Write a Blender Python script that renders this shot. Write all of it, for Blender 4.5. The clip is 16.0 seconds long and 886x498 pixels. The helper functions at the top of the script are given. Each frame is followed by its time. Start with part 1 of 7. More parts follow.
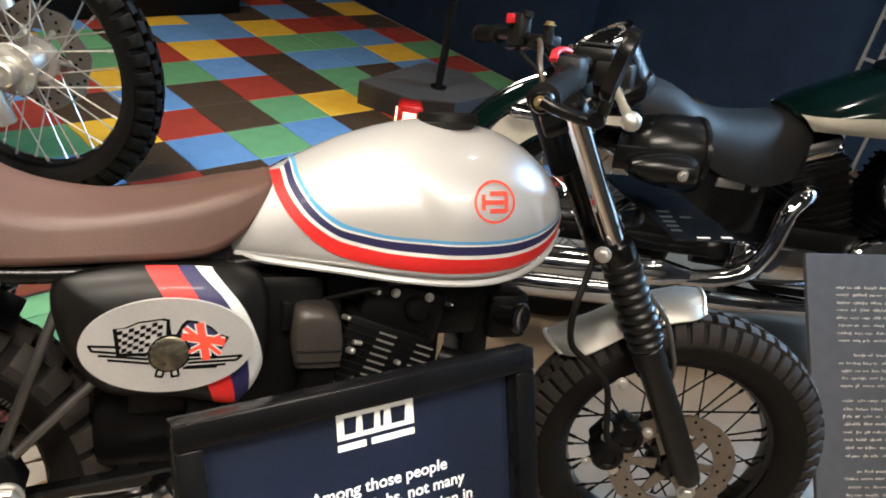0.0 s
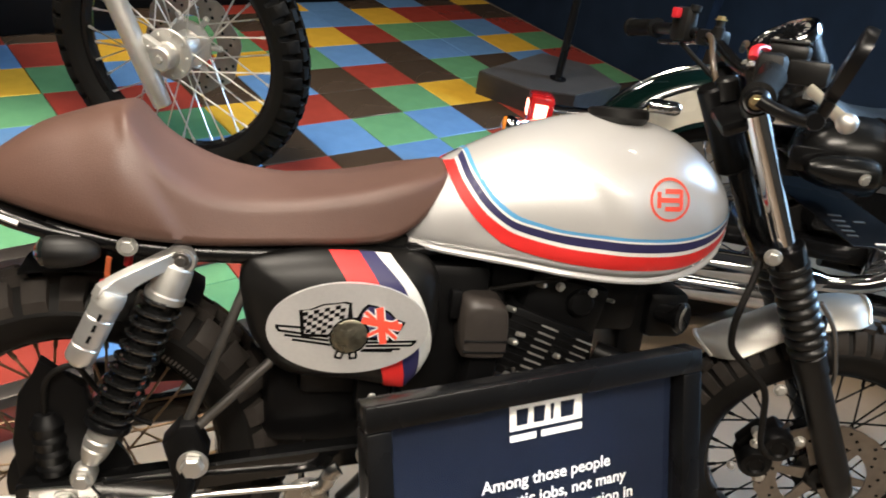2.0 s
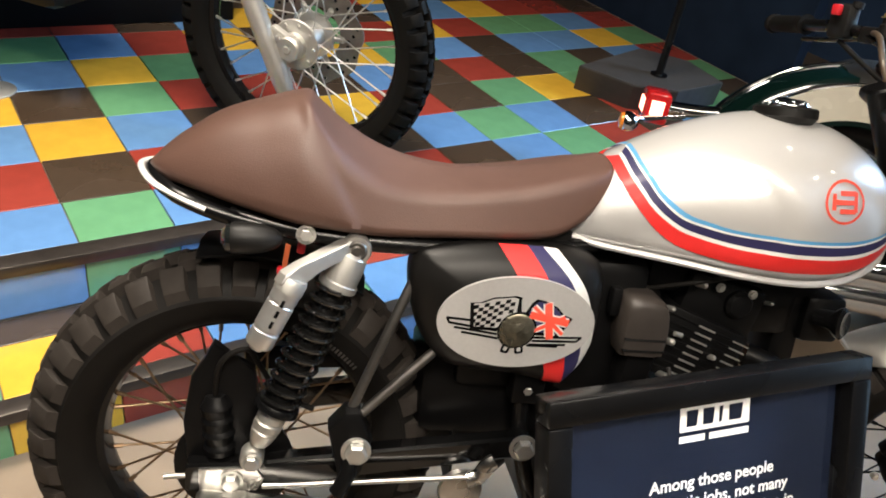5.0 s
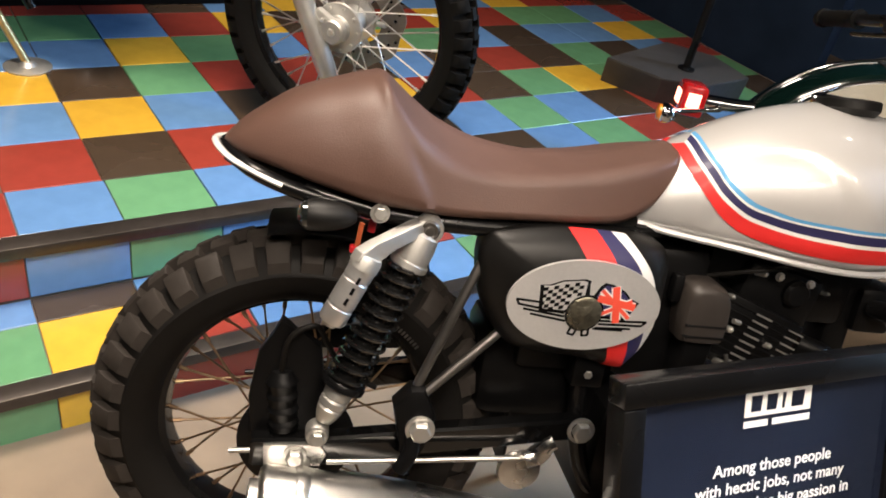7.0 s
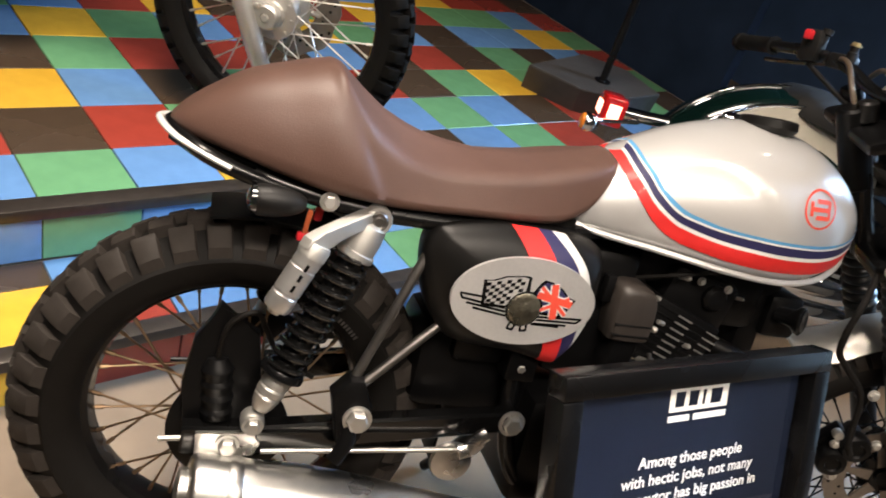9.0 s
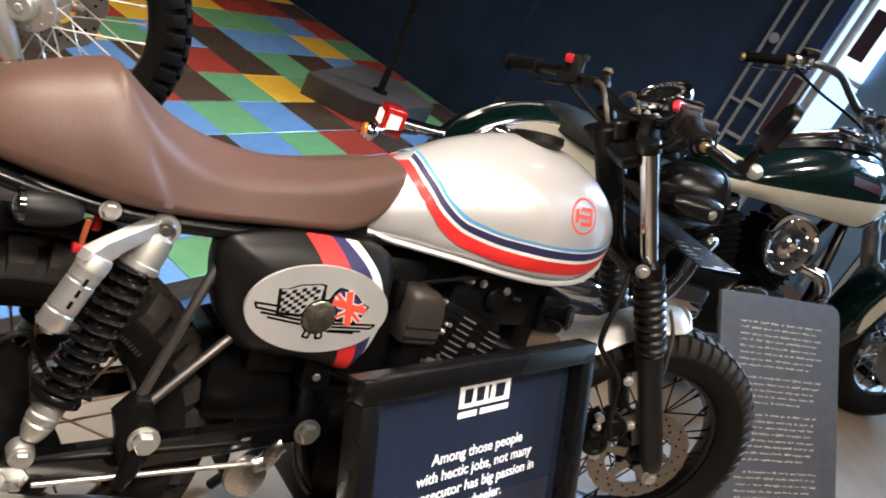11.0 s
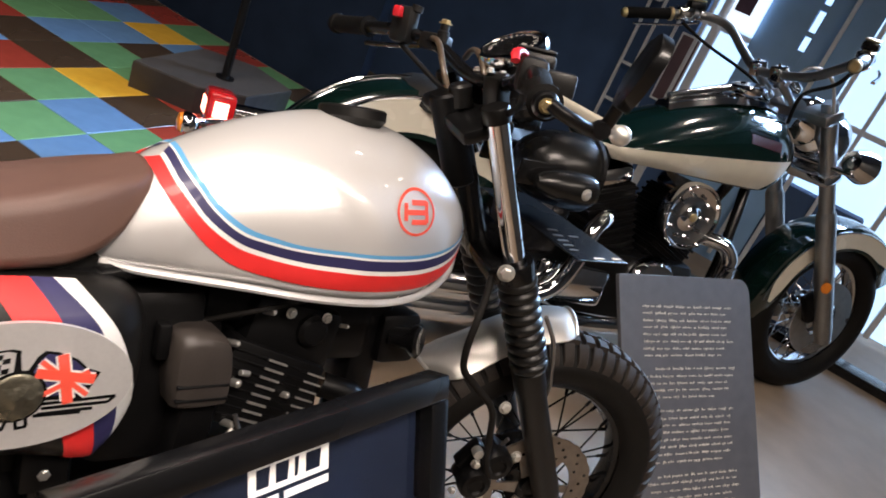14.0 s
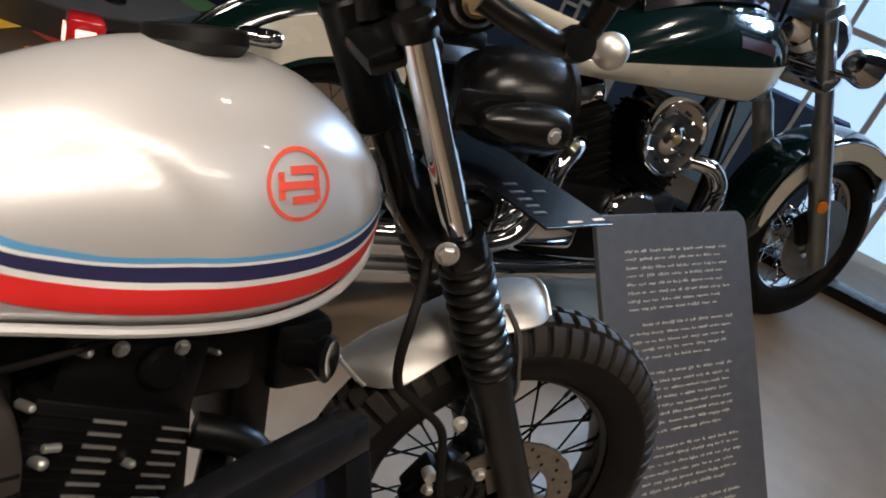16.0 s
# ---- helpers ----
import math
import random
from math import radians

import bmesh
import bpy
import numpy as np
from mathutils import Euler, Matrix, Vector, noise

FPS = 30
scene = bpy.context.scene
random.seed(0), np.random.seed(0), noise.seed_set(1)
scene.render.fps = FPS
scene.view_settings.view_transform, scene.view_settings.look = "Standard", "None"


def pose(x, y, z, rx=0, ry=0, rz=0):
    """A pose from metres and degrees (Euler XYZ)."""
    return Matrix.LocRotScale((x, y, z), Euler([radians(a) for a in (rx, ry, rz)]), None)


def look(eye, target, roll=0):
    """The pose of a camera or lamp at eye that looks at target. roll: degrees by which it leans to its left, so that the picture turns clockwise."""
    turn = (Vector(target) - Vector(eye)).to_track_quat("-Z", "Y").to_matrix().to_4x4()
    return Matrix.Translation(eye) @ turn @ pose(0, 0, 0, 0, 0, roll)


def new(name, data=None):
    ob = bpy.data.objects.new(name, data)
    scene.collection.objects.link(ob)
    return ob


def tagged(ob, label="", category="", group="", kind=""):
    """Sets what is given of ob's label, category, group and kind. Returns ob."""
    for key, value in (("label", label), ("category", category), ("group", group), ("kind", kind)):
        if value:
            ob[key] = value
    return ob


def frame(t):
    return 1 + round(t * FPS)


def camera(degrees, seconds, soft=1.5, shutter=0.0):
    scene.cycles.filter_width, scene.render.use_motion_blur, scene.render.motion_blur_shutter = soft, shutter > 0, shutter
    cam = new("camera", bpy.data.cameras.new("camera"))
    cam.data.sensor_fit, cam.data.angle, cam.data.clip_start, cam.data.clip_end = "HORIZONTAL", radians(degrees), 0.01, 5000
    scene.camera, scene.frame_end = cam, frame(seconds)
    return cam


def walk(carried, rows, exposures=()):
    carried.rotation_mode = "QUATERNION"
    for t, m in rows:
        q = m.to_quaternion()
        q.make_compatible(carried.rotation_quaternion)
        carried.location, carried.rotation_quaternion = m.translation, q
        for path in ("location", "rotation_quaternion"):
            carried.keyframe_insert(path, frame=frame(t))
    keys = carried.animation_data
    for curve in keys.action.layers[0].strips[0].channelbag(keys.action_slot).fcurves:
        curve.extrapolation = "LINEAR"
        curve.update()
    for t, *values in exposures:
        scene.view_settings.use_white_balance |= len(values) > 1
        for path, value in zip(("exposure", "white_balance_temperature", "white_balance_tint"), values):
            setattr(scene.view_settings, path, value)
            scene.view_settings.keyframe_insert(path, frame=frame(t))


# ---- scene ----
cam = camera(59.2, 16.0, soft=1.8, shutter=0.4)
PATH = [
    (0, (0.065, -1.608, 1.31), (1.345, -0.454, 0.295), 11.7),
    (0.5, (0.036, -1.594, 1.308), (1.293, -0.422, 0.285), 11.6),
    (1, (0.007, -1.575, 1.307), (1.23, -0.382, 0.268), 11.9),
    (1.5, (-0.02, -1.548, 1.299), (1.162, -0.327, 0.244), 11.7),
    (2, (-0.044, -1.522, 1.293), (1.087, -0.266, 0.224), 11.0),
    (2.5, (-0.07, -1.499, 1.289), (1.021, -0.217, 0.209), 10.5),
    (3, (-0.095, -1.483, 1.288), (0.97, -0.186, 0.2), 10.3),
    (3.5, (-0.115, -1.466, 1.284), (0.933, -0.159, 0.191), 10.1),
    (4, (-0.137, -1.452, 1.28), (0.901, -0.139, 0.184), 10.3),
    (4.5, (-0.156, -1.44, 1.274), (0.876, -0.126, 0.175), 10.4),
    (7, (-0.27, -1.39, 1.244), (0.767, -0.094, 0.128), 12.2),
    (7.5, (-0.285, -1.383, 1.238), (0.771, -0.103, 0.122), 13.3),
    (8, (-0.302, -1.379, 1.233), (0.791, -0.124, 0.123), 14.8),
    (8.2, (-0.309, -1.377, 1.232), (0.806, -0.137, 0.127), 15.6),
    (10.3, (-0.356, -1.357, 1.224), (1.169, -0.435, 0.316), 25.0),
    (10.5, (-0.359, -1.359, 1.225), (1.206, -0.481, 0.342), 25.6),
    (11, (-0.359, -1.356, 1.226), (1.274, -0.568, 0.382), 26.5),
    (11.5, (-0.349, -1.354, 1.223), (1.333, -0.64, 0.408), 26.7),
    (12, (-0.319, -1.35, 1.222), (1.392, -0.696, 0.42), 26.4),
    (12.5, (-0.265, -1.35, 1.214), (1.466, -0.731, 0.426), 25.9),
    (13, (-0.192, -1.349, 1.209), (1.55, -0.742, 0.434), 25.4),
    (13.5, (-0.1, -1.347, 1.2), (1.638, -0.736, 0.421), 24.7),
    (14, (-0.003, -1.339, 1.181), (1.726, -0.721, 0.387), 23.9),
    (14.5, (0.075, -1.333, 1.165), (1.793, -0.719, 0.346), 23.3),
    (15, (0.148, -1.317, 1.142), (1.852, -0.742, 0.267), 22.8),
    (15.5, (0.239, -1.287, 1.118), (1.946, -0.769, 0.213), 22.5),
    (16, (0.323, -1.257, 1.115), (2.032, -0.804, 0.181), 22.5),
]
walk(cam, [(t, look(eye, target, roll)) for t, eye, target, roll in PATH], [(0, 0.14, 6200, 9), (4.5, 0.14, 6190, 9), (7, -0.05, 6430, 13), (8, -0.05, 6430, 13), (10.5, 0.22, 6180, 13), (12, 0.24, 6180, 14), (13, 0.08, 6300, 18), (14, 0.06, 6260, 17), (15, -0.06, 6260, 16), (15.5, -0.25, 6270, 15), (16, -0.42, 6280, 14)])

# ---- world and light ----
world = bpy.data.worlds.new("world")
scene.world = world
world.use_nodes = True
sky = world.node_tree.nodes.new("ShaderNodeTexSky")
sky.sky_type, sky.sun_disc = "NISHITA", False
sky.sun_elevation, sky.sun_rotation = radians(50), radians(70)
world.node_tree.links.new(sky.outputs["Color"], world.node_tree.nodes["Background"].inputs["Color"])
world.node_tree.nodes["Background"].inputs["Strength"].default_value = 0.12


def lamp(name, m, power, size, colour, spread=180, size_y=None):
    data = bpy.data.lights.new(name, "AREA")
    data.energy, data.color, data.size, data.spread = power, colour, size, radians(spread)
    if size_y:
        data.shape, data.size_y = "RECTANGLE", size_y
    ob = new(name, data)
    ob.matrix_world = m
    return ob


WARM, DAY = (1.0, 0.865, 0.70), (0.46, 0.71, 1.0)
CEIL = 3.1
# recessed ceiling panels over the stage and the aisle, and the glazed front
lamp("stage_light", look((0.0, -0.05, CEIL - 0.03), (0.05, 0.05, 0)), 42, 0.6, WARM, 110)
lamp("aisle_light", look((-0.45, -1.85, CEIL - 0.03), (0.05, -0.7, 0.5)), 66, 1.3, WARM, 120, size_y=0.55)
# unseen fill lamp added over the south side, for reflections and lighter darks
lamp("south_fill", look((0.4, -3.45, CEIL - 0.03), (0.4, -3.7, 0)), 46, 1.6, WARM, 150, size_y=0.6)
lamp("far_stage_light", look((-2.5, 0.9, CEIL - 0.03), (-1.3, 0.7, 0)), 0.8, 0.5, WARM, 120)
lamp("window_light", look((4.05, -1.7, 2.25), (1.85, -0.95, 0.78)), 34, 1.2, DAY, 56, size_y=0.6)
for k, (sx, sy) in enumerate(((2.35, -0.75), (2.2, -2.3), (2.9, -1.9), (3.3, -1.1))):
    lamp("ceiling_spot", look((sx, sy, CEIL - 0.02), (sx, sy + 0.01, 0)), 1.6, 0.11, WARM, 100)


# ---- materials ----
def mat(name, colour, rough=0.5, metal=0.0, vary=0.15, scale=30.0, bump=0.0, bump_scale=None, coat=0.0, spot=None, spec=None, rand=0.0):
    """Paint, metal, rubber or cloth: colour with stains at two scales, uneven gloss and a fine relief."""
    m = bpy.data.materials.new(name)
    m.use_nodes = True
    n, l = m.node_tree.nodes, m.node_tree.links
    b = n["Principled BSDF"]
    b.inputs["Metallic"].default_value = metal
    b.inputs["Coat Weight"].default_value = coat
    b.inputs["Coat Roughness"].default_value = 0.06
    if spec is not None:
        b.inputs["Specular IOR Level"].default_value = spec
    co = n.new("ShaderNodeTexCoord")
    a, c = n.new("ShaderNodeTexNoise"), n.new("ShaderNodeTexNoise")
    a.inputs["Scale"].default_value, a.inputs["Detail"].default_value = scale, 6
    c.inputs["Scale"].default_value, c.inputs["Detail"].default_value = scale * 0.13, 4
    for t in (a, c):
        l.new(co.outputs["Object"], t.inputs["Vector"])
    add = n.new("ShaderNodeMath")
    add.operation = "ADD"
    l.new(a.outputs["Fac"], add.inputs[0]), l.new(c.outputs["Fac"], add.inputs[1])
    rng = n.new("ShaderNodeMapRange")
    rng.inputs["From Min"].default_value, rng.inputs["From Max"].default_value = 0.6, 1.4
    rng.inputs["To Min"].default_value, rng.inputs["To Max"].default_value = 1 - vary, 1 + vary
    l.new(add.outputs[0], rng.inputs["Value"])
    mul = n.new("ShaderNodeVectorMath")
    mul.operation = "SCALE"
    mul.inputs[0].default_value = colour
    last = rng.outputs["Result"]
    if rand:
        info, r2, m2 = n.new("ShaderNodeObjectInfo"), n.new("ShaderNodeMapRange"), n.new("ShaderNodeMath")
        r2.inputs["To Min"].default_value, r2.inputs["To Max"].default_value = 1 - rand, 1 + rand
        l.new(info.outputs["Random"], r2.inputs["Value"])
        m2.operation = "MULTIPLY"
        l.new(last, m2.inputs[0]), l.new(r2.outputs["Result"], m2.inputs[1])
        last = m2.outputs[0]
    l.new(last, mul.inputs["Scale"])
    l.new(mul.outputs["Vector"], b.inputs["Base Color"])
    rr = n.new("ShaderNodeMapRange")
    rr.inputs["From Min"].default_value, rr.inputs["From Max"].default_value = 0.3, 0.7
    rr.inputs["To Min"].default_value, rr.inputs["To Max"].default_value = rough * 0.8, min(1.0, rough * 1.25)
    l.new(c.outputs["Fac"], rr.inputs["Value"])
    l.new(rr.outputs["Result"], b.inputs["Roughness"])
    if bump:
        t = n.new("ShaderNodeTexNoise")
        t.inputs["Scale"].default_value, t.inputs["Detail"].default_value = bump_scale or scale * 6, 5
        l.new(co.outputs["Object"], t.inputs["Vector"])
        bp = n.new("ShaderNodeBump")
        bp.inputs["Strength"].default_value, bp.inputs["Distance"].default_value = bump, 0.002
        l.new(t.outputs["Fac"], bp.inputs["Height"])
        l.new(bp.outputs["Normal"], b.inputs["Normal"])
    return m


def glow(name, colour, strength):
    m = bpy.data.materials.new(name)
    m.use_nodes = True
    b = m.node_tree.nodes["Principled BSDF"]
    b.inputs["Base Color"].default_value = (*colour, 1)
    b.inputs["Emission Color"].default_value = (*colour, 1)
    b.inputs["Emission Strength"].default_value = strength
    return m


def glass(name, colour=(1, 1, 1), rough=0.0):
    m = bpy.data.materials.new(name)
    m.use_nodes = True
    b = m.node_tree.nodes["Principled BSDF"]
    b.inputs["Base Color"].default_value = (*colour, 1)
    b.inputs["Transmission Weight"].default_value = 1.0
    b.inputs["Roughness"].default_value = rough
    b.inputs["IOR"].default_value = 1.45
    return m


M = {
    "tile_red": mat("tile_red", (0.30, 0.045, 0.03), 0.22, vary=0.12, scale=20, rand=0.08, coat=0.2),
    "tile_blue": mat("tile_blue", (0.12, 0.25, 0.48), 0.22, vary=0.12, scale=20, rand=0.08, coat=0.2),
    "tile_green": mat("tile_green", (0.125, 0.30, 0.145), 0.22, vary=0.12, scale=20, rand=0.08, coat=0.2),
    "tile_yellow": mat("tile_yellow", (0.66, 0.39, 0.04), 0.22, vary=0.12, scale=20, rand=0.08, coat=0.2),
    "tile_brown": mat("tile_brown", (0.060, 0.040, 0.026), 0.25, vary=0.15, scale=20, rand=0.1, coat=0.2),
    "grout": mat("grout", (0.16, 0.13, 0.10), 0.9, scale=60),
    "nosing": mat("nosing", (0.055, 0.045, 0.038), 0.35, 0.5, vary=0.3, scale=40),
    "concrete": mat("concrete", (0.240, 0.180, 0.125), 0.42, vary=0.22, scale=9, bump=0.12, bump_scale=60),
    # navy made bluer and lighter than wall_dark to carry haze by the windows
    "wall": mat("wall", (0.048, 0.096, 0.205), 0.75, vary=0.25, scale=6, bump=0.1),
    "ceiling": mat("ceiling", (0.06, 0.06, 0.064), 0.9, vary=0.2),
    "block": mat("block", (0.045, 0.040, 0.037), 0.7, vary=0.25, scale=25, bump=0.15),
    "black_paint": mat("black_paint", (0.005, 0.005, 0.0054), 0.25, vary=0.25, scale=30, coat=0.08, spec=0.28),
    "satin_black": mat("satin_black", (0.0065, 0.0062, 0.0060), 0.40, spec=0.30, vary=0.25, scale=25, bump=0.03),
    # black lowered further to carry the shade under the tank
    "engine_black": mat("engine_black", (0.0035, 0.0035, 0.0038), 0.38, 0.0, spec=0.17, vary=0.35, scale=40, bump=0.1),
    "rubber": mat("rubber", (0.0060, 0.0053, 0.0048), 0.62, spec=0.18, vary=0.3, scale=45, bump=0.12),
    # lighter, browner rubber for the tread blocks
    "rubber_tread": mat("rubber_tread", (0.027, 0.0225, 0.0195), 0.66, spec=0.25, vary=0.3, scale=60, bump=0.15),
    "plastic": mat("plastic", (0.0075, 0.0072, 0.0070), 0.48, vary=0.2, scale=60, bump=0.08, spec=0.3),
    # darker copy of rubber, dimness put into the colour of grips and trail tyre
    "rubber_shaded": mat("rubber_shaded", (0.004, 0.0038, 0.0036), 0.7, spec=0.14, vary=0.25, scale=60, bump=0.1),
    # brown base stands in for warm light reflected by the cables
    "cable_warm_sheen": mat("cable_warm_sheen", (0.085, 0.062, 0.042), 0.30, vary=0.25, scale=70, coat=0.4),
    # darker copy of alloy, with the shade on the cruiser's front in its colour
    "alloy_shaded": mat("alloy_shaded", (0.30, 0.31, 0.32), 0.32, 0.9, vary=0.12, scale=40, bump=0.03),
    "chrome": mat("chrome", (0.75, 0.75, 0.76), 0.08, 1.0, vary=0.08, scale=30),
    "steel": mat("steel", (0.58, 0.57, 0.55), 0.30, 1.0, vary=0.15, scale=50, bump=0.03),
    "gloss_black": mat("gloss_black", (0.004, 0.004, 0.0042), 0.14, vary=0.2, scale=30, coat=0.4, spec=0.4),
    "gaiter": mat("gaiter", (0.006, 0.006, 0.006), 0.32, spec=0.35, vary=0.2, scale=40),
    "guard_alloy": mat("guard_alloy", (0.60, 0.58, 0.54), 0.36, 0.78, vary=0.10, scale=40, bump=0.03),
    # paler than the other walls, to give the tank something to reflect
    "bounce_wall": mat("bounce_wall", (0.10, 0.097, 0.09), 0.7, vary=0.12, scale=4, bump=0.05),
    "grey_plastic": mat("grey_plastic", (0.036, 0.030, 0.0265), 0.5, vary=0.2, scale=60, bump=0.1),
    "lamp_black": mat("lamp_black", (0.006, 0.006, 0.006), 0.24, vary=0.25, scale=25, spec=0.3),
    "plinth_black": mat("plinth_black", (0.0035, 0.0036, 0.0042), 0.6, vary=0.3, scale=10, spec=0.1),
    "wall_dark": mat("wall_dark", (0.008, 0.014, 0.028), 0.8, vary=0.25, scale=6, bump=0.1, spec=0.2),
    # black cloth lifted towards navy, haze put into its colour
    "curtain": mat("curtain", (0.015, 0.025, 0.048), 0.9, vary=0.3, scale=8, spec=0.05),
    # blue glare from the windows, put into the colour of the piers
    "pier_haze": mat("pier_haze", (0.24, 0.42, 0.66), 0.6, vary=0.2, scale=5, bump=0.05),
    "disc_steel": mat("disc_steel", (0.26, 0.23, 0.20), 0.38, 0.9, vary=0.2, scale=60),
    "polished": mat("polished", (0.70, 0.69, 0.68), 0.34, 0.85, vary=0.1, scale=60),
    "spring_black": mat("spring_black", (0.010, 0.010, 0.010), 0.16, vary=0.2, scale=30, coat=0.6),
    "alloy": mat("alloy", (0.62, 0.61, 0.58), 0.46, 0.9, vary=0.12, scale=40, bump=0.03),
    "silver_paint": mat("silver_paint", (0.60, 0.595, 0.59), 0.37, 0.34, vary=0.02, scale=9, coat=1.0),
    "white_paint": mat("white_paint", (0.80, 0.79, 0.77), 0.30, vary=0.05, scale=30, coat=0.8),
    "stripe_red": mat("stripe_red", (0.72, 0.022, 0.020), 0.5, vary=0.05, scale=60, coat=0.08),
    "steel_dark": mat("steel_dark", (0.20, 0.19, 0.18), 0.35, 0.9, vary=0.2, scale=60),
    "stripe_navy": mat("stripe_navy", (0.022, 0.020, 0.085), 0.5, vary=0.08, scale=60, coat=0.08),
    "stripe_blue": mat("stripe_blue", (0.10, 0.34, 0.62), 0.5, vary=0.05, scale=60, coat=0.08),
    "stripe_white": mat("stripe_white", (0.78, 0.78, 0.76), 0.5, vary=0.04, scale=60, coat=0.08),
    "logo_red": mat("logo_red", (0.88, 0.10, 0.06), 0.3, vary=0.05, scale=60, coat=0.6),
    "leather": mat("leather", (0.100, 0.0535, 0.0405), 0.46, vary=0.12, scale=25, bump=0.18, bump_scale=500),
    "black_leather": mat("black_leather", (0.012, 0.0115, 0.0112), 0.62, vary=0.2, scale=20, spec=0.2, bump=0.25, bump_scale=350),
    "badge": mat("badge", (0.66, 0.65, 0.645), 0.38, 0.50, vary=0.06, scale=200, coat=0.3),
    "bronze": mat("bronze", (0.27, 0.25, 0.19), 0.30, 0.9, vary=0.5, scale=90, bump=1.0, bump_scale=110),
    "spoke_bronze": mat("spoke_bronze", (0.26, 0.17, 0.10), 0.35, 0.9, vary=0.25, scale=60),
    "brass": mat("brass", (0.62, 0.50, 0.27), 0.35, 0.9, vary=0.15, scale=60),
    "cream": mat("cream", (0.62, 0.58, 0.48), 0.25, vary=0.06, scale=30, coat=0.6),
    "dark_green": mat("dark_green", (0.003, 0.012, 0.010), 0.12, vary=0.1, scale=30, coat=1.0),
    "sign_paper": mat("sign_paper", (0.006, 0.0095, 0.022), 0.6, vary=0.12, scale=12, spec=0.08),
    "ink_white": mat("ink_white", (0.78, 0.78, 0.76), 0.6, vary=0.04),
    "board": mat("board", (0.066, 0.068, 0.077), 0.6, vary=0.2, scale=30, bump=0.1),
    "board_text": mat("board_text", (0.60, 0.54, 0.46), 0.7, vary=0.45, scale=45),
    "amber": mat("amber", (0.75, 0.22, 0.02), 0.2, vary=0.1, coat=0.5),
    "red_lens": mat("red_lens", (0.45, 0.012, 0.012), 0.15, vary=0.1, coat=0.8),
    "badge_red": mat("badge_red", (0.045, 0.005, 0.006), 0.5, vary=0.3, spec=0.2),
    "red_switch": mat("red_switch", (0.60, 0.02, 0.03), 0.35, vary=0.1),
    "tail_glow": glow("tail_glow", (1.0, 0.30, 0.20), 6.0),
    "clear": glass("clear"),
    "dark_glass": mat("dark_glass", (0.01, 0.012, 0.012), 0.05, vary=0.1, coat=1.0),
    "daylight": glow("daylight", (0.54, 0.78, 1.0), 1.25),
    "lightbox": glow("lightbox", (0.80, 0.92, 1.0), 1.1),
    "frame_white": mat("frame_white", (0.74, 0.79, 0.84), 0.4, vary=0.1),
}


# ---- mesh helpers ----
def part(name, bm, material, parent=None, label="", smooth=True, angle=38):
    """One mesh object from a bmesh, under a thing or a part."""
    me = bpy.data.meshes.new(name)
    bmesh.ops.recalc_face_normals(bm, faces=bm.faces[:])
    for f in bm.faces:
        f.smooth = smooth
    bm.to_mesh(me)
    bm.free()
    if smooth:
        me.set_sharp_from_angle(angle=radians(angle))
    me.materials.append(M[material] if isinstance(material, str) else material)
    ob = new(name, me)
    if parent is not None:
        ob.parent = parent
    return tagged(ob, label)


def thing(name, m, label, category, group="", kind=""):
    ob = new(name)
    ob.matrix_world = m
    ob.empty_display_size = 0.05
    return tagged(ob, label, category, group, kind)


def add_box(bm, lo, hi, bevel=0.0, m=None, segs=2):
    r = bmesh.ops.create_cube(bm, size=1.0)
    v = r["verts"]
    lo, hi = Vector(lo), Vector(hi)
    for p in v:
        p.co = Vector([lo[i] + (p.co[i] + 0.5) * (hi[i] - lo[i]) for i in range(3)])
    if bevel:
        e = list({e for p in v for e in p.link_edges})
        r = bmesh.ops.bevel(bm, geom=e, offset=bevel, segments=segs, affect="EDGES", profile=0.5)
        v = list({p for f in r["faces"] for p in f.verts} | {p for p in v if p.is_valid})
    if m is not None:
        bmesh.ops.transform(bm, matrix=m, verts=v)
    return v


def box(lo, hi, bevel=0.0, m=None):
    bm = bmesh.new()
    add_box(bm, lo, hi, bevel, m)
    return bm


def frame_to(axis):
    """A turn that takes z to the given axis."""
    return Vector(axis).normalized().to_track_quat("Z", "Y").to_matrix().to_4x4()


def add_lathe(bm, profile, base=(0, 0, 0), axis=(0, 0, 1), segs=32):
    """Turns (radius, height) pairs about an axis through base."""
    m = Matrix.Translation(base) @ frame_to(axis)
    rings = []
    for r, z in profile:
        if r < 1e-6:
            rings.append([bm.verts.new(m @ Vector((0, 0, z)))])
        else:
            rings.append([bm.verts.new(m @ Vector((r * math.cos(2 * math.pi * k / segs), r * math.sin(2 * math.pi * k / segs), z))) for k in range(segs)])
    for a, b in zip(rings, rings[1:]):
        for k in range(segs):
            q = [a[k % len(a)], a[(k + 1) % len(a)], b[(k + 1) % len(b)], b[k % len(b)]]
            q = list(dict.fromkeys(q))
            if len(q) > 2:
                bm.faces.new(q)
    return [v for r in rings for v in r]


def lathe(profile, base=(0, 0, 0), axis=(0, 0, 1), segs=32):
    bm = bmesh.new()
    add_lathe(bm, profile, base, axis, segs)
    return bm


def add_rod(bm, a, b, r, segs=12, r2=None):
    a, b = Vector(a), Vector(b)
    h = (b - a).length
    r2 = r if r2 is None else r2
    e = min(r, r2) * 0.15
    return add_lathe(bm, [(0, 0), (r - e, 0), (r, e), (r2, h - e), (r2 - e, h), (0, h)], a, b - a, segs)


def rod(a, b, r, segs=12, r2=None):
    bm = bmesh.new()
    add_rod(bm, a, b, r, segs, r2)
    return bm


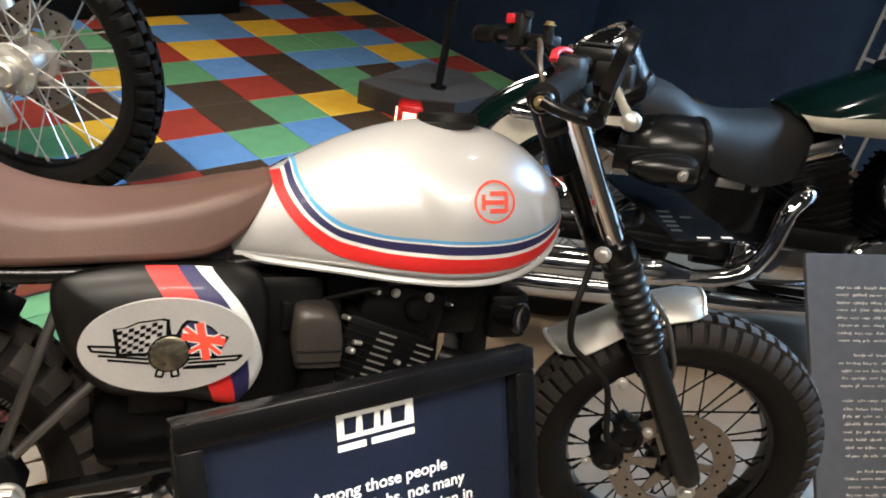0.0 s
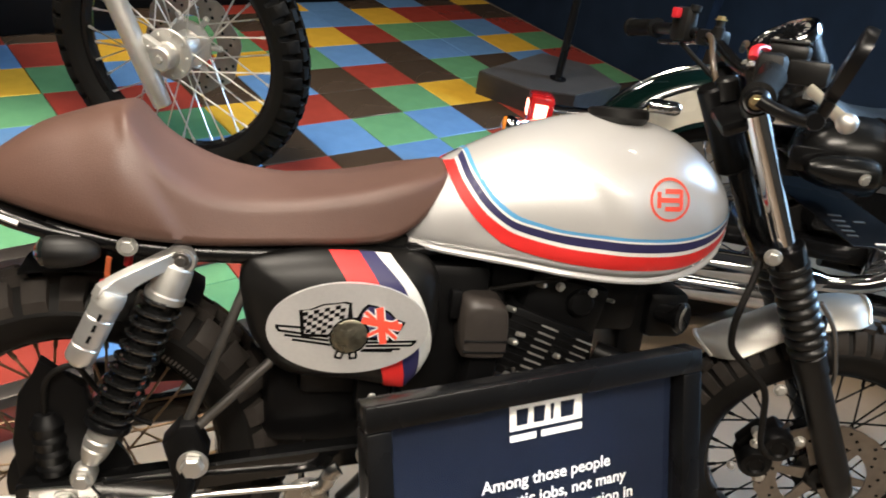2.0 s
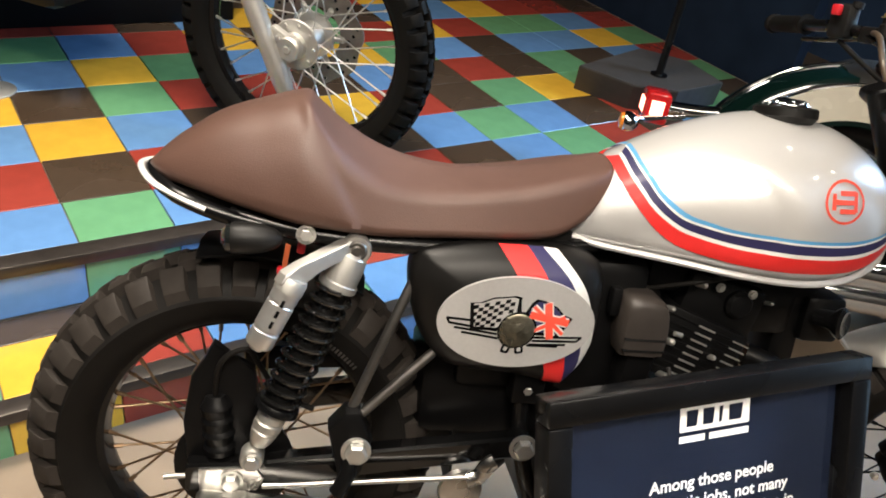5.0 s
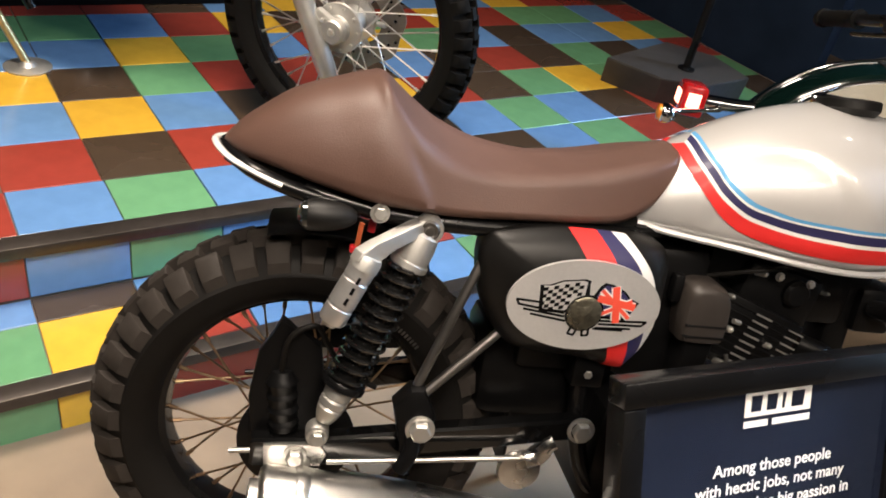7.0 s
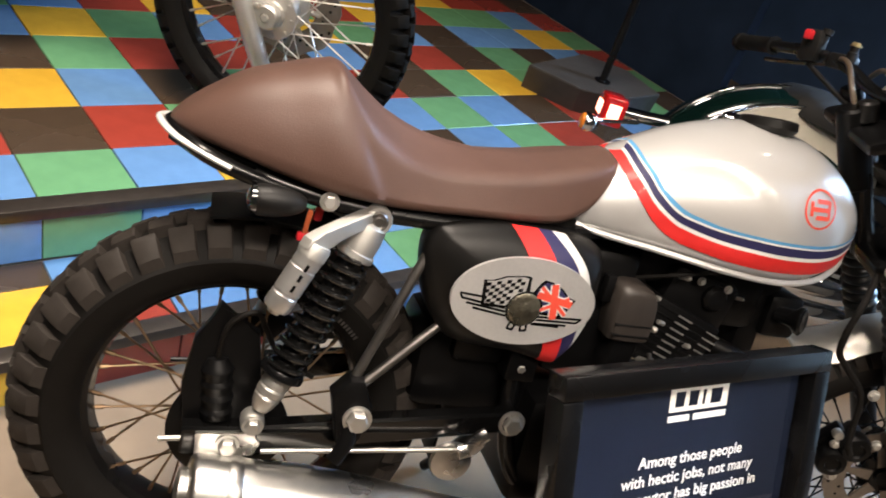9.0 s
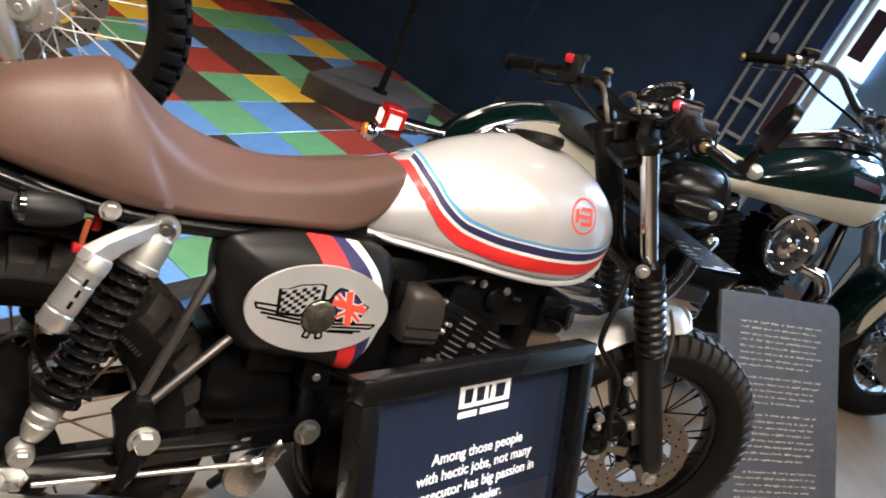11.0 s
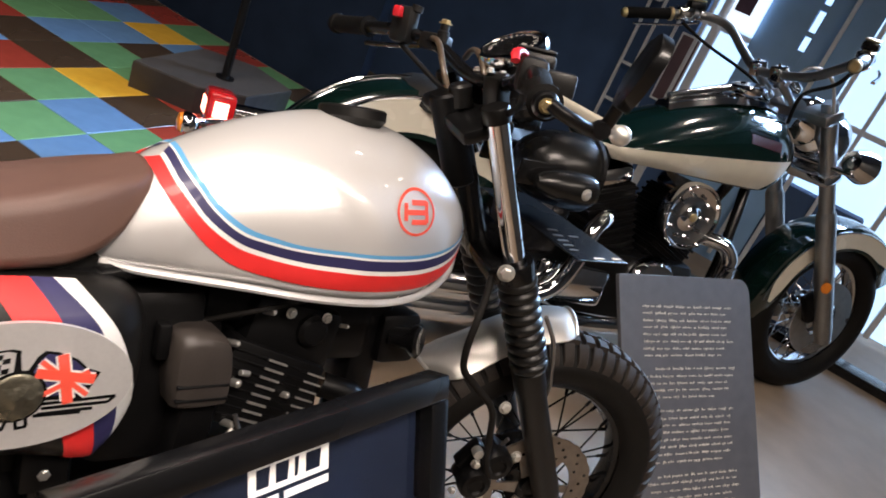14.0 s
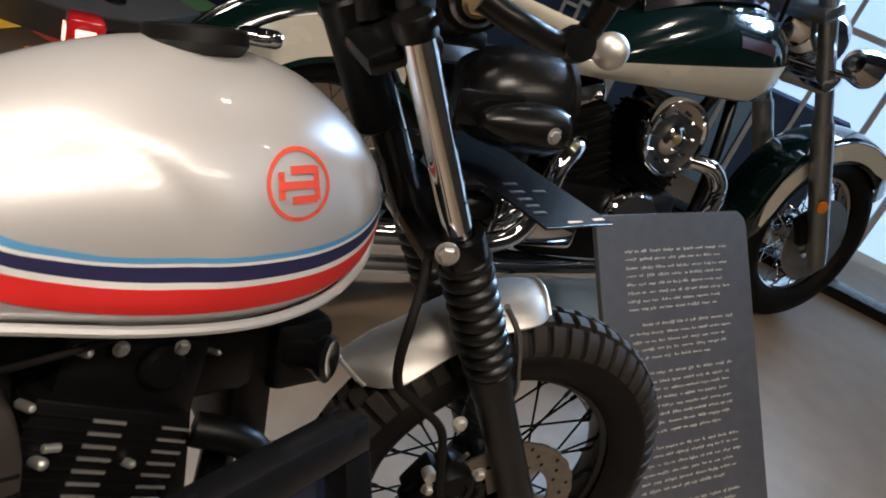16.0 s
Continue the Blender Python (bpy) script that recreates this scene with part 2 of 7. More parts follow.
def smooth_line(pts, n=8, closed=False):
    """A Catmull-Rom line through the points."""
    p = [Vector(q) for q in pts]
    out, k = [], len(p)
    for i in range(k if closed else k - 1):
        a, b, c, d = (p[(i - 1) % k], p[i], p[(i + 1) % k], p[(i + 2) % k]) if closed else (p[max(i - 1, 0)], p[i], p[i + 1], p[min(i + 2, k - 1)])
        for s in range(n):
            t = s / n
            out.append(0.5 * ((2 * b) + (c - a) * t + (2 * a - 5 * b + 4 * c - d) * t * t + (3 * b - a - 3 * c + d) * t ** 3))
    if not closed:
        out.append(p[-1])
    return out


def add_tube(bm, pts, r, segs=10, closed=False, n=6, radii=None, flat=1.0):
    line = smooth_line(pts, n, closed)
    k = len(line)
    up = Vector((0, 0, 1))
    rings = []
    for i, p in enumerate(line):
        t = (line[(i + 1) % k] - line[i - 1]) if closed else (line[min(i + 1, k - 1)] - line[max(i - 1, 0)])
        t.normalize()
        side = t.cross(up)
        if side.length < 0.05:
            side = t.cross(Vector((1, 0, 0)))
        side.normalize()
        if rings and side.dot(last) < 0:
            side = -side
        last = side
        o = side.cross(t)
        rr = r if radii is None else radii[min(len(radii) - 1, int(i * len(radii) / k))]
        rings.append([bm.verts.new(p + rr * (math.cos(2 * math.pi * j / segs) * side + flat * math.sin(2 * math.pi * j / segs) * o)) for j in range(segs)])
    for i in range(k if closed else k - 1):
        a, b = rings[i], rings[(i + 1) % k]
        for j in range(segs):
            bm.faces.new((a[j], a[(j + 1) % segs], b[(j + 1) % segs], b[j]))
    if not closed:
        bm.faces.new(rings[0]), bm.faces.new(rings[-1][::-1])


def tube(pts, r, segs=10, closed=False, n=6, radii=None, flat=1.0):
    bm = bmesh.new()
    add_tube(bm, pts, r, segs, closed, n, radii, flat)
    return bm


def loft(rings, closed=True, caps=True):
    """Skins rings of equally many points."""
    bm = bmesh.new()
    vs = [[bm.verts.new(p) for p in r] for r in rings]
    for a, b in zip(vs, vs[1:]):
        k = len(a)
        for j in range(k if closed else k - 1):
            bm.faces.new((a[j], a[(j + 1) % k], b[(j + 1) % k], b[j]))
    if caps and closed:
        bm.faces.new(vs[0]), bm.faces.new(vs[-1][::-1])
    return bm


def add_plate(bm, outline, thick, m=None, bevel=0.0):
    """A plate: an outline in x, y raised by thick along z."""
    n0 = len(bm.verts)
    lo = [bm.verts.new((x, y, 0)) for x, y in outline]
    hi = [bm.verts.new((x, y, thick)) for x, y in outline]
    k = len(lo)
    top = bm.faces.new(hi)
    bm.faces.new(lo[::-1])
    for j in range(k):
        bm.faces.new((lo[j], lo[(j + 1) % k], hi[(j + 1) % k], hi[j]))
    v = lo + hi
    if bevel:
        r = bmesh.ops.bevel(bm, geom=list(top.edges), offset=bevel, segments=2, affect="EDGES", profile=0.5)
        v = list({p for p in v if p.is_valid} | {p for f in r["faces"] for p in f.verts})
    if m is not None:
        bmesh.ops.transform(bm, matrix=m, verts=v)


def plate(outline, thick, m=None, bevel=0.0):
    bm = bmesh.new()
    add_plate(bm, outline, thick, m, bevel)
    return bm


def interp(x, table):
    """A smooth curve through (x, value) pairs."""
    xs, ys = zip(*table)
    if x <= xs[0]:
        return ys[0]
    if x >= xs[-1]:
        return ys[-1]
    i = max(k for k in range(len(xs) - 1) if xs[k] <= x)
    d = [(ys[min(k + 1, len(xs) - 1)] - ys[max(k - 1, 0)]) / (xs[min(k + 1, len(xs) - 1)] - xs[max(k - 1, 0)]) for k in range(len(xs))]
    h = xs[i + 1] - xs[i]
    t = (x - xs[i]) / h
    return (2 * t**3 - 3 * t**2 + 1) * ys[i] + (t**3 - 2 * t**2 + t) * h * d[i] + (-2 * t**3 + 3 * t**2) * ys[i + 1] + (t**3 - t**2) * h * d[i + 1]


def axes(x, y, z, o):
    """A pose from three axes and a place."""
    return Matrix((Vector(x), Vector(y), Vector(z))).transposed().to_4x4() if o is None else Matrix.Translation(o) @ Matrix((Vector(x), Vector(y), Vector(z))).transposed().to_4x4()


def panel(name, lo, hi, material, label="", bevel=0.0):
    return tagged(part(name, box(lo, hi, bevel), material, None, label, smooth=bool(bevel)), kind="structure")


# ---- the room ----
STAGE_Z, TREAD_Z, STAGE_X, STEP_Y, FLOOR_Z = 0.275, 0.140, 2.62, -0.255, 0.018
panel("floor", (-3.2, -4.2, -0.12), (4.4, 3.4, FLOOR_Z), "concrete", "polished beige concrete floor")
panel("ceiling", (-3.2, -4.2, CEIL), (4.4, 3.4, CEIL + 0.12), "ceiling", "dark painted ceiling")
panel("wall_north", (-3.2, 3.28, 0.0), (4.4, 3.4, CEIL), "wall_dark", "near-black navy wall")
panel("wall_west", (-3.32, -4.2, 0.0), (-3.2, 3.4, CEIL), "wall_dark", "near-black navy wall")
# never in view; added as a pale reflector that closes the room
panel("wall_south", (-3.2, -4.32, 0.0), (4.4, -4.2, CEIL), "bounce_wall", "unseen pale wall added for reflections")

# ---- front bike: a silver custom roadster leaning on its stand ----
LEAN, HEADING = radians(15.75), radians(-26.46)
FWD = Vector((math.cos(HEADING), math.sin(HEADING), 0))
OUT = Vector((math.sin(HEADING), -math.cos(HEADING), 0))
SIDE = OUT * math.cos(LEAN) + Vector((0, 0, math.sin(LEAN)))
RISE = Vector((0, 0, math.cos(LEAN))) - OUT * math.sin(LEAN)
BIKE = axes(FWD, -SIDE, RISE, (0.093, -0.6935, 0.0425)) @ Matrix.Scale(0.97, 4)
bike = thing("motorcycle", BIKE, "silver custom roadster motorcycle with brown leather seat, leaning on its stand", "motorcycle")

# fuel tank
T_TOP = [(0.46, 0.725), (0.48, 0.765), (0.50, 0.786), (0.533, 0.808), (0.569, 0.828), (0.626, 0.855), (0.693, 0.877), (0.746, 0.887), (0.802, 0.886), (0.87, 0.874), (0.92, 0.852), (0.965, 0.815), (0.985, 0.785), (0.997, 0.757)]
T_BOT = [(0.46, 0.686), (0.50, 0.680), (0.55, 0.677), (0.62, 0.672), (0.71, 0.663), (0.80, 0.658), (0.87, 0.664), (0.92, 0.679), (0.96, 0.703), (0.985, 0.730), (0.997, 0.752)]
T_WID = [(0.46, 0.066), (0.48, 0.080), (0.52, 0.097), (0.57, 0.115), (0.63, 0.132), (0.70, 0.146), (0.78, 0.150), (0.85, 0.143), (0.91, 0.124), (0.95, 0.098), (0.975, 0.068), (0.99, 0.034), (0.997, 0.008)]


def tank_side(x, z):
    """Half the tank's width at a place along it and a height."""
    zb, zt, w = interp(x, T_BOT), interp(x, T_TOP), interp(x, T_WID)
    zm = zb + 0.36 * (zt - zb)
    s = (z - zm) / (zt - zm) if z > zm else (zm - z) / (zm - zb)
    s = min(abs(s), 1.0)
    y = w * (1 - s**2.3) ** 0.62 if z > zm else w * (1 - 0.08 * s**2 - 0.12 * s**6)
    # shallow knee panel with an arched edge
    e = math.hypot((x - 0.66) / 0.118, max(0.0, z - 0.735) / 0.088)
    k = min(1.0, max(0.0, (1.06 - e) / (0.13 + 0.15 * min(1.0, max(0.0, (0.80 - z) / 0.07)) + 0.40 * min(1.0, max(0.0, (x - 0.68) / 0.09)))))
    f = min(1.0, max(0.0, (z - 0.675) / 0.045))
    return y - 0.0064 * k * k * (3 - 2 * k) * f * f * (3 - 2 * f)


def tank_ring(x, n=34):
    zb, zt = interp(x, T_BOT), interp(x, T_TOP)
    half = []
    for k in range(n + 1):
        t = k / n
        z = zb + (zt - zb) * (1 - (1 - t) ** 1.7) if t > 0.0 else zb
        half.append((tank_side(x, z), z))
    pts = [Vector((x, -y, z)) for y, z in half] + [Vector((x, y, z)) for y, z in reversed(half[:-1])]
    return pts


xs = [0.46 + 0.537 * (k / 130) for k in range(131)]
tank = part("fuel_tank", loft([tank_ring(x) for x in xs]), "silver_paint", bike, "metallic silver fuel tank")

def on_tank(x, z, side=-1, off=0.0013):
    """A place on the tank's skin, a little proud of it."""
    e = 0.002
    z = min(z, interp(x, T_TOP) - 1e-4)
    y = tank_side(x, z)
    nx = -(tank_side(x + e, z) - tank_side(x - e, z)) / (2 * e)
    nz = -(tank_side(x, z) - tank_side(x, z - e)) / e
    n = Vector((nx, 1, nz)).normalized()
    p = Vector((x, y, z)) + off * n
    return Vector((p.x, side * p.y, p.z))


def ribbon(lower, upper, steps=100, across=5):
    """Paint bands on both sides of the tank between two lines of (x, z)."""
    bm = bmesh.new()
    lo, up = (smooth_line([(x, 0, z) for x, z in c], 12) for c in (lower, upper))
    for side in (-1, 1):
        rows = []
        for k in range(steps + 1):
            a, b = (c[int(k / steps * (len(c) - 1))] for c in (lo, up))
            rows.append([bm.verts.new(on_tank(*(a.lerp(b, j / across)).xz, side)) for j in range(across + 1)])
        for a, b in zip(rows, rows[1:]):
            for j in range(across):
                bm.faces.new((a[j], a[j + 1], b[j + 1], b[j]))
    return bm


B0 = [(0.516, 0.797), (0.521, 0.774), (0.542, 0.744), (0.577, 0.7128), (0.615, 0.6956), (0.696, 0.6826), (0.783, 0.6776), (0.88, 0.6826), (0.94, 0.7049), (0.982, 0.742)]
B1 = [(0.53, 0.803), (0.535, 0.781), (0.558, 0.7506), (0.591, 0.7272), (0.623, 0.7158), (0.688, 0.7058), (0.774, 0.7018), (0.87, 0.7048), (0.935, 0.7214), (0.982, 0.752)]
B2 = [(0.535, 0.807), (0.539, 0.786), (0.56, 0.7564), (0.592, 0.7331), (0.623, 0.7218), (0.686, 0.7118), (0.771, 0.7078), (0.868, 0.7108), (0.933, 0.7262), (0.982, 0.756)]
B3 = [(0.544, 0.814), (0.547, 0.7928), (0.569, 0.7625), (0.6, 0.7398), (0.636, 0.7308), (0.684, 0.7248), (0.767, 0.7218), (0.862, 0.7238), (0.93, 0.737), (0.982, 0.762)]
B4 = [(0.546, 0.8159), (0.549, 0.7966), (0.57, 0.7654), (0.602, 0.7428), (0.638, 0.7338), (0.683, 0.7278), (0.766, 0.7248), (0.861, 0.7268), (0.929, 0.7399), (0.982, 0.764)]
B5 = [(0.552, 0.8203), (0.554, 0.8001), (0.575, 0.7699), (0.607, 0.7478), (0.643, 0.7388), (0.682, 0.7328), (0.764, 0.7298), (0.859, 0.7318), (0.928, 0.7438), (0.982, 0.767)]
part("stripe", ribbon(B0, B1), "stripe_red", tank, "red paint stripe")
part("stripe", ribbon(B2, B3), "stripe_navy", tank, "navy paint stripe")
part("stripe", ribbon(B4, B5), "stripe_blue", tank, "light blue paint stripe")
part("stripe", ribbon(B1, B2, across=2), "stripe_white", tank, "white pinstripe")
part("stripe", ribbon(B3, B4, across=2), "stripe_white", tank, "white pinstripe")
# rolled seam along the bottom of the tank
part("seam", tube([Vector((x, s * (interp(x, T_WID) * 0.87 + 0.004), interp(x, T_BOT) + 0.001)) for s, line in ((-1, [0.465 + 0.515 * k / 16 for k in range(17)]),) for x in line], 0.0052, 8, n=3), "silver_paint", tank)
part("seam", tube([Vector((x, interp(x, T_WID) * 0.87 + 0.004, interp(x, T_BOT) + 0.001)) for x in [0.465 + 0.515 * k / 16 for k in range(17)]], 0.0052, 8, n=3), "silver_paint", tank)
# ring badge with two bent strokes
bm = bmesh.new()
LC = (0.829, 0.787)
for k in range(40):
    a0, a1 = 2 * math.pi * k / 40, 2 * math.pi * (k + 1) / 40
    bm.faces.new([bm.verts.new(on_tank(LC[0] + r * math.cos(a), LC[1] + r * 0.88 * math.sin(a), -1, 0.0014)) for r, a in ((0.0342, a0), (0.0342, a1), (0.0302, a1), (0.0302, a0))])


def tank_bar(x0, z0, x1, z1, w):
    d = Vector((x1 - x0, z1 - z0)).normalized() * w / 2
    n = Vector((-d.y, d.x))
    bm.faces.new([bm.verts.new(on_tank(LC[0] + x, LC[1] + z, -1, 0.0014)) for x, z in ((x0 + n.x, z0 + n.y), (x1 + n.x, z1 + n.y), (x1 - n.x, z1 - n.y), (x0 - n.x, z0 - n.y))])


for q in ((-0.019, -0.011, -0.019, 0.011), (-0.021, 0, -0.004, 0), (-0.009, 0.012, 0.019, 0.012), (0.019, 0.014, 0.019, -0.013), (-0.004, 0, 0.017, 0), (-0.009, -0.012, 0.019, -0.012)):
    tank_bar(*q, 0.0066)
part("logo", bm, "logo_red", tank, "red ring badge")
part("fuel_cap", lathe([(0, 0.0115), (0.036, 0.0115), (0.0375, 0.0105), (0.044, 0.0105), (0.0470, 0.008), (0.0475, -0.004), (0.040, -0.014), (0, -0.014)], (0.787, -0.006, 0.8878), (-0.01, 0.12, 1), 40), "satin_black", tank, "flat black fuel cap")

# seat
S_TOP = [(-0.135, 0.735), (-0.115, 0.757), (-0.092, 0.776), (-0.047, 0.808), (0.011, 0.832), (0.055, 0.846), (0.075, 0.848), (0.095, 0.834), (0.117, 0.817), (0.157, 0.792), (0.214, 0.772), (0.296, 0.763), (0.38, 0.767), (0.438, 0.779), (0.48, 0.792), (0.512, 0.800), (0.523, 0.787)]
S_BOT = [(-0.135, 0.722), (-0.09, 0.716), (-0.043, 0.708), (0.019, 0.695), (0.069, 0.686), (0.127, 0.680), (0.187, 0.676), (0.293, 0.679), (0.40, 0.683), (0.44, 0.692), (0.478, 0.718), (0.506, 0.757), (0.523, 0.776)]
S_WID = [(-0.135, 0.022), (-0.12, 0.05), (-0.09, 0.075), (-0.04, 0.098), (0.02, 0.115), (0.08, 0.124), (0.15, 0.122), (0.22, 0.116), (0.30, 0.112), (0.38, 0.106), (0.44, 0.098), (0.485, 0.084), (0.511, 0.062), (0.523, 0.030)]


S_EDGE = [(0.050, 0.846), (0.073, 0.838), (0.088, 0.816), (0.107, 0.794), (0.135, 0.770), (0.173, 0.748), (0.22, 0.737), (0.27, 0.737), (0.34, 0.746), (0.39, 0.755), (0.44, 0.768), (0.50, 0.780), (0.523, 0.779)]


def ease(t):
    t = min(1.0, max(0.0, t))
    return t * t * (3 - 2 * t)


def seat_ring(x, n=18):
    """A full tail hump, a seam that runs down its front, and a flat topped saddle with a soft shoulder before it."""
    zb, zt, w = interp(x, S_BOT), interp(x, S_TOP), interp(x, S_WID)
    hump = max(0.0, 1 - abs(x - 0.02) / 0.16)
    ze = min(interp(x, S_EDGE), zt - 0.004)
    p0, p1, p2 = Vector((w, zb + 0.012)), Vector((w * 0.88, ze + 0.003)), Vector((0, zt))
    a_, b_ = p1.lerp(p0, 0.26), p1.lerp(p2, 0.24)
    square = [p0.lerp(a_, k / 8) for k in range(8)] + [a_.lerp(p1, k / 6).lerp(p1.lerp(b_, k / 6), k / 6) for k in range(7)] + [b_.lerp(p2, k / 4) for k in range(1, 5)]
    front = min(1.0, (0.525 - x) / 0.03)
    half = []
    for k in range(n + 1):
        a = math.pi / 2 * k / n
        dome = Vector((w * math.cos(a) ** (0.55 + 0.25 * hump), zb + 0.012 + (zt - zb - 0.012) * math.sin(a) ** (1.0 - 0.1 * hump)))
        seam = 0.066 + 0.50 * max(0.0, 0.845 - dome.y)
        f = ease((x - seam + 0.014) / 0.044) * ease(front)
        q = dome.lerp(square[k], f)
        # the hump stands a little proud along the seam
        q.x += 0.0042 * ease((x - seam + 0.085) / 0.08) * (1 - ease((x - seam + 0.004) / 0.022)) * math.cos(a)
        half.append((q.x, q.y))
    half = [(w * 0.80, zb), (w * 0.94, zb + 0.003)] + half
    return [Vector((x, -y, z)) for y, z in half] + [Vector((x, y, z)) for y, z in reversed(half[:-1])]


sx = [-0.135 + 0.19 * k / 26 for k in range(26)] + [0.055 + 0.12 * k / 60 for k in range(60)] + [0.175 + 0.348 * k / 44 for k in range(45)]
part("seat", loft([seat_ring(x) for x in sx]), "leather", bike, "brown leather single seat with tail hump", angle=60)


# wheels
def wheel(parent, m, r, width, rim, material, spoke, knob=0.0, knobs=40, rows=2, spokes=36, hub=0.035, block="rubber_tread"):
    """A spoked wheel about the y axis of m: tyre with tread blocks, rim, hub and laced spokes."""
    w = width / 2
    d = r - rim
    half = [(rim - 0.004, 0.55), (rim + 0.006, 0.78), (rim + d * 0.20, 0.93), (rim + d * 0.42, 1.0)] + [(r - knob - 0.62 * d * max(0.0, y - 0.12) ** 2.3, y) for y in (0.94, 0.8, 0.6, 0.4, 0.2, 0.0)]
    tyre = [(p, -w * y) for p, y in half] + [(p, w * y) for p, y in half[-2::-1]]
    bm = lathe(tyre, (0, 0, 0), (0, 1, 0), 72)
    ty = part("tyre", bm, "rubber", parent)
    obs_t = []
    if knob:
        skin = lambda y: r - 0.62 * d * max(0.0, abs(y) / w - 0.12) ** 2.3
        edges = [-0.97 + 1.94 * k / rows for k in range(rows + 1)]
        bm = bmesh.new()
        for row, (e0, e1) in enumerate(zip(edges, edges[1:])):
            outer = row in (0, rows - 1)
            for k in range(knobs):
                a = 2 * math.pi * (k + 0.5 * (row % 2)) / knobs
                la = math.pi / knobs * (0.71 if outer else 0.66)
                ys = [w * (e0 + 0.05 + (e1 - e0 - 0.10) * j / 4) for j in range(5)]
                grid = []
                for j, y in enumerate(ys):
                    taper = 1 - (0.10 if outer else 0.05) * abs(y) / w
                    h = skin(y)
                    grid.append([bm.verts.new((rr * math.cos(a + sa), y, rr * math.sin(a + sa))) for rr, sa in ((h - knob - 0.006, -la * 1.08), (h - 0.0015, -la * taper), (h, -la * taper * 0.88), (h, la * taper * 0.88), (h - 0.0015, la * taper), (h - knob - 0.006, la * 1.08))])
                for p, q in zip(grid, grid[1:]):
                    for c in range(5):
                        bm.faces.new((p[c], p[c + 1], q[c + 1], q[c]))
                bm.faces.new(grid[0][::-1]), bm.faces.new(grid[-1])
        obs_t = [part("tread", bm, block, parent, "chunky tread blocks", angle=30)]
    rb = [(rim - 0.004, -w * 0.52), (rim + 0.004, -w * 0.56), (rim + 0.003, -w * 0.48), (rim - 0.012, -w * 0.36), (rim - 0.018, 0), (rim - 0.012, w * 0.36), (rim + 0.003, w * 0.48), (rim + 0.004, w * 0.56), (rim - 0.004, w * 0.52)]
    ri = part("rim", lathe(rb, (0, 0, 0), (0, 1, 0), 72), material, parent)
    hb = part("hub", lathe([(0, -0.062), (0.018, -0.062), (0.018, -0.052), (hub + 0.014, -0.050), (hub + 0.014, -0.042), (hub, -0.036), (hub * 0.8, 0), (hub, 0.036), (hub + 0.014, 0.042), (hub + 0.014, 0.05), (0.018, 0.052), (0.018, 0.062), (0, 0.062)], (0, 0, 0), (0, 1, 0), 32), material, parent)
    obs = [ty, ri, hb] + obs_t
    for k in range(spokes):
        a = 2 * math.pi * k / spokes
        s = 1 if k % 2 else -1
        lead = 0.62 if (k // 2) % 2 else -0.62
        p = Vector(((hub + 0.010) * math.cos(a + lead * 1.5), s * 0.045, (hub + 0.010) * math.sin(a + lead * 1.5)))
        q = Vector(((rim - 0.014) * math.cos(a), s * 0.006, (rim - 0.014) * math.sin(a)))
        bm = rod(p, q, 0.0019, 6)
        add_rod(bm, q + (p - q).normalized() * 0.016, q, 0.0034, 6)
        obs.append(part("spoke", bm, spoke, parent))
    for o in obs:
        o.matrix_local = m
    return obs


RW = pose(0, 0, 0.298)
rear = thing("rear_wheel", Matrix(), "", "")
rear.parent = bike
wheel(rear, RW, 0.313, 0.130, 0.213, "black_paint", "spoke_bronze", knob=0.016, knobs=36, rows=4)

bm = bmesh.new()
for k in range(10):
    add_box(bm, (-0.0016, -0.0612, 0.224), (0.0016, -0.0600, 0.231), 0, RW @ Matrix.Rotation(radians(47 - 1.6 * k), 4, "Y"))
tagged(part("sidewall_print", bm, "steel_dark", rear, "pale sidewall lettering bars", smooth=False), kind="stuff")

# steering: rake, and a quarter turned to its right
HEAD, RAKE, STEER = Vector((0.955, 0, 0.92)), radians(27.5), radians(-21)
AXIS = Vector((-math.sin(RAKE), 0, math.cos(RAKE)))
TURN = Matrix.Translation(HEAD) @ Matrix.Rotation(STEER, 4, AXIS) @ Matrix.Translation(-HEAD)
front = thing("front_wheel", Matrix(), "", "")
front.parent = bike
wheel(front, TURN @ pose(1.304, -0.014, 0.284), 0.302, 0.105, 0.206, "black_paint", "black_paint", knob=0.009, knobs=58, rows=4)


LAMP_TURN = Matrix.Translation(HEAD) @ Matrix.Rotation(radians(-15), 4, AXIS) @ Matrix.Translation(-HEAD)


def steered(ob, turn=None):
    ob.matrix_basis = (turn or TURN) @ ob.matrix_basis
    return ob


def bolt(parent, p, axis, r=0.009, h=0.008, material="alloy", name="bolt"):
    """A hex head on a washer."""
    bm = lathe([(0, 0), (r * 1.35, 0), (r * 1.35, h * 0.25), (r, h * 0.25)], p, axis, 20)
    add_lathe(bm, [(r, h * 0.2), (r, h * 0.85), (r * 0.8, h), (0, h)], p, axis, 6)
    return part(name, bm, material, parent, angle=25)


# side cover with stripes and an oval badge
COVER = [(0.226, 0.642), (0.232, 0.668), (0.250, 0.681), (0.335, 0.693), (0.445, 0.691), (0.490, 0.680), (0.508, 0.655), (0.512, 0.620), (0.511, 0.567), (0.498, 0.520), (0.478, 0.490), (0.461, 0.481), (0.391, 0.493), (0.325, 0.498), (0.283, 0.511), (0.248, 0.555), (0.232, 0.600)]
cl = smooth_line([(x, 0, z) for x, z in COVER], 4, True)
cl = [p - Vector((0, 0, 0.012)) for p in cl]
CC = Vector((0.375, 0, 0.582))


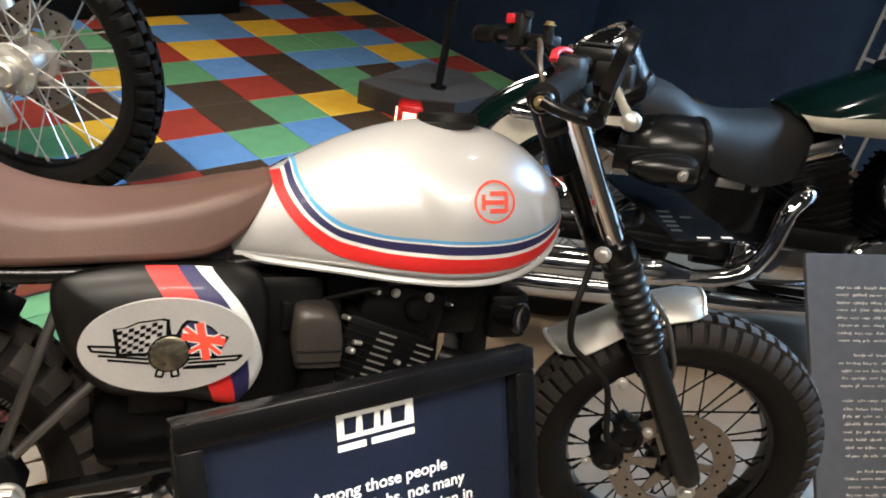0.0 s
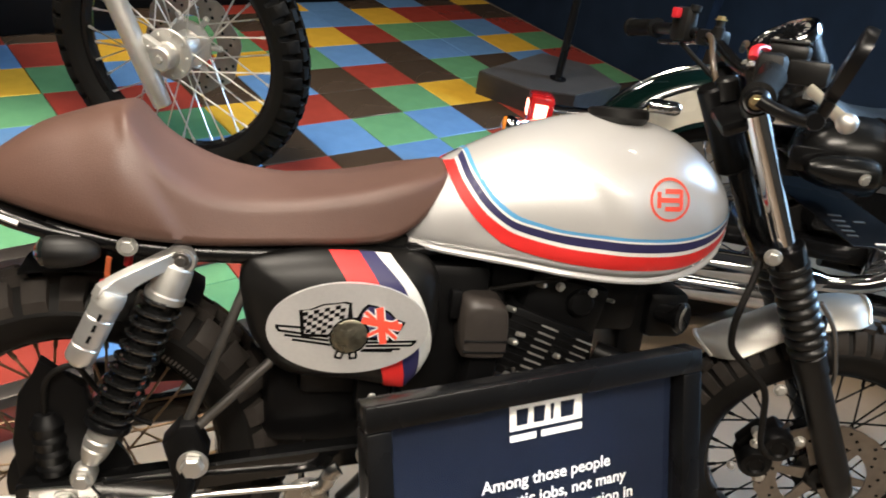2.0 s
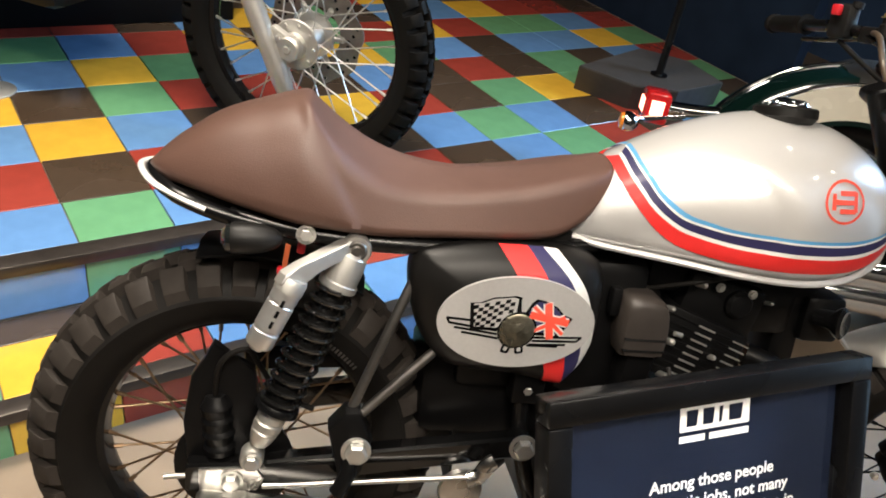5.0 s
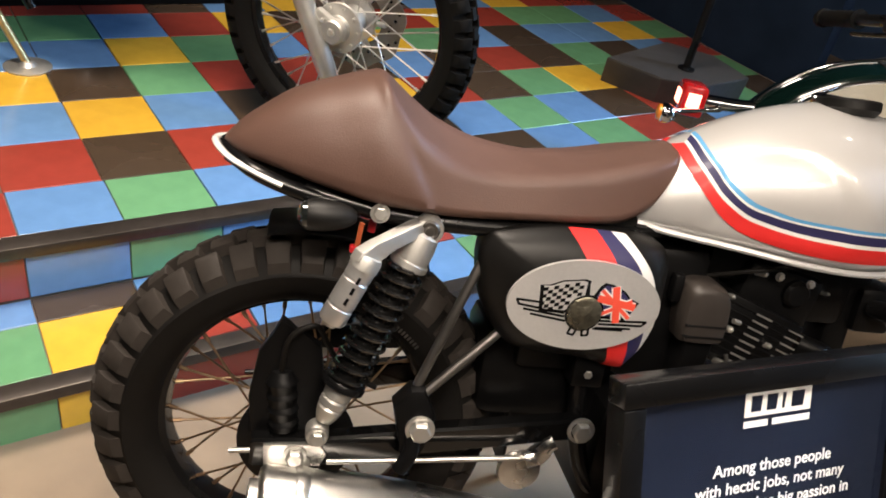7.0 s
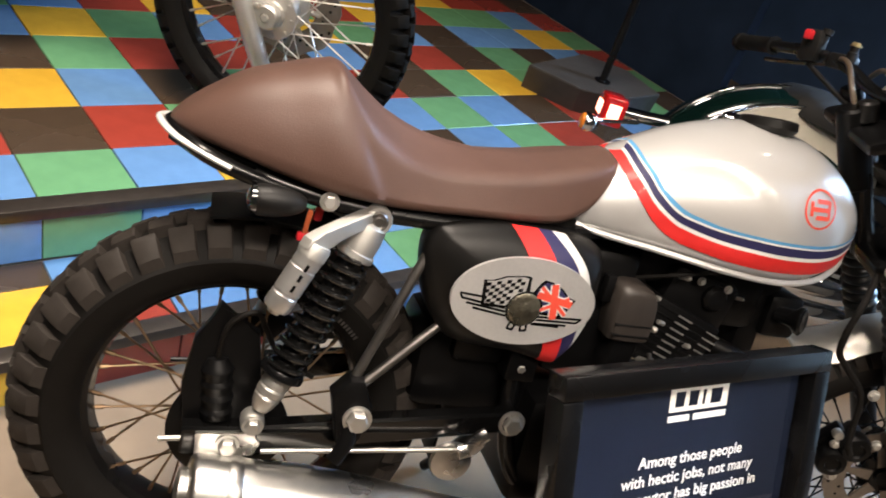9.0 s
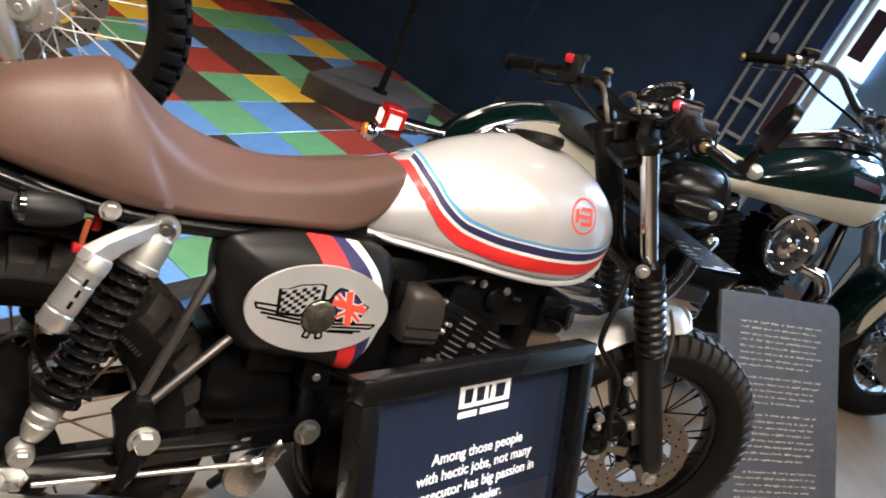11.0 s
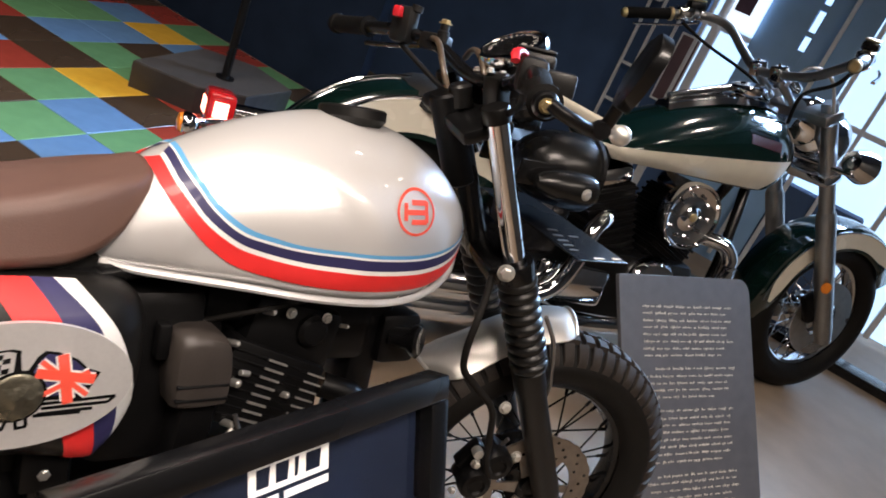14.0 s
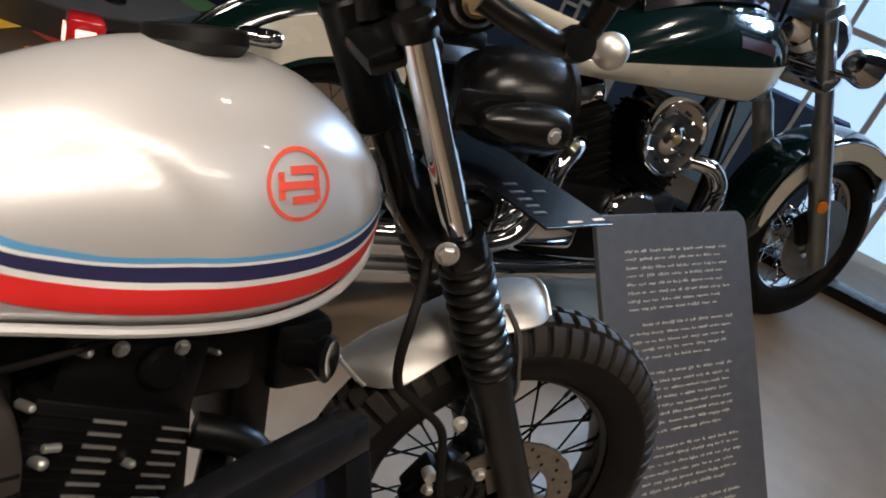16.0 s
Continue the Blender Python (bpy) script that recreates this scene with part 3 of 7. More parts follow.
def cover_y(f):
    """How far the cover stands out: f runs from 1 at its rim to 0 at its middle."""
    return -0.100 - 0.050 * (1 - f**3.2) ** 0.55


bm = bmesh.new()
rings = []
for f in (1.0, 0.995, 0.985, 0.97, 0.95, 0.925, 0.90, 0.87, 0.84, 0.80, 0.75, 0.68, 0.6, 0.5, 0.4, 0.2):
    rings.append([bm.verts.new(Vector((CC.x + (p.x - CC.x) * f, cover_y(f), CC.z + (p.z - CC.z) * f))) for p in cl])
rings.insert(0, [bm.verts.new(Vector((p.x, -0.075, p.z))) for p in cl])
for a, b in zip(rings, rings[1:]):
    for j in range(len(cl)):
        bm.faces.new((a[j], a[(j + 1) % len(cl)], b[(j + 1) % len(cl)], b[j]))
bm.faces.new(rings[-1])
cover = part("side_cover", bm, "satin_black", bike, "satin black side cover")


def on_cover(x, z, off=0.0012):
    """A place on the cover's skin."""
    d = Vector((x - CC.x, z - CC.z))
    f = 0.0
    for p, q in zip(cl, cl[1:] + cl[:1]):
        a, b = Vector((p.x - CC.x, p.z - CC.z)), Vector((q.x - CC.x, q.z - CC.z))
        k = a.x * b.y - a.y * b.x
        u, v = (d.x * b.y - d.y * b.x) / k, (a.x * d.y - a.y * d.x) / k
        if u >= -1e-6 and v >= -1e-6:
            f = u + v
    if f > 0.985:
        d, f = d * 0.985 / f, 0.985
    grow = 1 + 0.012 * f**3
    return Vector((CC.x + d.x * grow, cover_y(f) - off, CC.z + d.y * grow))


def cover_band(name, left, right, material, label):
    bm = bmesh.new()
    lo, up = (smooth_line([(x, 0, z) for x, z in c], 14) for c in (left, right))
    rows = [[bm.verts.new(on_cover(*(a.lerp(b, j / 4)).xz)) for j in range(5)] for a, b in zip(lo, up)]
    for a, b in zip(rows, rows[1:]):
        for j in range(4):
            bm.faces.new((a[j], a[j + 1], b[j + 1], b[j]))
    part(name, bm, material, cover, label)


K0 = [(0.344, 0.682), (0.371, 0.645), (0.406, 0.580), (0.430, 0.508), (0.437, 0.474)]
K1 = [(0.386, 0.681), (0.415, 0.643), (0.443, 0.580), (0.461, 0.514), (0.467, 0.472)]
K2 = [(0.409, 0.680), (0.451, 0.638), (0.474, 0.580), (0.484, 0.525), (0.484, 0.482)]
K3 = [(0.430, 0.679), (0.470, 0.634), (0.494, 0.580), (0.503, 0.538), (0.502, 0.500)]
cover_band("stripe", K0, K1, "stripe_red", "red paint stripe")
cover_band("stripe", K1, K2, "stripe_navy", "navy paint stripe")
cover_band("stripe", K2, K3, "stripe_white", "white paint stripe")

BADGE = bike.matrix_world.inverted() @ BIKE @ axes((0.9998, 0, -0.018), (0.09, 0, 0.996), (0, -1, 0), (0.376, -0.1505, 0.582))
oval = part("badge", plate([(0.1115 * math.cos(2 * math.pi * k / 64), 0.0675 * math.sin(2 * math.pi * k / 64)) for k in range(64)], 0.006, BADGE, 0.0015), "badge", cover, "oval silver badge with crossed flags")
U = 0.000307


def emblem(polys, material, z, label="", name="emblem"):
    for pts in polys:
        part(name, plate([((x - 520) * U, (387 - y) * U) for x, y in pts], 0.0008, BADGE @ pose(0, 0, z)), material, cover, label, smooth=False)


def stroke(x0, y0, x1, y1, w):
    d = Vector((x1 - x0, y1 - y0)).normalized() * w / 2
    return [(x0 - d.y, y0 + d.x), (x1 - d.y, y1 + d.x), (x1 + d.y, y1 - d.x), (x0 + d.y, y0 - d.x)]


FLAG1 = [(288, 305), (333, 300), (388, 272), (438, 265), (490, 256), (516, 262), (520, 345), (432, 432), (313, 432)]
FLAG2 = [(546, 335), (566, 285), (586, 264), (628, 270), (690, 296), (728, 330), (772, 346), (732, 440), (600, 440)]
shrink = lambda pts, f: [(sum(p[0] for p in pts) / len(pts) * (1 - f) + x * f, sum(p[1] for p in pts) / len(pts) * (1 - f) + y * f) for x, y in pts]
emblem([FLAG1, FLAG2, stroke(505, 262, 525, 345, 14), stroke(600, 268, 575, 345, 14), stroke(520, 335, 572, 335, 9)]
       + [stroke(*q, 11) for q in ((196, 383, 325, 389), (200, 385, 215, 407), (212, 406, 435, 430), (240, 427, 440, 447), (278, 448, 450, 468), (605, 452, 838, 437), (838, 437, 815, 460), (610, 468, 815, 459), (600, 488, 770, 478), (590, 493, 735, 490), (486, 492, 478, 528), (476, 528, 508, 534), (506, 536, 514, 500), (540, 500, 548, 536), (546, 534, 578, 528), (576, 528, 568, 492))], "black_paint", 0.0056, "", "emblem_line")
emblem([shrink(FLAG1, 0.86)], "badge", 0.0060, "silver flag field", "flag")
checks = []
for i in range(8):
    for j in range(7):
        cx, cy = 318 + 23 * i, 322 - 6.2 * i + 17.5 * j
        if (i + j) % 2 == 0 and cx < 505 and cy < 426 and not (cx > 450 and cy > 352):
            checks.append([(cx - 10.5, cy - 6.5), (cx + 10.5, cy - 11.5), (cx + 10.5, cy + 6.5), (cx - 10.5, cy + 11.5)])
emblem(checks, "black_paint", 0.0064, "", "check")
emblem([shrink(FLAG2, 0.84)], "stripe_navy", 0.0060, "navy flag field", "flag")
emblem([stroke(580, 300, 742, 426, 30), stroke(735, 340, 592, 424, 30), stroke(570, 340, 752, 368, 46), stroke(640, 278, 684, 440, 46)], "stripe_white", 0.0064, "", "flag_band")
emblem([stroke(580, 300, 742, 426, 17), stroke(735, 340, 592, 424, 17)], "logo_red", 0.0068, "", "flag_band")
emblem([stroke(570, 340, 756, 369, 33)], "logo_red", 0.0072, "", "flag_band")
emblem([stroke(640, 277, 686, 452, 33)], "logo_red", 0.0076, "", "flag_band")
medal = lathe([(0, 0.0125), (0.010, 0.0115), (0.018, 0.0095), (0.0225, 0.0098), (0.0245, 0.0085), (0.0245, 0.005), (0, 0.005)], (0, 0, 0), (0, 0, 1), 40)
bmesh.ops.transform(medal, matrix=BADGE @ pose((527 - 520) * U, (387 - 420) * U, 0), verts=medal.verts[:])
ring = lathe([(0, 0.0074), (0.0275, 0.0074), (0.0275, 0.005), (0, 0.005)], (0, 0, 0), (0, 0, 1), 40)
bmesh.ops.transform(ring, matrix=BADGE @ pose((527 - 520) * U, (387 - 420) * U, 0), verts=ring.verts[:])
part("emblem_line", ring, "black_paint", cover)
part("medallion", medal, "bronze", cover, "worn bronze medallion")
for k in range(9):
    a = math.pi * (0.75 + k * 0.11)
    b = lathe([(0, 0.010), (0.0022, 0.0092), (0.003, 0.007), (0.003, 0.005)], ((527 - 520) * U + 0.0235 * math.cos(a), (387 - 420) * U + 0.0235 * math.sin(a), 0), (0, 0, 1), 10)
    bmesh.ops.transform(b, matrix=BADGE, verts=b.verts[:])
    part("stud", b, "bronze", cover)
bolt(cover, (0.424, -0.105, 0.452), (0, -1, 0), 0.007)
part("bracket", box((0.40, -0.11, 0.43), (0.45, -0.07, 0.49), 0.004), "engine_black", cover)

# frame: seat rails, cradle and tail
for s in (-1, 1):
    part("seat_rail", tube([(-0.02, s * 0.085, 0.688), (0.10, s * 0.095, 0.668), (0.25, s * 0.095, 0.664), (0.45, s * 0.075, 0.670), (0.62, s * 0.04, 0.70)], 0.013), "black_paint", bike)
    part("frame_tube", tube([(0.40, s * 0.085, 0.66), (0.42, s * 0.09, 0.50), (0.43, s * 0.09, 0.36), (0.50, s * 0.09, 0.22), (0.72, s * 0.08, 0.20)], 0.014), "black_paint", bike)
part("frame_tube", tube([(0.40, 0, 0.67), (0.62, 0, 0.66), (0.80, 0, 0.72), (0.93, 0, 0.84)], 0.022), "black_paint", bike)
part("frame_tube", tube([(0.945, 0, 0.80), (0.90, 0, 0.66), (0.86, 0, 0.48), (0.82, 0, 0.26), (0.74, 0, 0.20)], 0.020), "black_paint", bike)
part("regulator", box((0.835, -0.05, 0.46), (0.885, 0.05, 0.655), 0.012, pose(0, 0, 0)), "engine_black", bike)
part("exhaust_port", box((0.74, -0.045, 0.40), (0.80, 0.045, 0.56), 0.015), "engine_black", bike)
part("head_tube", rod(HEAD + AXIS * 0.03, HEAD - AXIS * 0.12, 0.026, 24), "engine_black", bike)
part("seat_pan", loft([[Vector((x, -w, z)), Vector((x, -w, z - 0.022)), Vector((x, w, z - 0.022)), Vector((x, w, z))] for x, w, z in ((-0.135, 0.02, 0.724), (-0.10, 0.06, 0.715), (0.0, 0.088, 0.697), (0.12, 0.098, 0.682), (0.3, 0.09, 0.682), (0.46, 0.078, 0.695))]), "satin_black", bike)
part("tail_strip", tube([(-0.050, -0.099, 0.694), (-0.088, -0.092, 0.707), (-0.126, -0.066, 0.719), (-0.150, 0, 0.727), (-0.126, 0.066, 0.719), (-0.088, 0.092, 0.707), (-0.050, 0.099, 0.694)], 0.0050, 10, flat=0.8), "white_paint", bike, "white light strip round the tail")
part("tail_loop", tube([(0.04, -0.092, 0.672), (-0.04, -0.092, 0.690), (-0.10, -0.076, 0.710), (-0.135, 0, 0.722), (-0.10, 0.076, 0.710), (-0.04, 0.092, 0.690), (0.04, 0.092, 0.672)], 0.011), "black_paint", bike)
part("inner_guard", loft([[Vector((0.318 * math.cos(a) * k, y, 0.298 + 0.318 * math.sin(a) * k)) for k, y in ((1, -0.06), (1.02, 0), (1, 0.06), (1.012, 0.06), (1.034, 0), (1.012, -0.06))] for a in [radians(58 + 44 * i / 18) for i in range(19)]]), "engine_black", bike)
part("battery_box", box((0.315, -0.085, 0.44), (0.42, 0.085, 0.66), 0.015), "engine_black", bike)
part("air_filter_box", box((0.265, -0.070, 0.345), (0.47, 0.070, 0.50), 0.025), "engine_black", bike)
part("chain_case", box((0.20, -0.035, 0.300), (0.47, -0.005, 0.46), 0.015), "engine_black", bike)
part("mud_flap", loft([[Vector((0.332 * math.cos(a) * k, y, 0.298 + 0.332 * math.sin(a) * k)) for k, y in ((1, -0.065), (1.0, 0.065), (1.012, 0.065), (1.012, -0.065))] for a in [radians(-8 + 22 * i / 10) for i in range(11)]]), "satin_black", bike)
part("wiring", tube([(0.082, -0.06, 0.668), (0.078, -0.066, 0.650), (0.076, -0.066, 0.632)], 0.006), "red_switch", bike, "red wire")
bolt(bike, (0.082, -0.107, 0.672), (0, -1, 0), 0.010, 0.008)


def indicator(p, axis, parent, length=0.085, r=0.024, name="turn_signal"):
    """A bullet shaped lamp with its stalk."""
    prof = [(0, 0), (r * 0.35, 0.002), (r * 0.62, length * 0.14), (r * 0.86, length * 0.36), (r, length * 0.66), (r, length * 0.93), (r * 0.94, length), (r * 0.8, length)]
    o = part(name, lathe(prof, p, axis, 28), "lamp_black" if r > 0.025 else "plastic", parent, "black bullet turn signal")
    q = Vector(p) + Vector(axis).normalized() * length
    part("lens", lathe([(r * 0.9, -0.004), (r * 0.85, 0.006), (r * 0.5, 0.012), (0, 0.013)], q, axis, 24), "dark_glass", o)
    return o


ind = indicator((0.052, -0.118, 0.667), (-1, 0, -0.05), bike, 0.066, 0.0215)
part("stalk", rod((0.02, -0.125, 0.668), (0.02, -0.085, 0.672), 0.006), "plastic", ind)
ind = indicator((0.052, 0.118, 0.667), (-1, 0, -0.05), bike, 0.066, 0.0215)
part("stalk", rod((0.02, 0.125, 0.668), (0.02, 0.085, 0.672), 0.006), "plastic", ind)

# swingarm, axle, footrest hangers
for s in (-1, 1):
    part("swingarm", loft([[Vector((x, s * (0.108 + a), z + b)) for a, b in ((-0.015, -h + 0.004), (-0.011, -h), (0.011, -h), (0.015, -h + 0.004), (0.015, h - 0.004), (0.011, h), (-0.011, h), (-0.015, h - 0.004))] for x, z, h in ((-0.065, 0.296, 0.020), (-0.06, 0.296, 0.023), (0.02, 0.300, 0.024), (0.22, 0.332, 0.021), (0.42, 0.362, 0.018), (0.44, 0.363, 0.012))]), "gloss_black", bike)
    part("axle_plate", plate([(-0.045, -0.018), (0.035, -0.018), (0.045, 0), (0.035, 0.018), (-0.045, 0.018)], 0.004, axes((1, 0, 0.06), (-0.06, 0, 1), (0, s, 0), (0, s * 0.123, 0.298))), "steel", bike)
    bolt(bike, (0, s * 0.127, 0.298), (0, s, 0), 0.013, 0.014, name="axle_nut")
    part("adjuster", rod((-0.05, s * 0.118, 0.300), (-0.095, s * 0.118, 0.296), 0.004), "alloy" if s < 0 else "black_paint", bike)
bolt(bike, (0.427, -0.122, 0.363), (0, -1, 0), 0.016, 0.014, name="pivot_bolt")
for a, b, r in (((0.246, -0.098, 0.648), (0.152, -0.130, 0.392), 0.0072), ((0.280, -0.102, 0.511), (0.155, -0.130, 0.392), 0.0072)):
    part("hanger", rod(a, b, r, 14), "steel_dark", bike)
part("peg_mount", plate([(0.154, 0.427), (0.174, 0.428), (0.195, 0.383), (0.183, 0.335), (0.166, 0.285), (0.150, 0.323), (0.131, 0.398)], 0.034, axes((1, 0, 0), (0, 0, 1), (0, -1, 0), (0, -0.115, 0)), 0.006), "engine_black", bike)
bolt(bike, (0.173, -0.150, 0.368), (0, -1, 0), 0.016, 0.016, name="peg_bolt")
part("folded_peg", tube([(0.155, -0.135, 0.372), (0.165, -0.15, 0.335), (0.150, -0.155, 0.300)], 0.012), "engine_black", bike)
part("brake_rod", rod((0.045, -0.150, 0.306), (0.345, -0.150, 0.328), 0.0042), "steel", bike, "thin steel brake rod")
part("brake_pedal", tube([(0.340, -0.150, 0.322), (0.358, -0.150, 0.330), (0.368, -0.152, 0.350), (0.378, -0.152, 0.358)], 0.009, flat=1.4), "steel", bike)
part("pedal_boss", lathe([(0, 0), (0.032, 0), (0.034, 0.004), (0.032, 0.01), (0.014, 0.012), (0, 0.012)], (0.335, -0.135, 0.300), (0, -1, 0), 28), "steel", bike)
part("chain_guard", box((0.02, 0.09, 0.36), (0.42, 0.11, 0.40), 0.008, pose(0, 0, 0, 0, -4, 0)), "satin_black", bike)
part("brake_plate", lathe([(0, 0.0), (0.07, 0.0), (0.085, 0.006), (0.088, 0.02), (0.06, 0.03), (0, 0.032)], (0, -0.062, 0.298), (0, -1, 0), 36), "engine_black", bike)
part("caliper_bracket", plate([(-0.035, 0.203), (-0.007, 0.180), (0.023, 0.164), (0.036, 0.091), (0.032, 0.024), (-0.067, 0.013), (-0.074, 0.075), (-0.064, 0.149), (-0.046, 0.177)], 0.016, axes((1, 0, 0), (0, 0, 1), (0, -1, 0), (0, -0.080, 0.298)), 0.004), "engine_black", bike)
rings_ = [(0, 0.0), (0.022, 0.0)] + [q for k in range(4) for q in ((0.022, 0.006 + 0.022 * k), (0.0235, 0.010 + 0.022 * k), (0.022, 0.014 + 0.022 * k), (0.020, 0.017 + 0.022 * k))] + [(0.014, 0.094), (0, 0.096)]
part("caliper", lathe(rings_, (-0.020, -0.094, 0.326), (-0.10, 0, 1), 28), "engine_black", bike, "ribbed black rear caliper body")
part("brake_hose", tube([(-0.030, -0.098, 0.418), (-0.022, -0.110, 0.478), (0.012, -0.110, 0.500), (0.030, -0.098, 0.470), (0.060, -0.085, 0.420), (0.11, -0.085, 0.395)], 0.0042), "rubber", bike)

# rear shocks with piggyback reservoirs
def shock(s):
    top, bot = Vector((0.150, s * 0.106, 0.658)), Vector((0.028, s * 0.134, 0.345))
    ax = (bot - top).normalized()
    L = (bot - top).length
    sh = part("shock_absorber", rod(top + ax * 0.05, bot - ax * 0.02, 0.0065, 16), "chrome", bike, "black coil spring shock with silver reservoir")
    part("damper_body", rod(top + ax * 0.05, bot - ax * 0.080, 0.0190, 24), "lamp_black", sh)
    side = Vector((0, s, 0))
    m = frame_to(ax)
    bm = bmesh.new()
    add_lathe(bm, [(0, -0.014), (0.019, -0.014), (0.021, -0.010), (0.021, 0.010), (0.019, 0.014), (0, 0.014)], top, side, 28)
    add_lathe(bm, [(0.015, 0.006), (0.022, 0.012), (0.0245, 0.030), (0.0245, 0.050), (0.0275, 0.052), (0.0275, 0.060), (0.025, 0.062), (0, 0.062)], top, ax, 28)
    part("top_mount", bm, "alloy", sh, "cast silver top mount")
    bm = bmesh.new()
    r0, r1 = Vector((0.070, s * 0.150, 0.622)), Vector((0.030, s * 0.158, 0.532))
    u = Vector((0.08, -s * 0.044, 0)).normalized()
    n = u.cross(Vector((0, 0, 1)))
    arm = plate([((x - 0.07) * 1.141, z) for x, z in ((0.150, 0.677), (0.072, 0.643), (0.056, 0.634), (0.050, 0.622), (0.078, 0.617), (0.090, 0.624), (0.100, 0.637), (0.122, 0.647), (0.150, 0.646))], 0.020, axes(u, (0, 0, 1), n, Vector((0.07, s * 0.150, 0)) - n * 0.010), 0.003)
    add_lathe(bm, [(0, -0.004), (0.018, -0.004), (0.0202, 0.002), (0.0202, 0.016)], r0, r1 - r0, 28)
    part("reservoir_arm", arm, "alloy", sh, angle=30)
    part("reservoir_head", bm, "alloy", sh)
    part("reservoir", lathe([(0.0190, 0.016), (0.0190, 0.030), (0.0180, 0.031), (0.0180, 0.034), (0.0190, 0.035), (0.0190, 0.072), (0.0180, 0.073), (0.0180, 0.076), (0.0190, 0.077), (0.0190, 0.096), (0.0165, 0.100), (0.010, 0.101), (0.009, 0.106), (0, 0.106)], r0, r1 - r0, 32), "polished", sh, "polished gas reservoir")
    part("valve", rod(r0 - (r1 - r0).normalized() * 0.010, r0 - (r1 - r0).normalized() * 0.001, 0.009), "red_switch", sh, "red valve cap")
    d = (r1 - r0).normalized()
    px_ = side.cross(d).normalized()
    for k in range(3):
        c = r0 + d * (0.028 + 0.016 * k)
        part("print", box((-0.0022, -0.005, 0), (0.0022, 0.005, 0.0006), 0, Matrix.Translation(c + side * 0.0191) @ axes(px_, d, side, None)), "black_paint", sh, smooth=False)
    pts = []
    turns, n = 10.5, 250
    for k in range(n + 1):
        t = k / n
        a = 2 * math.pi * turns * t
        c = top + ax * (0.062 + (L - 0.062 - 0.088) * t)
        pts.append(c + (m.to_3x3() @ Vector((math.cos(a), math.sin(a), 0))) * 0.0270)
    part("spring", tube(pts, 0.0036, 8, n=1), "spring_black", sh)
    bm = bmesh.new()
    add_lathe(bm, [(0, L - 0.090), (0.031, L - 0.090), (0.033, L - 0.086), (0.033, L - 0.080), (0.025, L - 0.076)], top, ax, 28)
    part("spring_seat", bm, "black_paint", sh)
    bm = bmesh.new()
    add_lathe(bm, [(0.018, L - 0.078), (0.0205, L - 0.072), (0.0205, L - 0.062), (0.018, L - 0.059), (0.0205, L - 0.056), (0.0205, L - 0.048), (0.018, L - 0.045), (0.0195, L - 0.042), (0.0165, L - 0.030), (0.012, L - 0.020), (0, L - 0.016)], top, ax, 28)
    add_lathe(bm, [(0, -0.014), (0.015, -0.014), (0.0168, -0.010), (0.0168, 0.010), (0.015, 0.014), (0, 0.014)], bot, side, 28)
    part("bottom_mount", bm, "alloy", sh)
    part("eye_bush", lathe([(0.015, 0), (0.012, 0.003), (0.008, 0.001), (0.006, 0.004), (0, 0.004)], top + side * 0.0142, side, 20), "steel_dark", sh)
    bolt(sh, bot + side * 0.015, side, 0.011, 0.010)


shock(-1), shock(1)
part("wire_tag", plate([(0.000, -0.020), (0.007, -0.020), (0.011, 0.016), (0.004, 0.018)], 0.004, axes((1, 0, 0), (0, 0, 1), (0, -1, 0), (0.052, -0.106, 0.640)), 0.001), mat("tag_orange", (0.34, 0.07, 0.02), 0.5, vary=0.3), bike, "orange cable tag", smooth=False)
part("wire_clip", box((0.046, -0.112, 0.612), (0.068, -0.100, 0.624), 0.003), "red_switch", bike, "red cable clip")

# silencer and exhaust
part("silencer", lathe([(0, 0.0), (0.030, 0.0), (0.030, 0.012), (0.046, 0.014), (0.050, 0.018), (0.051, 0.022), (0.051, 0.16), (0.047, 0.22), (0.036, 0.32), (0.024, 0.42), (0.022, 0.50), (0, 0.50)], (-0.062, -0.165, 0.248), (1, 0.04, -0.085), 40), "steel", bike, "brushed steel silencer")
part("band", lathe([(0.0515, 0), (0.053, 0.003), (0.053, 0.018), (0.0515, 0.021)], (0.0, -0.1625, 0.2427), (1, 0.04, -0.085), 40), "steel", bike)
part("exhaust_pipe", tube([(0.42, -0.146, 0.207), (0.60, -0.14, 0.19), (0.78, -0.125, 0.22), (0.88, -0.10, 0.34), (0.86, -0.07, 0.47), (0.80, -0.04, 0.50)], 0.019, 14), "engine_black", bike)

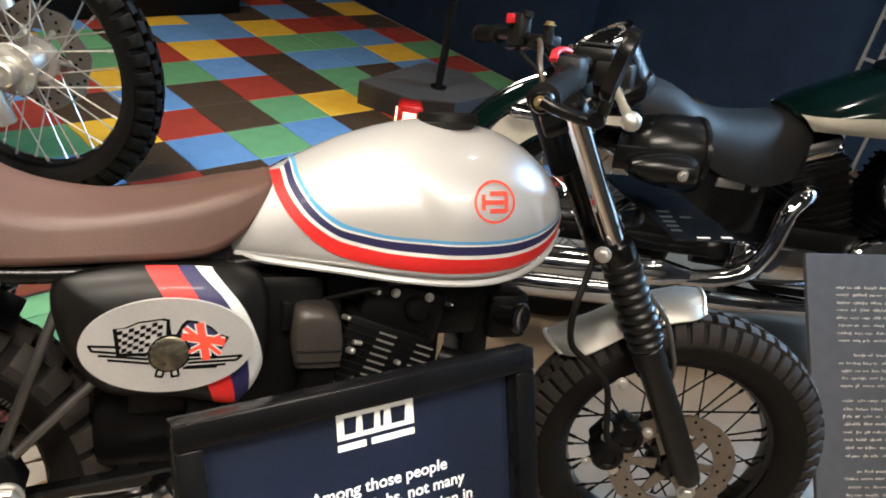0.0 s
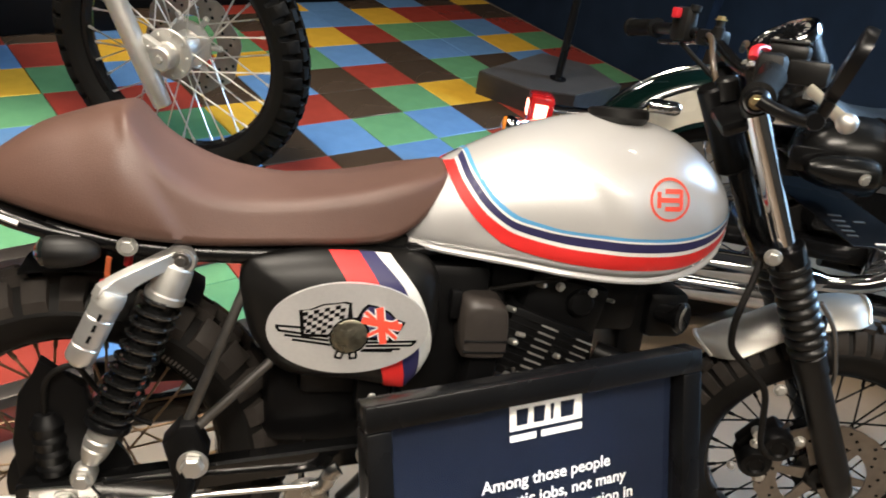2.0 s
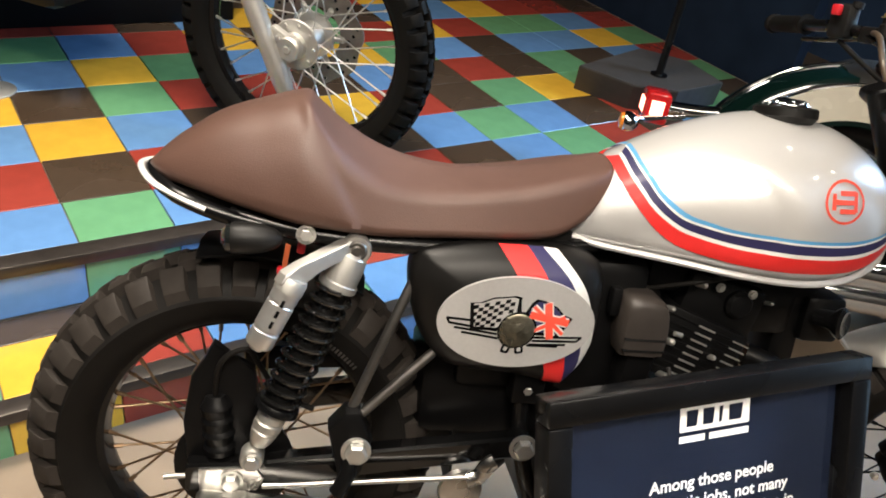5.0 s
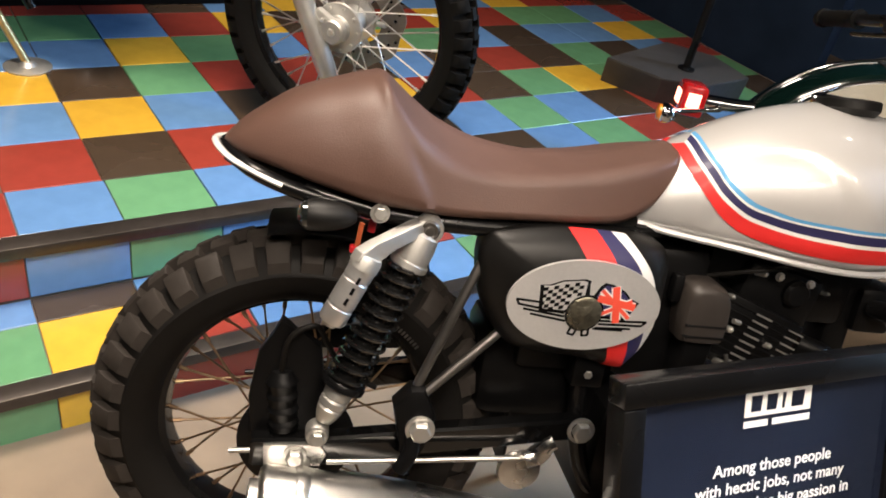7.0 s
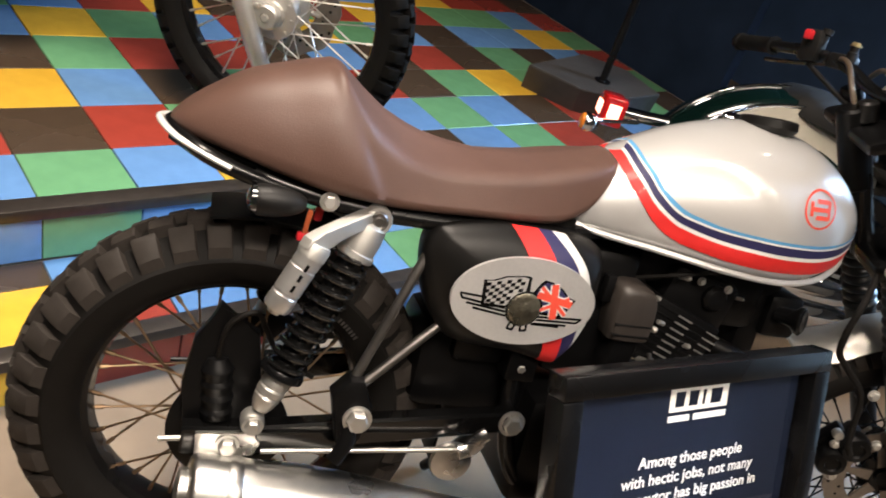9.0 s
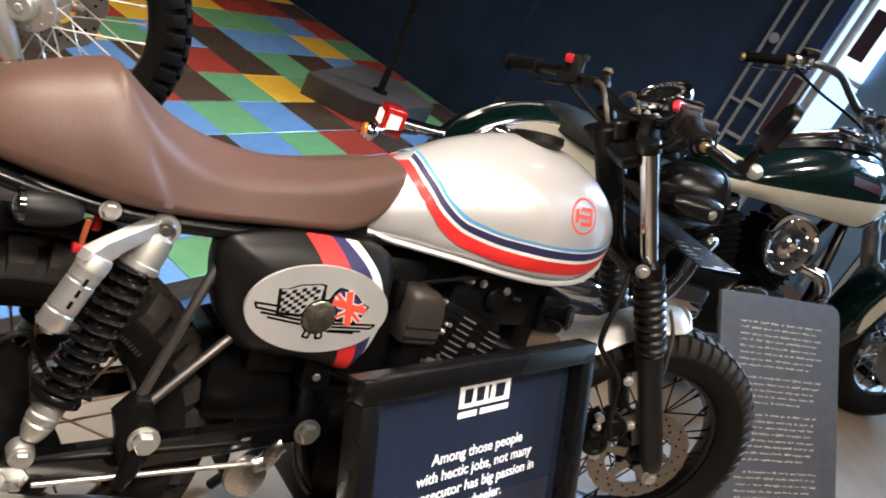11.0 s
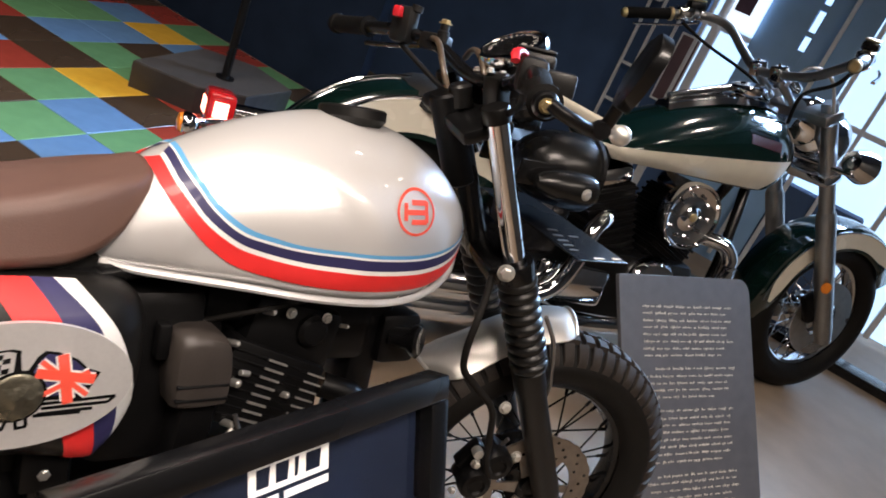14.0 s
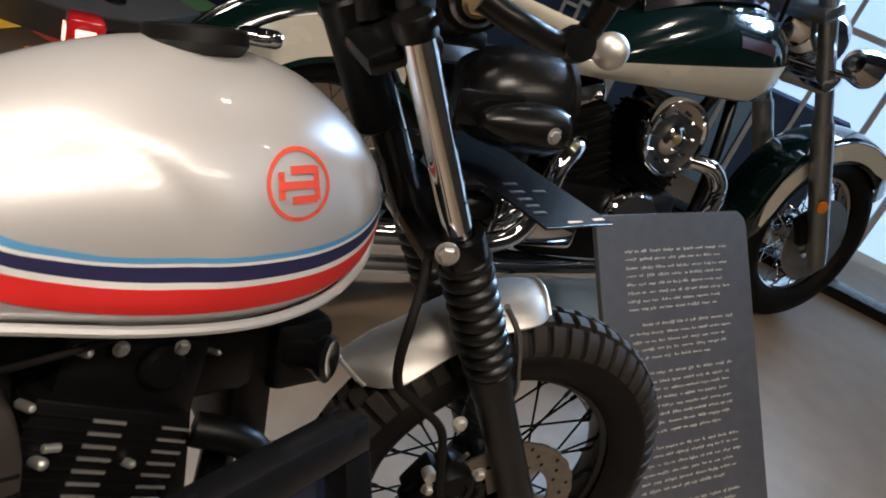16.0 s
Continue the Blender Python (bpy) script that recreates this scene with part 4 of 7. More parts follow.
# engine
crank = part("crankcase", box((0.46, -0.11, 0.19), (0.80, 0.11, 0.40), 0.03), "engine_black", bike, "black painted engine")
part("clutch_cover", lathe([(0.095, 0), (0.095, 0.018), (0.082, 0.034), (0.045, 0.040), (0, 0.040)], (0.62, -0.108, 0.285), (0, -1, 0), 40), "engine_black", crank)
part("cylinder", box((-0.072, -0.0862, 0.0), (0.072, 0.0862, 0.112), 0.004, pose(0.668, 0, 0.465, 0, 20, 0)), "engine_black", crank)
for k in range(8):
    bm = box((-0.075, -0.088, 0), (0.075, 0.088, 0.0035), 0.001, pose(0.668, 0, 0.465, 0, 20, 0) @ pose(0, 0, 0.012 + 0.0122 * k))
    fin = part("fin", bm, "engine_black", crank)
    part("fin_edge", box((-0.020, -0.0905, 0.0006), (0.010, -0.087, 0.0032), 0, pose(0.668, 0, 0.465, 0, 20, 0) @ pose(0, 0, 0.012 + 0.0122 * k)), "alloy", crank, "short bright fin edge")
    part("fin_edge", box((0.046, -0.0905, 0.0006), (0.075, -0.087, 0.0028), 0, pose(0.668, 0, 0.465, 0, 20, 0) @ pose(0, 0, 0.012 + 0.0122 * k)), "alloy", crank, "short bright fin edge")
part("cylinder_head", box((-0.07, -0.075, 0.155), (0.07, 0.075, 0.25), 0.015, pose(0.68, 0, 0.39, 0, 12, 0)), "engine_black", crank)
for x, y, z in ((0.705, -0.085, 0.628), (0.760, -0.085, 0.620)):
    bolt(crank, (x, y, z), (0, -1, 0), 0.0055, 0.006)
part("rocker_cover", lathe([(0.022, 0), (0.022, 0.010), (0.017, 0.016), (0, 0.018)], (0.745, -0.072, 0.600), (0, -1, 0), 28), "engine_black", crank)
part("carburettor", box((0.555, -0.06, 0.53), (0.63, 0.04, 0.61), 0.012), "engine_black", crank)
part("relay", box((0.532, -0.098, 0.575), (0.548, -0.080, 0.620), 0.004), "engine_black", bike)
for p_, q_, r_ in (((0.640, -0.10, 0.555), (0.654, -0.097, 0.551), 0.005), ((0.628, -0.11, 0.470), (0.640, -0.105, 0.480), 0.0045)):
    part("pipe_union", rod(p_, q_, r_ * 0.8, 12), "alloy", crank, "small bright pipe union")
part("pipe_loop", tube([(0.640, -0.105, 0.500), (0.650, -0.112, 0.476), (0.675, -0.112, 0.468), (0.690, -0.105, 0.474)], 0.0035, 8), "steel_dark", crank, "thin bent steel pipe")
for x, y, z, r in ((0.632, -0.095, 0.592, 0.0045), (0.640, -0.100, 0.540, 0.0055), (0.676, -0.092, 0.632, 0.0045), (0.800, -0.078, 0.604, 0.003), (0.640, -0.102, 0.484, 0.005), (0.716, -0.095, 0.515, 0.0045)):
    part("fitting", lathe([(0, 0.004), (r * 0.6, 0.003), (r, 0), (r, -0.02), (0, -0.02)], (x, y, z), (0.2, -1, 0.25), 14), "alloy", crank, "small bright fitting")
part("horn", lathe([(0, -0.03), (0.014, -0.028), (0.017, 0.0), (0.024, 0.008), (0.026, 0.015), (0.020, 0.019), (0, 0.015)], (0.908, -0.085, 0.584), (0.55, -0.8, 0.1), 28), "black_paint", bike)
part("throttle_cable", tube([(0.60, -0.06, 0.61), (0.66, -0.10, 0.64), (0.75, -0.09, 0.655), (0.88, -0.06, 0.68)], 0.0035), "rubber", bike)
# four plain boxes added to block light and darken the space under the tank
part("front_filler", box((0.872, -0.065, 0.535), (0.945, 0.065, 0.615), 0.012), "engine_black", bike)
part("air_box", box((0.47, -0.075, 0.43), (0.60, 0.075, 0.655), 0.02), "engine_black", bike)
part("top_filler", box((0.60, -0.055, 0.60), (0.90, 0.055, 0.668), 0.02), "engine_black", bike)
part("coil", box((0.74, -0.06, 0.54), (0.86, 0.06, 0.64), 0.02), "engine_black", bike)
air = part("intake_cover", loft([[Vector((CX + (p.x - CX) * f, y, CZ + (p.z - CZ) * f)) for p in smooth_line([(x, 0, z) for x, z in [(0.548, 0.596), (0.556, 0.611), (0.575, 0.615), (0.604, 0.610), (0.617, 0.596), (0.622, 0.560), (0.620, 0.527), (0.612, 0.519), (0.560, 0.519), (0.552, 0.527), (0.547, 0.560)]], 4, True)] for CX, CZ in ((0.593, 0.565),) for f, y in ((1.0, -0.06), (1.0, -0.100), (0.985, -0.109), (0.95, -0.116), (0.88, -0.121), (0.72, -0.1235))]), "grey_plastic", bike, "dark grey plastic intake cover")
part("lower_duct", loft([[Vector((x + 0.33 * (0.53 - z) * -0.3, y, z)) for x, y in ((0.566, -0.06), (0.566, -0.100), (0.572, -0.108), (0.612, -0.108), (0.618, -0.100), (0.618, -0.06))] for z in (0.440, 0.48, 0.526)]), "engine_black", air)
for z in (0.531, 0.549):
    part("slot", box((0.552, -0.1252, z), (0.618, -0.1165, z + 0.004), 0.002), "engine_black", air)

# fork
def on_fork(z):
    return 1.106 + (0.706 - z) * 0.525


fork_dir = Vector((0.525, 0, -1)).normalized()
fk = bike
for s in (-1, 1):
    P_ = lambda z: Vector((on_fork(z) + 0.010 * (z - 0.45), s * (0.096 + 0.036 * (z - 0.45)), z))
    steered(part("stanchion", rod(P_(0.955), P_(0.55), 0.0175, 24), "chrome", fk, "chrome fork tube"))
    prof, L = [], (P_(0.555) - P_(0.715)).length
    n = 9
    for k in range(n):
        z0 = L * k / n
        for f, r in ((0.05, 0.026), (0.25, 0.0315), (0.5, 0.033), (0.75, 0.0315), (0.95, 0.026)):
            prof.append((r, z0 + f * L / n))
    steered(part("gaiter", lathe([(0.018, -0.004), (0.026, -0.002)] + prof + [(0.028, L + 0.002), (0.018, L + 0.006)], P_(0.715), fork_dir, 28), "gaiter", fk, "ribbed black rubber gaiter"))
    low = lathe([(0.018, 0), (0.0285, 0.003), (0.0285, 0.05), (0.026, 0.06), (0.0255, 0.29), (0.022, 0.325), (0.014, 0.335), (0, 0.335)], P_(0.562), fork_dir, 28)
    steered(part("slider", low, "satin_black", fk, "gloss black fork slider"))
    steered(part("clamp", lathe([(0.019, 0), (0.029, 0), (0.030, 0.004), (0.030, 0.032), (0.029, 0.036), (0.019, 0.036)], P_(0.738), fork_dir, 28), "black_paint", fk))
    steered(bolt(fk, P_(0.727) + Vector((-0.026, s * 0.026, 0)), (-0.3, s, 0), 0.010, 0.010, name="clamp_bolt"))
    steered(bolt(fk, P_(0.285) + Vector((0.004, s * 0.024, -0.030)), (0, s, 0), 0.013, 0.012, name="axle_bolt"))
    steered(part("top_cap", lathe([(0, 0), (0.019, 0), (0.021, 0.003), (0.021, 0.022)], P_(0.962), fork_dir, 24), "satin_black", fk))
steered(part("lower_yoke", box((-0.035, -0.115, -0.018), (0.035, 0.115, 0.018), 0.012, Matrix.Translation((on_fork(0.72) - 0.01, 0, 0.72)) @ Matrix.Rotation(-RAKE, 4, "Y")), "black_paint", fk))
steered(part("upper_yoke", box((-0.045, -0.115, -0.012), (0.035, 0.115, 0.012), 0.01, Matrix.Translation((on_fork(0.925) - 0.005, 0, 0.925)) @ Matrix.Rotation(-RAKE, 4, "Y")), "black_paint", fk))
steered(part("steering_stem", rod((on_fork(0.93) - 0.028, 0, 0.93), (on_fork(0.70) - 0.028, 0, 0.70), 0.02, 20), "black_paint", fk))

# front mudguard, disc and brake
AX, AG = Vector((1.304, -0.014, 0.284)), Vector((1.335, 0, 0.290))
bm = bmesh.new()
rows = []
for k in range(25):
    a = radians(97 + 49 * k / 24)
    lift = 0.036 * max(0, (k - 14) / 10) ** 2.2
    wv = 0.060 * (1 - 0.32 * max(0, (3 - k) / 3) ** 2 + 0.10 * max(0, (k - 16) / 8) - 0.50 * max(0, (k - 20) / 4) ** 2)
    row = []
    for j in range(-6, 7):
        t = j / 6
        rr = 0.330 + lift - (0.026 + 0.012 * max(0, (k - 14) / 10)) * abs(t) ** 2.2
        row.append(AG + Vector((rr * math.cos(a), wv * t, rr * math.sin(a))))
    rows.append(row)
skin = [[p + (p - AG).normalized() * 0.003 for p in r] for r in rows]
bm = loft([a + b[::-1] for a, b in zip(skin, rows)])
fender = steered(part("mudguard", bm, "guard_alloy", fk, "bare alloy front mudguard"))
part("rolled_end", tube([Vector(p) for p in skin[0]], 0.0035, 8, n=2), "guard_alloy", fender)
part("rolled_end", tube([Vector(p) for p in skin[-1]], 0.0035, 8, n=2), "guard_alloy", fender)
part("stay", tube([(1.20, -0.094, 0.52), (1.21, -0.075, 0.585), (1.215, -0.055, 0.60)], 0.005), "black_paint", fender)
hd = bmesh.new()
for k in range(48):
    a0, a1 = 2 * math.pi * k / 48, 2 * math.pi * (k + 1) / 48
    for y0, y1 in ((-0.0665, -0.0625),):
        q = [[hd.verts.new(AX + Vector((r * math.cos(a), y, r * math.sin(a)))) for r in (0.078, 0.118 + 0.0015 * (k % 2))] for a in (a0, a1) for y in (y0, y1)]
        for f in ((q[0][0], q[0][1], q[2][1], q[2][0]), (q[1][0], q[1][1], q[3][1], q[3][0]), (q[0][1], q[1][1], q[3][1], q[2][1]), (q[0][0], q[1][0], q[3][0], q[2][0])):
            hd.faces.new(f)
bmesh.ops.remove_doubles(hd, verts=hd.verts[:], dist=1e-5)
disc = steered(part("brake_disc", hd, "disc_steel", fk, "drilled steel brake disc", smooth=False))
bm = bmesh.new()
for k in range(36):
    a = 2 * math.pi * k / 36
    rr = (0.088, 0.098, 0.108)[k % 3]
    add_lathe(bm, [(0, 0), (0.0034, 0), (0.0034, 0.0006), (0, 0.0006)], AX + Vector((rr * math.cos(a), -0.0666, rr * math.sin(a))), (0, -1, 0), 8)
tagged(part("hole", bm, "black_paint", disc, smooth=False), kind="stuff")
for k in range(6):
    a = math.pi * k / 3
    bm = bmesh.new()
    add_plate(bm, [(0.03, -0.012), (0.085, -0.007), (0.085, 0.007), (0.03, 0.012)], 0.004, Matrix.Translation(AX) @ Matrix.Rotation(-a, 4, "Y") @ axes((1, 0, 0), (0, 0, 1), (0, -1, 0), (0, -0.060, 0)))
    part("carrier_arm", bm, "disc_steel", disc, smooth=False)
CM = pose(1.186, 0, 0.330, 0, 32, 0)
bm = box((-0.024, -0.100, -0.052), (0.026, -0.048, 0.052), 0.010, CM)
for w_ in (-0.026, 0.026):
    add_lathe(bm, [(0.030, -0.01), (0.030, 0.010), (0.026, 0.016), (0.016, 0.018), (0.013, 0.014), (0, 0.014)], CM @ Vector((-0.002, -0.098, w_)), (0, -1, 0), 24)
add_box(bm, (-0.040, -0.082, -0.030), (-0.020, -0.052, 0.030), 0.006, CM)
cal = steered(part("caliper", bm, "engine_black", fk, "black twin piston brake caliper"))
for u_, w_, r_ in ((0.020, 0.058, 0.008), (0.030, -0.045, 0.009), (-0.030, 0.002, 0.007), (-0.022, -0.062, 0.006)):
    bolt(cal, CM @ Vector((u_, -0.098, w_)), (0, -1, 0), r_, 0.009)
part("banjo", lathe([(0, -0.008), (0.009, -0.008), (0.010, 0), (0.009, 0.008), (0, 0.008)], CM @ Vector((-0.040, -0.092, 0.018)), (0, -1, 0), 16), "alloy", cal)
part("bleed_nipple", rod(CM @ Vector((-0.010, -0.085, 0.052)), CM @ Vector((-0.014, -0.090, 0.072)), 0.0035, 10), "steel_dark", cal)
part("brake_hose", tube([(1.118, -0.118, 0.345), (1.096, -0.124, 0.372), (1.090, -0.122, 0.420), (1.078, -0.121, 0.473), (1.035, -0.112, 0.515), (1.010, -0.108, 0.540), (0.998, -0.116, 0.580), (0.999, -0.122, 0.622), (1.016, -0.112, 0.662), (1.04, -0.09, 0.71)], 0.0058), "rubber", fk)
part("speedo_cable", tube([(1.118, -0.150, 0.640), (1.165, -0.138, 0.590), (1.200, -0.120, 0.530), (1.222, -0.105, 0.480), (1.232, -0.07, 0.40)], 0.0040), "steel_dark", fk, "thin grey speedometer cable")
bolt(fk, (1.112, -0.118, 0.470), (-0.3, -1, 0), 0.008, 0.008, name="bracket_bolt")
for a_, y_ in ((141, -0.022),):
    rr_ = 0.3335 + (0.007 if a_ > 135 else 0)
    (bolt(fender, AG + Vector((rr_ * math.cos(radians(a_)), y_, rr_ * math.sin(radians(a_)))), (math.cos(radians(a_)), 0, math.sin(radians(a_))), 0.0055, 0.005, "brass"))

# headlight, indicators, plate, instruments
hl = steered(part("headlight", lathe([(0, 0), (0.022, 0.002), (0.040, 0.012), (0.053, 0.034), (0.060, 0.062), (0.062, 0.090), (0.062, 0.124), (0.060, 0.130), (0.054, 0.132)], (1.090, -0.012, 0.872), (1, 0, -0.04), 40), "lamp_black", bike, "black headlight bucket"), LAMP_TURN)
part("lens", lathe([(0.056, 0.128), (0.046, 0.138), (0.026, 0.145), (0, 0.147)], (1.090, -0.012, 0.872), (1, 0, -0.04), 40), "dark_glass", hl)
part("rim_ring", lathe([(0.061, 0.121), (0.0645, 0.123), (0.0645, 0.131), (0.057, 0.135)], (1.090, -0.012, 0.872), (1, 0, -0.04), 40), "black_paint", hl)
for s in (-1, 1):
    steered(part("headlight_ear", box((1.065, s * 0.066 - 0.004, 0.845), (1.150, s * 0.066 + 0.004, 0.885), 0.003), "black_paint", bike), LAMP_TURN)
    o = steered(indicator((1.085, s * 0.088, 0.858), (1, 0.02 * s, -0.02), bike, 0.10, 0.027), LAMP_TURN)
    part("stalk", rod((1.13, s * 0.08, 0.858), (1.13, s * 0.04, 0.858), 0.007), "plastic", o)
    bolt(o, Vector((1.165, s * 0.116, 0.857)), (0.1, s, 0), 0.007, 0.004)

SIGN_TIP, SIGN_LOGO = -26.0, (0.262, -0.042)
# handlebar, levers, instruments and number plate of the front bike
bar = part("handlebar", tube([(0.812, -0.312, 0.957), (0.885, -0.215, 0.985), (0.94, -0.15, 0.995), (0.985, -0.08, 0.975), (1.005, 0.0, 0.968), (1.02, 0.075, 0.978), (1.018, 0.15, 1.008), (1.010, 0.24, 1.022), (1.013, 0.33, 1.022), (1.017, 0.47, 1.018)], 0.011, 14, n=8), "black_paint", bike)
GRIP = [(0, 0), (0.014, 0), (0.019, 0.004), (0.019, 0.012)] + [(0.0155 + 0.001 * (k % 2), 0.014 + 0.009 * k) for k in range(12)] + [(0.019, 0.126), (0.0, 0.126)]
part("grip", lathe(GRIP, (0.803, -0.326, 0.955), (0.61, 0.775, 0.16), 24), "rubber_shaded", bar, "black rubber grip")
part("bar_end", lathe([(0, -0.012), (0.011, -0.012), (0.014, -0.008), (0.014, 0.002)], (0.803, -0.326, 0.955), (0.61, 0.775, 0.16), 24), "black_paint", bar)
bolt(bar, (0.796, -0.336, 0.953), (-0.61, -0.775, -0.16), 0.006, 0.005, "brass")
part("grip", lathe(GRIP, (1.017, 0.485, 1.018), (-0.03, -1, 0.03), 24), "rubber_shaded", bar, "black rubber grip")
part("bar_end", lathe([(0, -0.012), (0.011, -0.012), (0.014, -0.008), (0.014, 0.002)], (1.017, 0.485, 1.018), (-0.03, -1, 0.03), 24), "black_paint", bar)
# throttle housing with its kill switch
part("switch_box", box((-0.018, -0.024, -0.024), (0.018, 0.024, 0.020), 0.010, pose(0.897, -0.200, 0.985, 0, 0, -40)), "plastic", bar)
part("kill_switch", tube([(0.873, -0.193, 0.996), (0.880, -0.183, 1.006), (0.893, -0.176, 1.010), (0.905, -0.172, 1.008)], 0.0058, 10, flat=0.7), "red_switch", bar, "red kill switch")
# clutch-side switches
part("switch_box", box((-0.014, -0.022, -0.026), (0.014, 0.022, 0.034), 0.008, pose(1.000, 0.232, 1.028, 0, 0, 10)), "plastic", bar)
part("switch", box((-0.006, -0.008, -0.009), (0.006, 0.008, 0.009), 0.003, pose(0.980, 0.228, 1.050, 0, 0, 10)), "red_switch", bar, "red switch")
part("choke_knob", lathe([(0.006, 0), (0.006, 0.018), (0.010, 0.020), (0.010, 0.030), (0, 0.031)], (1.004, 0.215, 1.036), (0.1, -0.1, 1), 16), "plastic", bar)
part("mirror_boss", lathe([(0.010, 0), (0.010, 0.022), (0.0075, 0.024), (0.0075, 0.034), (0, 0.035)], (1.022, 0.150, 1.010), (0.0, 0.0, 1), 16), "satin_black", bar)
bolt(bar, (1.022, 0.150, 1.044), (0, 0, 1), 0.008, 0.007, "brass")
part("clutch_perch", box((-0.02, -0.018, -0.014), (0.028, 0.018, 0.014), 0.006, pose(1.025, 0.175, 1.014, 0, 0, 10)), "satin_black", bar)
part("clutch_lever", tube([(1.052, 0.185, 1.012), (1.060, 0.27, 1.006), (1.072, 0.36, 1.000), (1.068, 0.445, 0.996)], 0.007, 12, flat=0.65), "black_paint", bar)
part("master_cylinder", box((-0.028, -0.018, -0.004), (0.028, 0.018, 0.020), 0.007, pose(0.972, -0.122, 0.998, 0, 0, -42)), "satin_black", bar, "black brake fluid reservoir")
part("lid", box((-0.026, -0.016, 0.020), (0.026, 0.016, 0.025), 0.003, pose(0.972, -0.122, 0.998, 0, 0, -42)), "plastic", bar)
for u_, v_ in ((-0.019, -0.010), (0.019, 0.010)):
    bolt(bar, pose(0.972, -0.122, 0.998, 0, 0, -42) @ Vector((u_, v_, 0.024)), (0, 0, 1), 0.0035, 0.003, "alloy")
part("brake_lever", tube([(0.990, -0.158, 0.964), (0.962, -0.220, 0.956), (0.935, -0.280, 0.948), (0.912, -0.334, 0.941)], 0.0042, 12, flat=2.1), "cream", bar, "pale brake lever with ball end")
part("ball", lathe([(0.0118 * math.sin(math.pi * k / 12), -0.0118 * math.cos(math.pi * k / 12)) for k in range(13)], (0.908, -0.343, 0.940), (0, 0, 1), 24), "alloy", bar)
part("perch", box((-0.02, -0.016, -0.022), (0.034, 0.016, 0.012), 0.006, pose(0.982, -0.148, 0.988, 0, 0, -42)), "satin_black", bar)
part("lever_pivot", lathe([(0, -0.016), (0.008, -0.016), (0.008, 0.014), (0.005, 0.017), (0, 0.017)], (0.992, -0.158, 0.966), (0, 0, 1), 16), "alloy", bar)
# cables arching over the yoke, the warm light they reflect painted brown
for pts in ([(1.03, 0.175, 1.010), (1.010, 0.160, 1.018), (0.995, 0.120, 1.010), (0.982, 0.080, 0.975), (0.985, 0.050, 0.93)], [(1.06, 0.130, 1.000), (1.035, 0.085, 1.012), (1.018, 0.045, 1.005), (1.008, 0.012, 0.975), (1.015, 0.0, 0.93)]):
    part("cable", tube(pts, 0.0050), "cable_warm_sheen", bar, "cable with a warm reflection in its colour")
part("cable", tube([(0.905, -0.185, 0.968), (0.955, -0.130, 0.945), (0.985, -0.075, 0.925), (1.01, -0.03, 0.88)], 0.0045), "rubber", bar)
part("cable", tube([(1.0, 0.23, 1.0), (1.02, 0.16, 0.96), (1.04, 0.09, 0.92), (1.06, 0.05, 0.86)], 0.0045), "rubber", bar)
for y in (-0.035, 0.035):
    part("bar_clamp", box((-0.018, -0.014, -0.03), (0.018, 0.014, 0.018), 0.006, pose(1.012 + y * 0.5, y, 0.965, 0, -20, 15)), "satin_black", bar)
    for dx in (-0.012, 0.012):
        bolt(bar, (1.006 + y * 0.5 + dx, y, 0.982), (-0.2, 0, 1), 0.005, 0.006)
part("ignition_lock", lathe([(0.018, -0.02), (0.018, 0.010), (0.014, 0.014), (0, 0.014)], (0.985, 0.030, 0.945), (-0.35, 0, 1), 20), "satin_black", bar)
# bar-end mirror, folded upright on its arm
JOINT, TIP = Vector((0.856, -0.357, 0.941)), Vector((0.852, -0.410, 1.030))
mu = (TIP - JOINT).normalized()
mv = Vector((0.546, 0.829, -0.12))
mv = (mv - mu * mv.dot(mu)).normalized()
mc_ = JOINT + mu * 0.072
part("mirror_arm", tube([(0.795, -0.340, 0.956), (0.815, -0.350, 0.947), JOINT, JOINT + mu * 0.045], 0.0072, 12), "black_paint", bar)
part("mirror", plate([(0.040 * math.copysign(abs(math.cos(a)) ** 0.7, math.cos(a)), 0.030 * math.copysign(abs(math.sin(a)) ** 0.8, math.sin(a))) for a in [2 * math.pi * k / 40 for k in range(40)]], 0.013, axes(mu, mv, mu.cross(mv), mc_ - mu.cross(mv) * 0.0065), 0.004), "black_paint", bar, "folded black bar-end mirror")
part("mirror_pivot", lathe([(0, -0.012), (0.009, -0.011), (0.011, 0), (0.009, 0.011), (0, 0.012)], JOINT, (0.5, 0.8, 0), 16), "black_paint", bar)
bar.matrix_basis = pose(-0.030, -0.050, 0.004)

GD = Vector((-0.56, 0.02, 0.83)).normalized()
GC = Vector((1.026, -0.035, 1.028))
gauge = part("speedometer", lathe([(0, -0.105), (0.040, -0.103), (0.050, -0.095), (0.053, -0.086), (0.053, -0.076), (0.048, -0.071), (0.048, -0.045), (0.050, -0.006), (0.050, 0.0)], GC, GD, 40), "black_paint", bike, "round speedometer with chrome ring")
part("bezel", lathe([(0.049, -0.010), (0.0545, -0.006), (0.0555, 0.003), (0.053, 0.010), (0.047, 0.011), (0.046, 0.006)], GC, GD, 40), "chrome", gauge)
part("dial", lathe([(0, 0.002), (0.049, 0.002), (0.049, 0.0)], GC, GD, 40), "black_paint", gauge)
gm = Matrix.Translation(GC) @ frame_to(GD)
bm = bmesh.new()
for k in range(21):
    a = radians(-130 + 260 * k / 20)
    add_box(bm, (-0.0007, 0.034 if k % 2 else 0.031, 0.0026), (0.0007, 0.039, 0.003), 0, gm @ Matrix.Rotation(a, 4, "Z"))
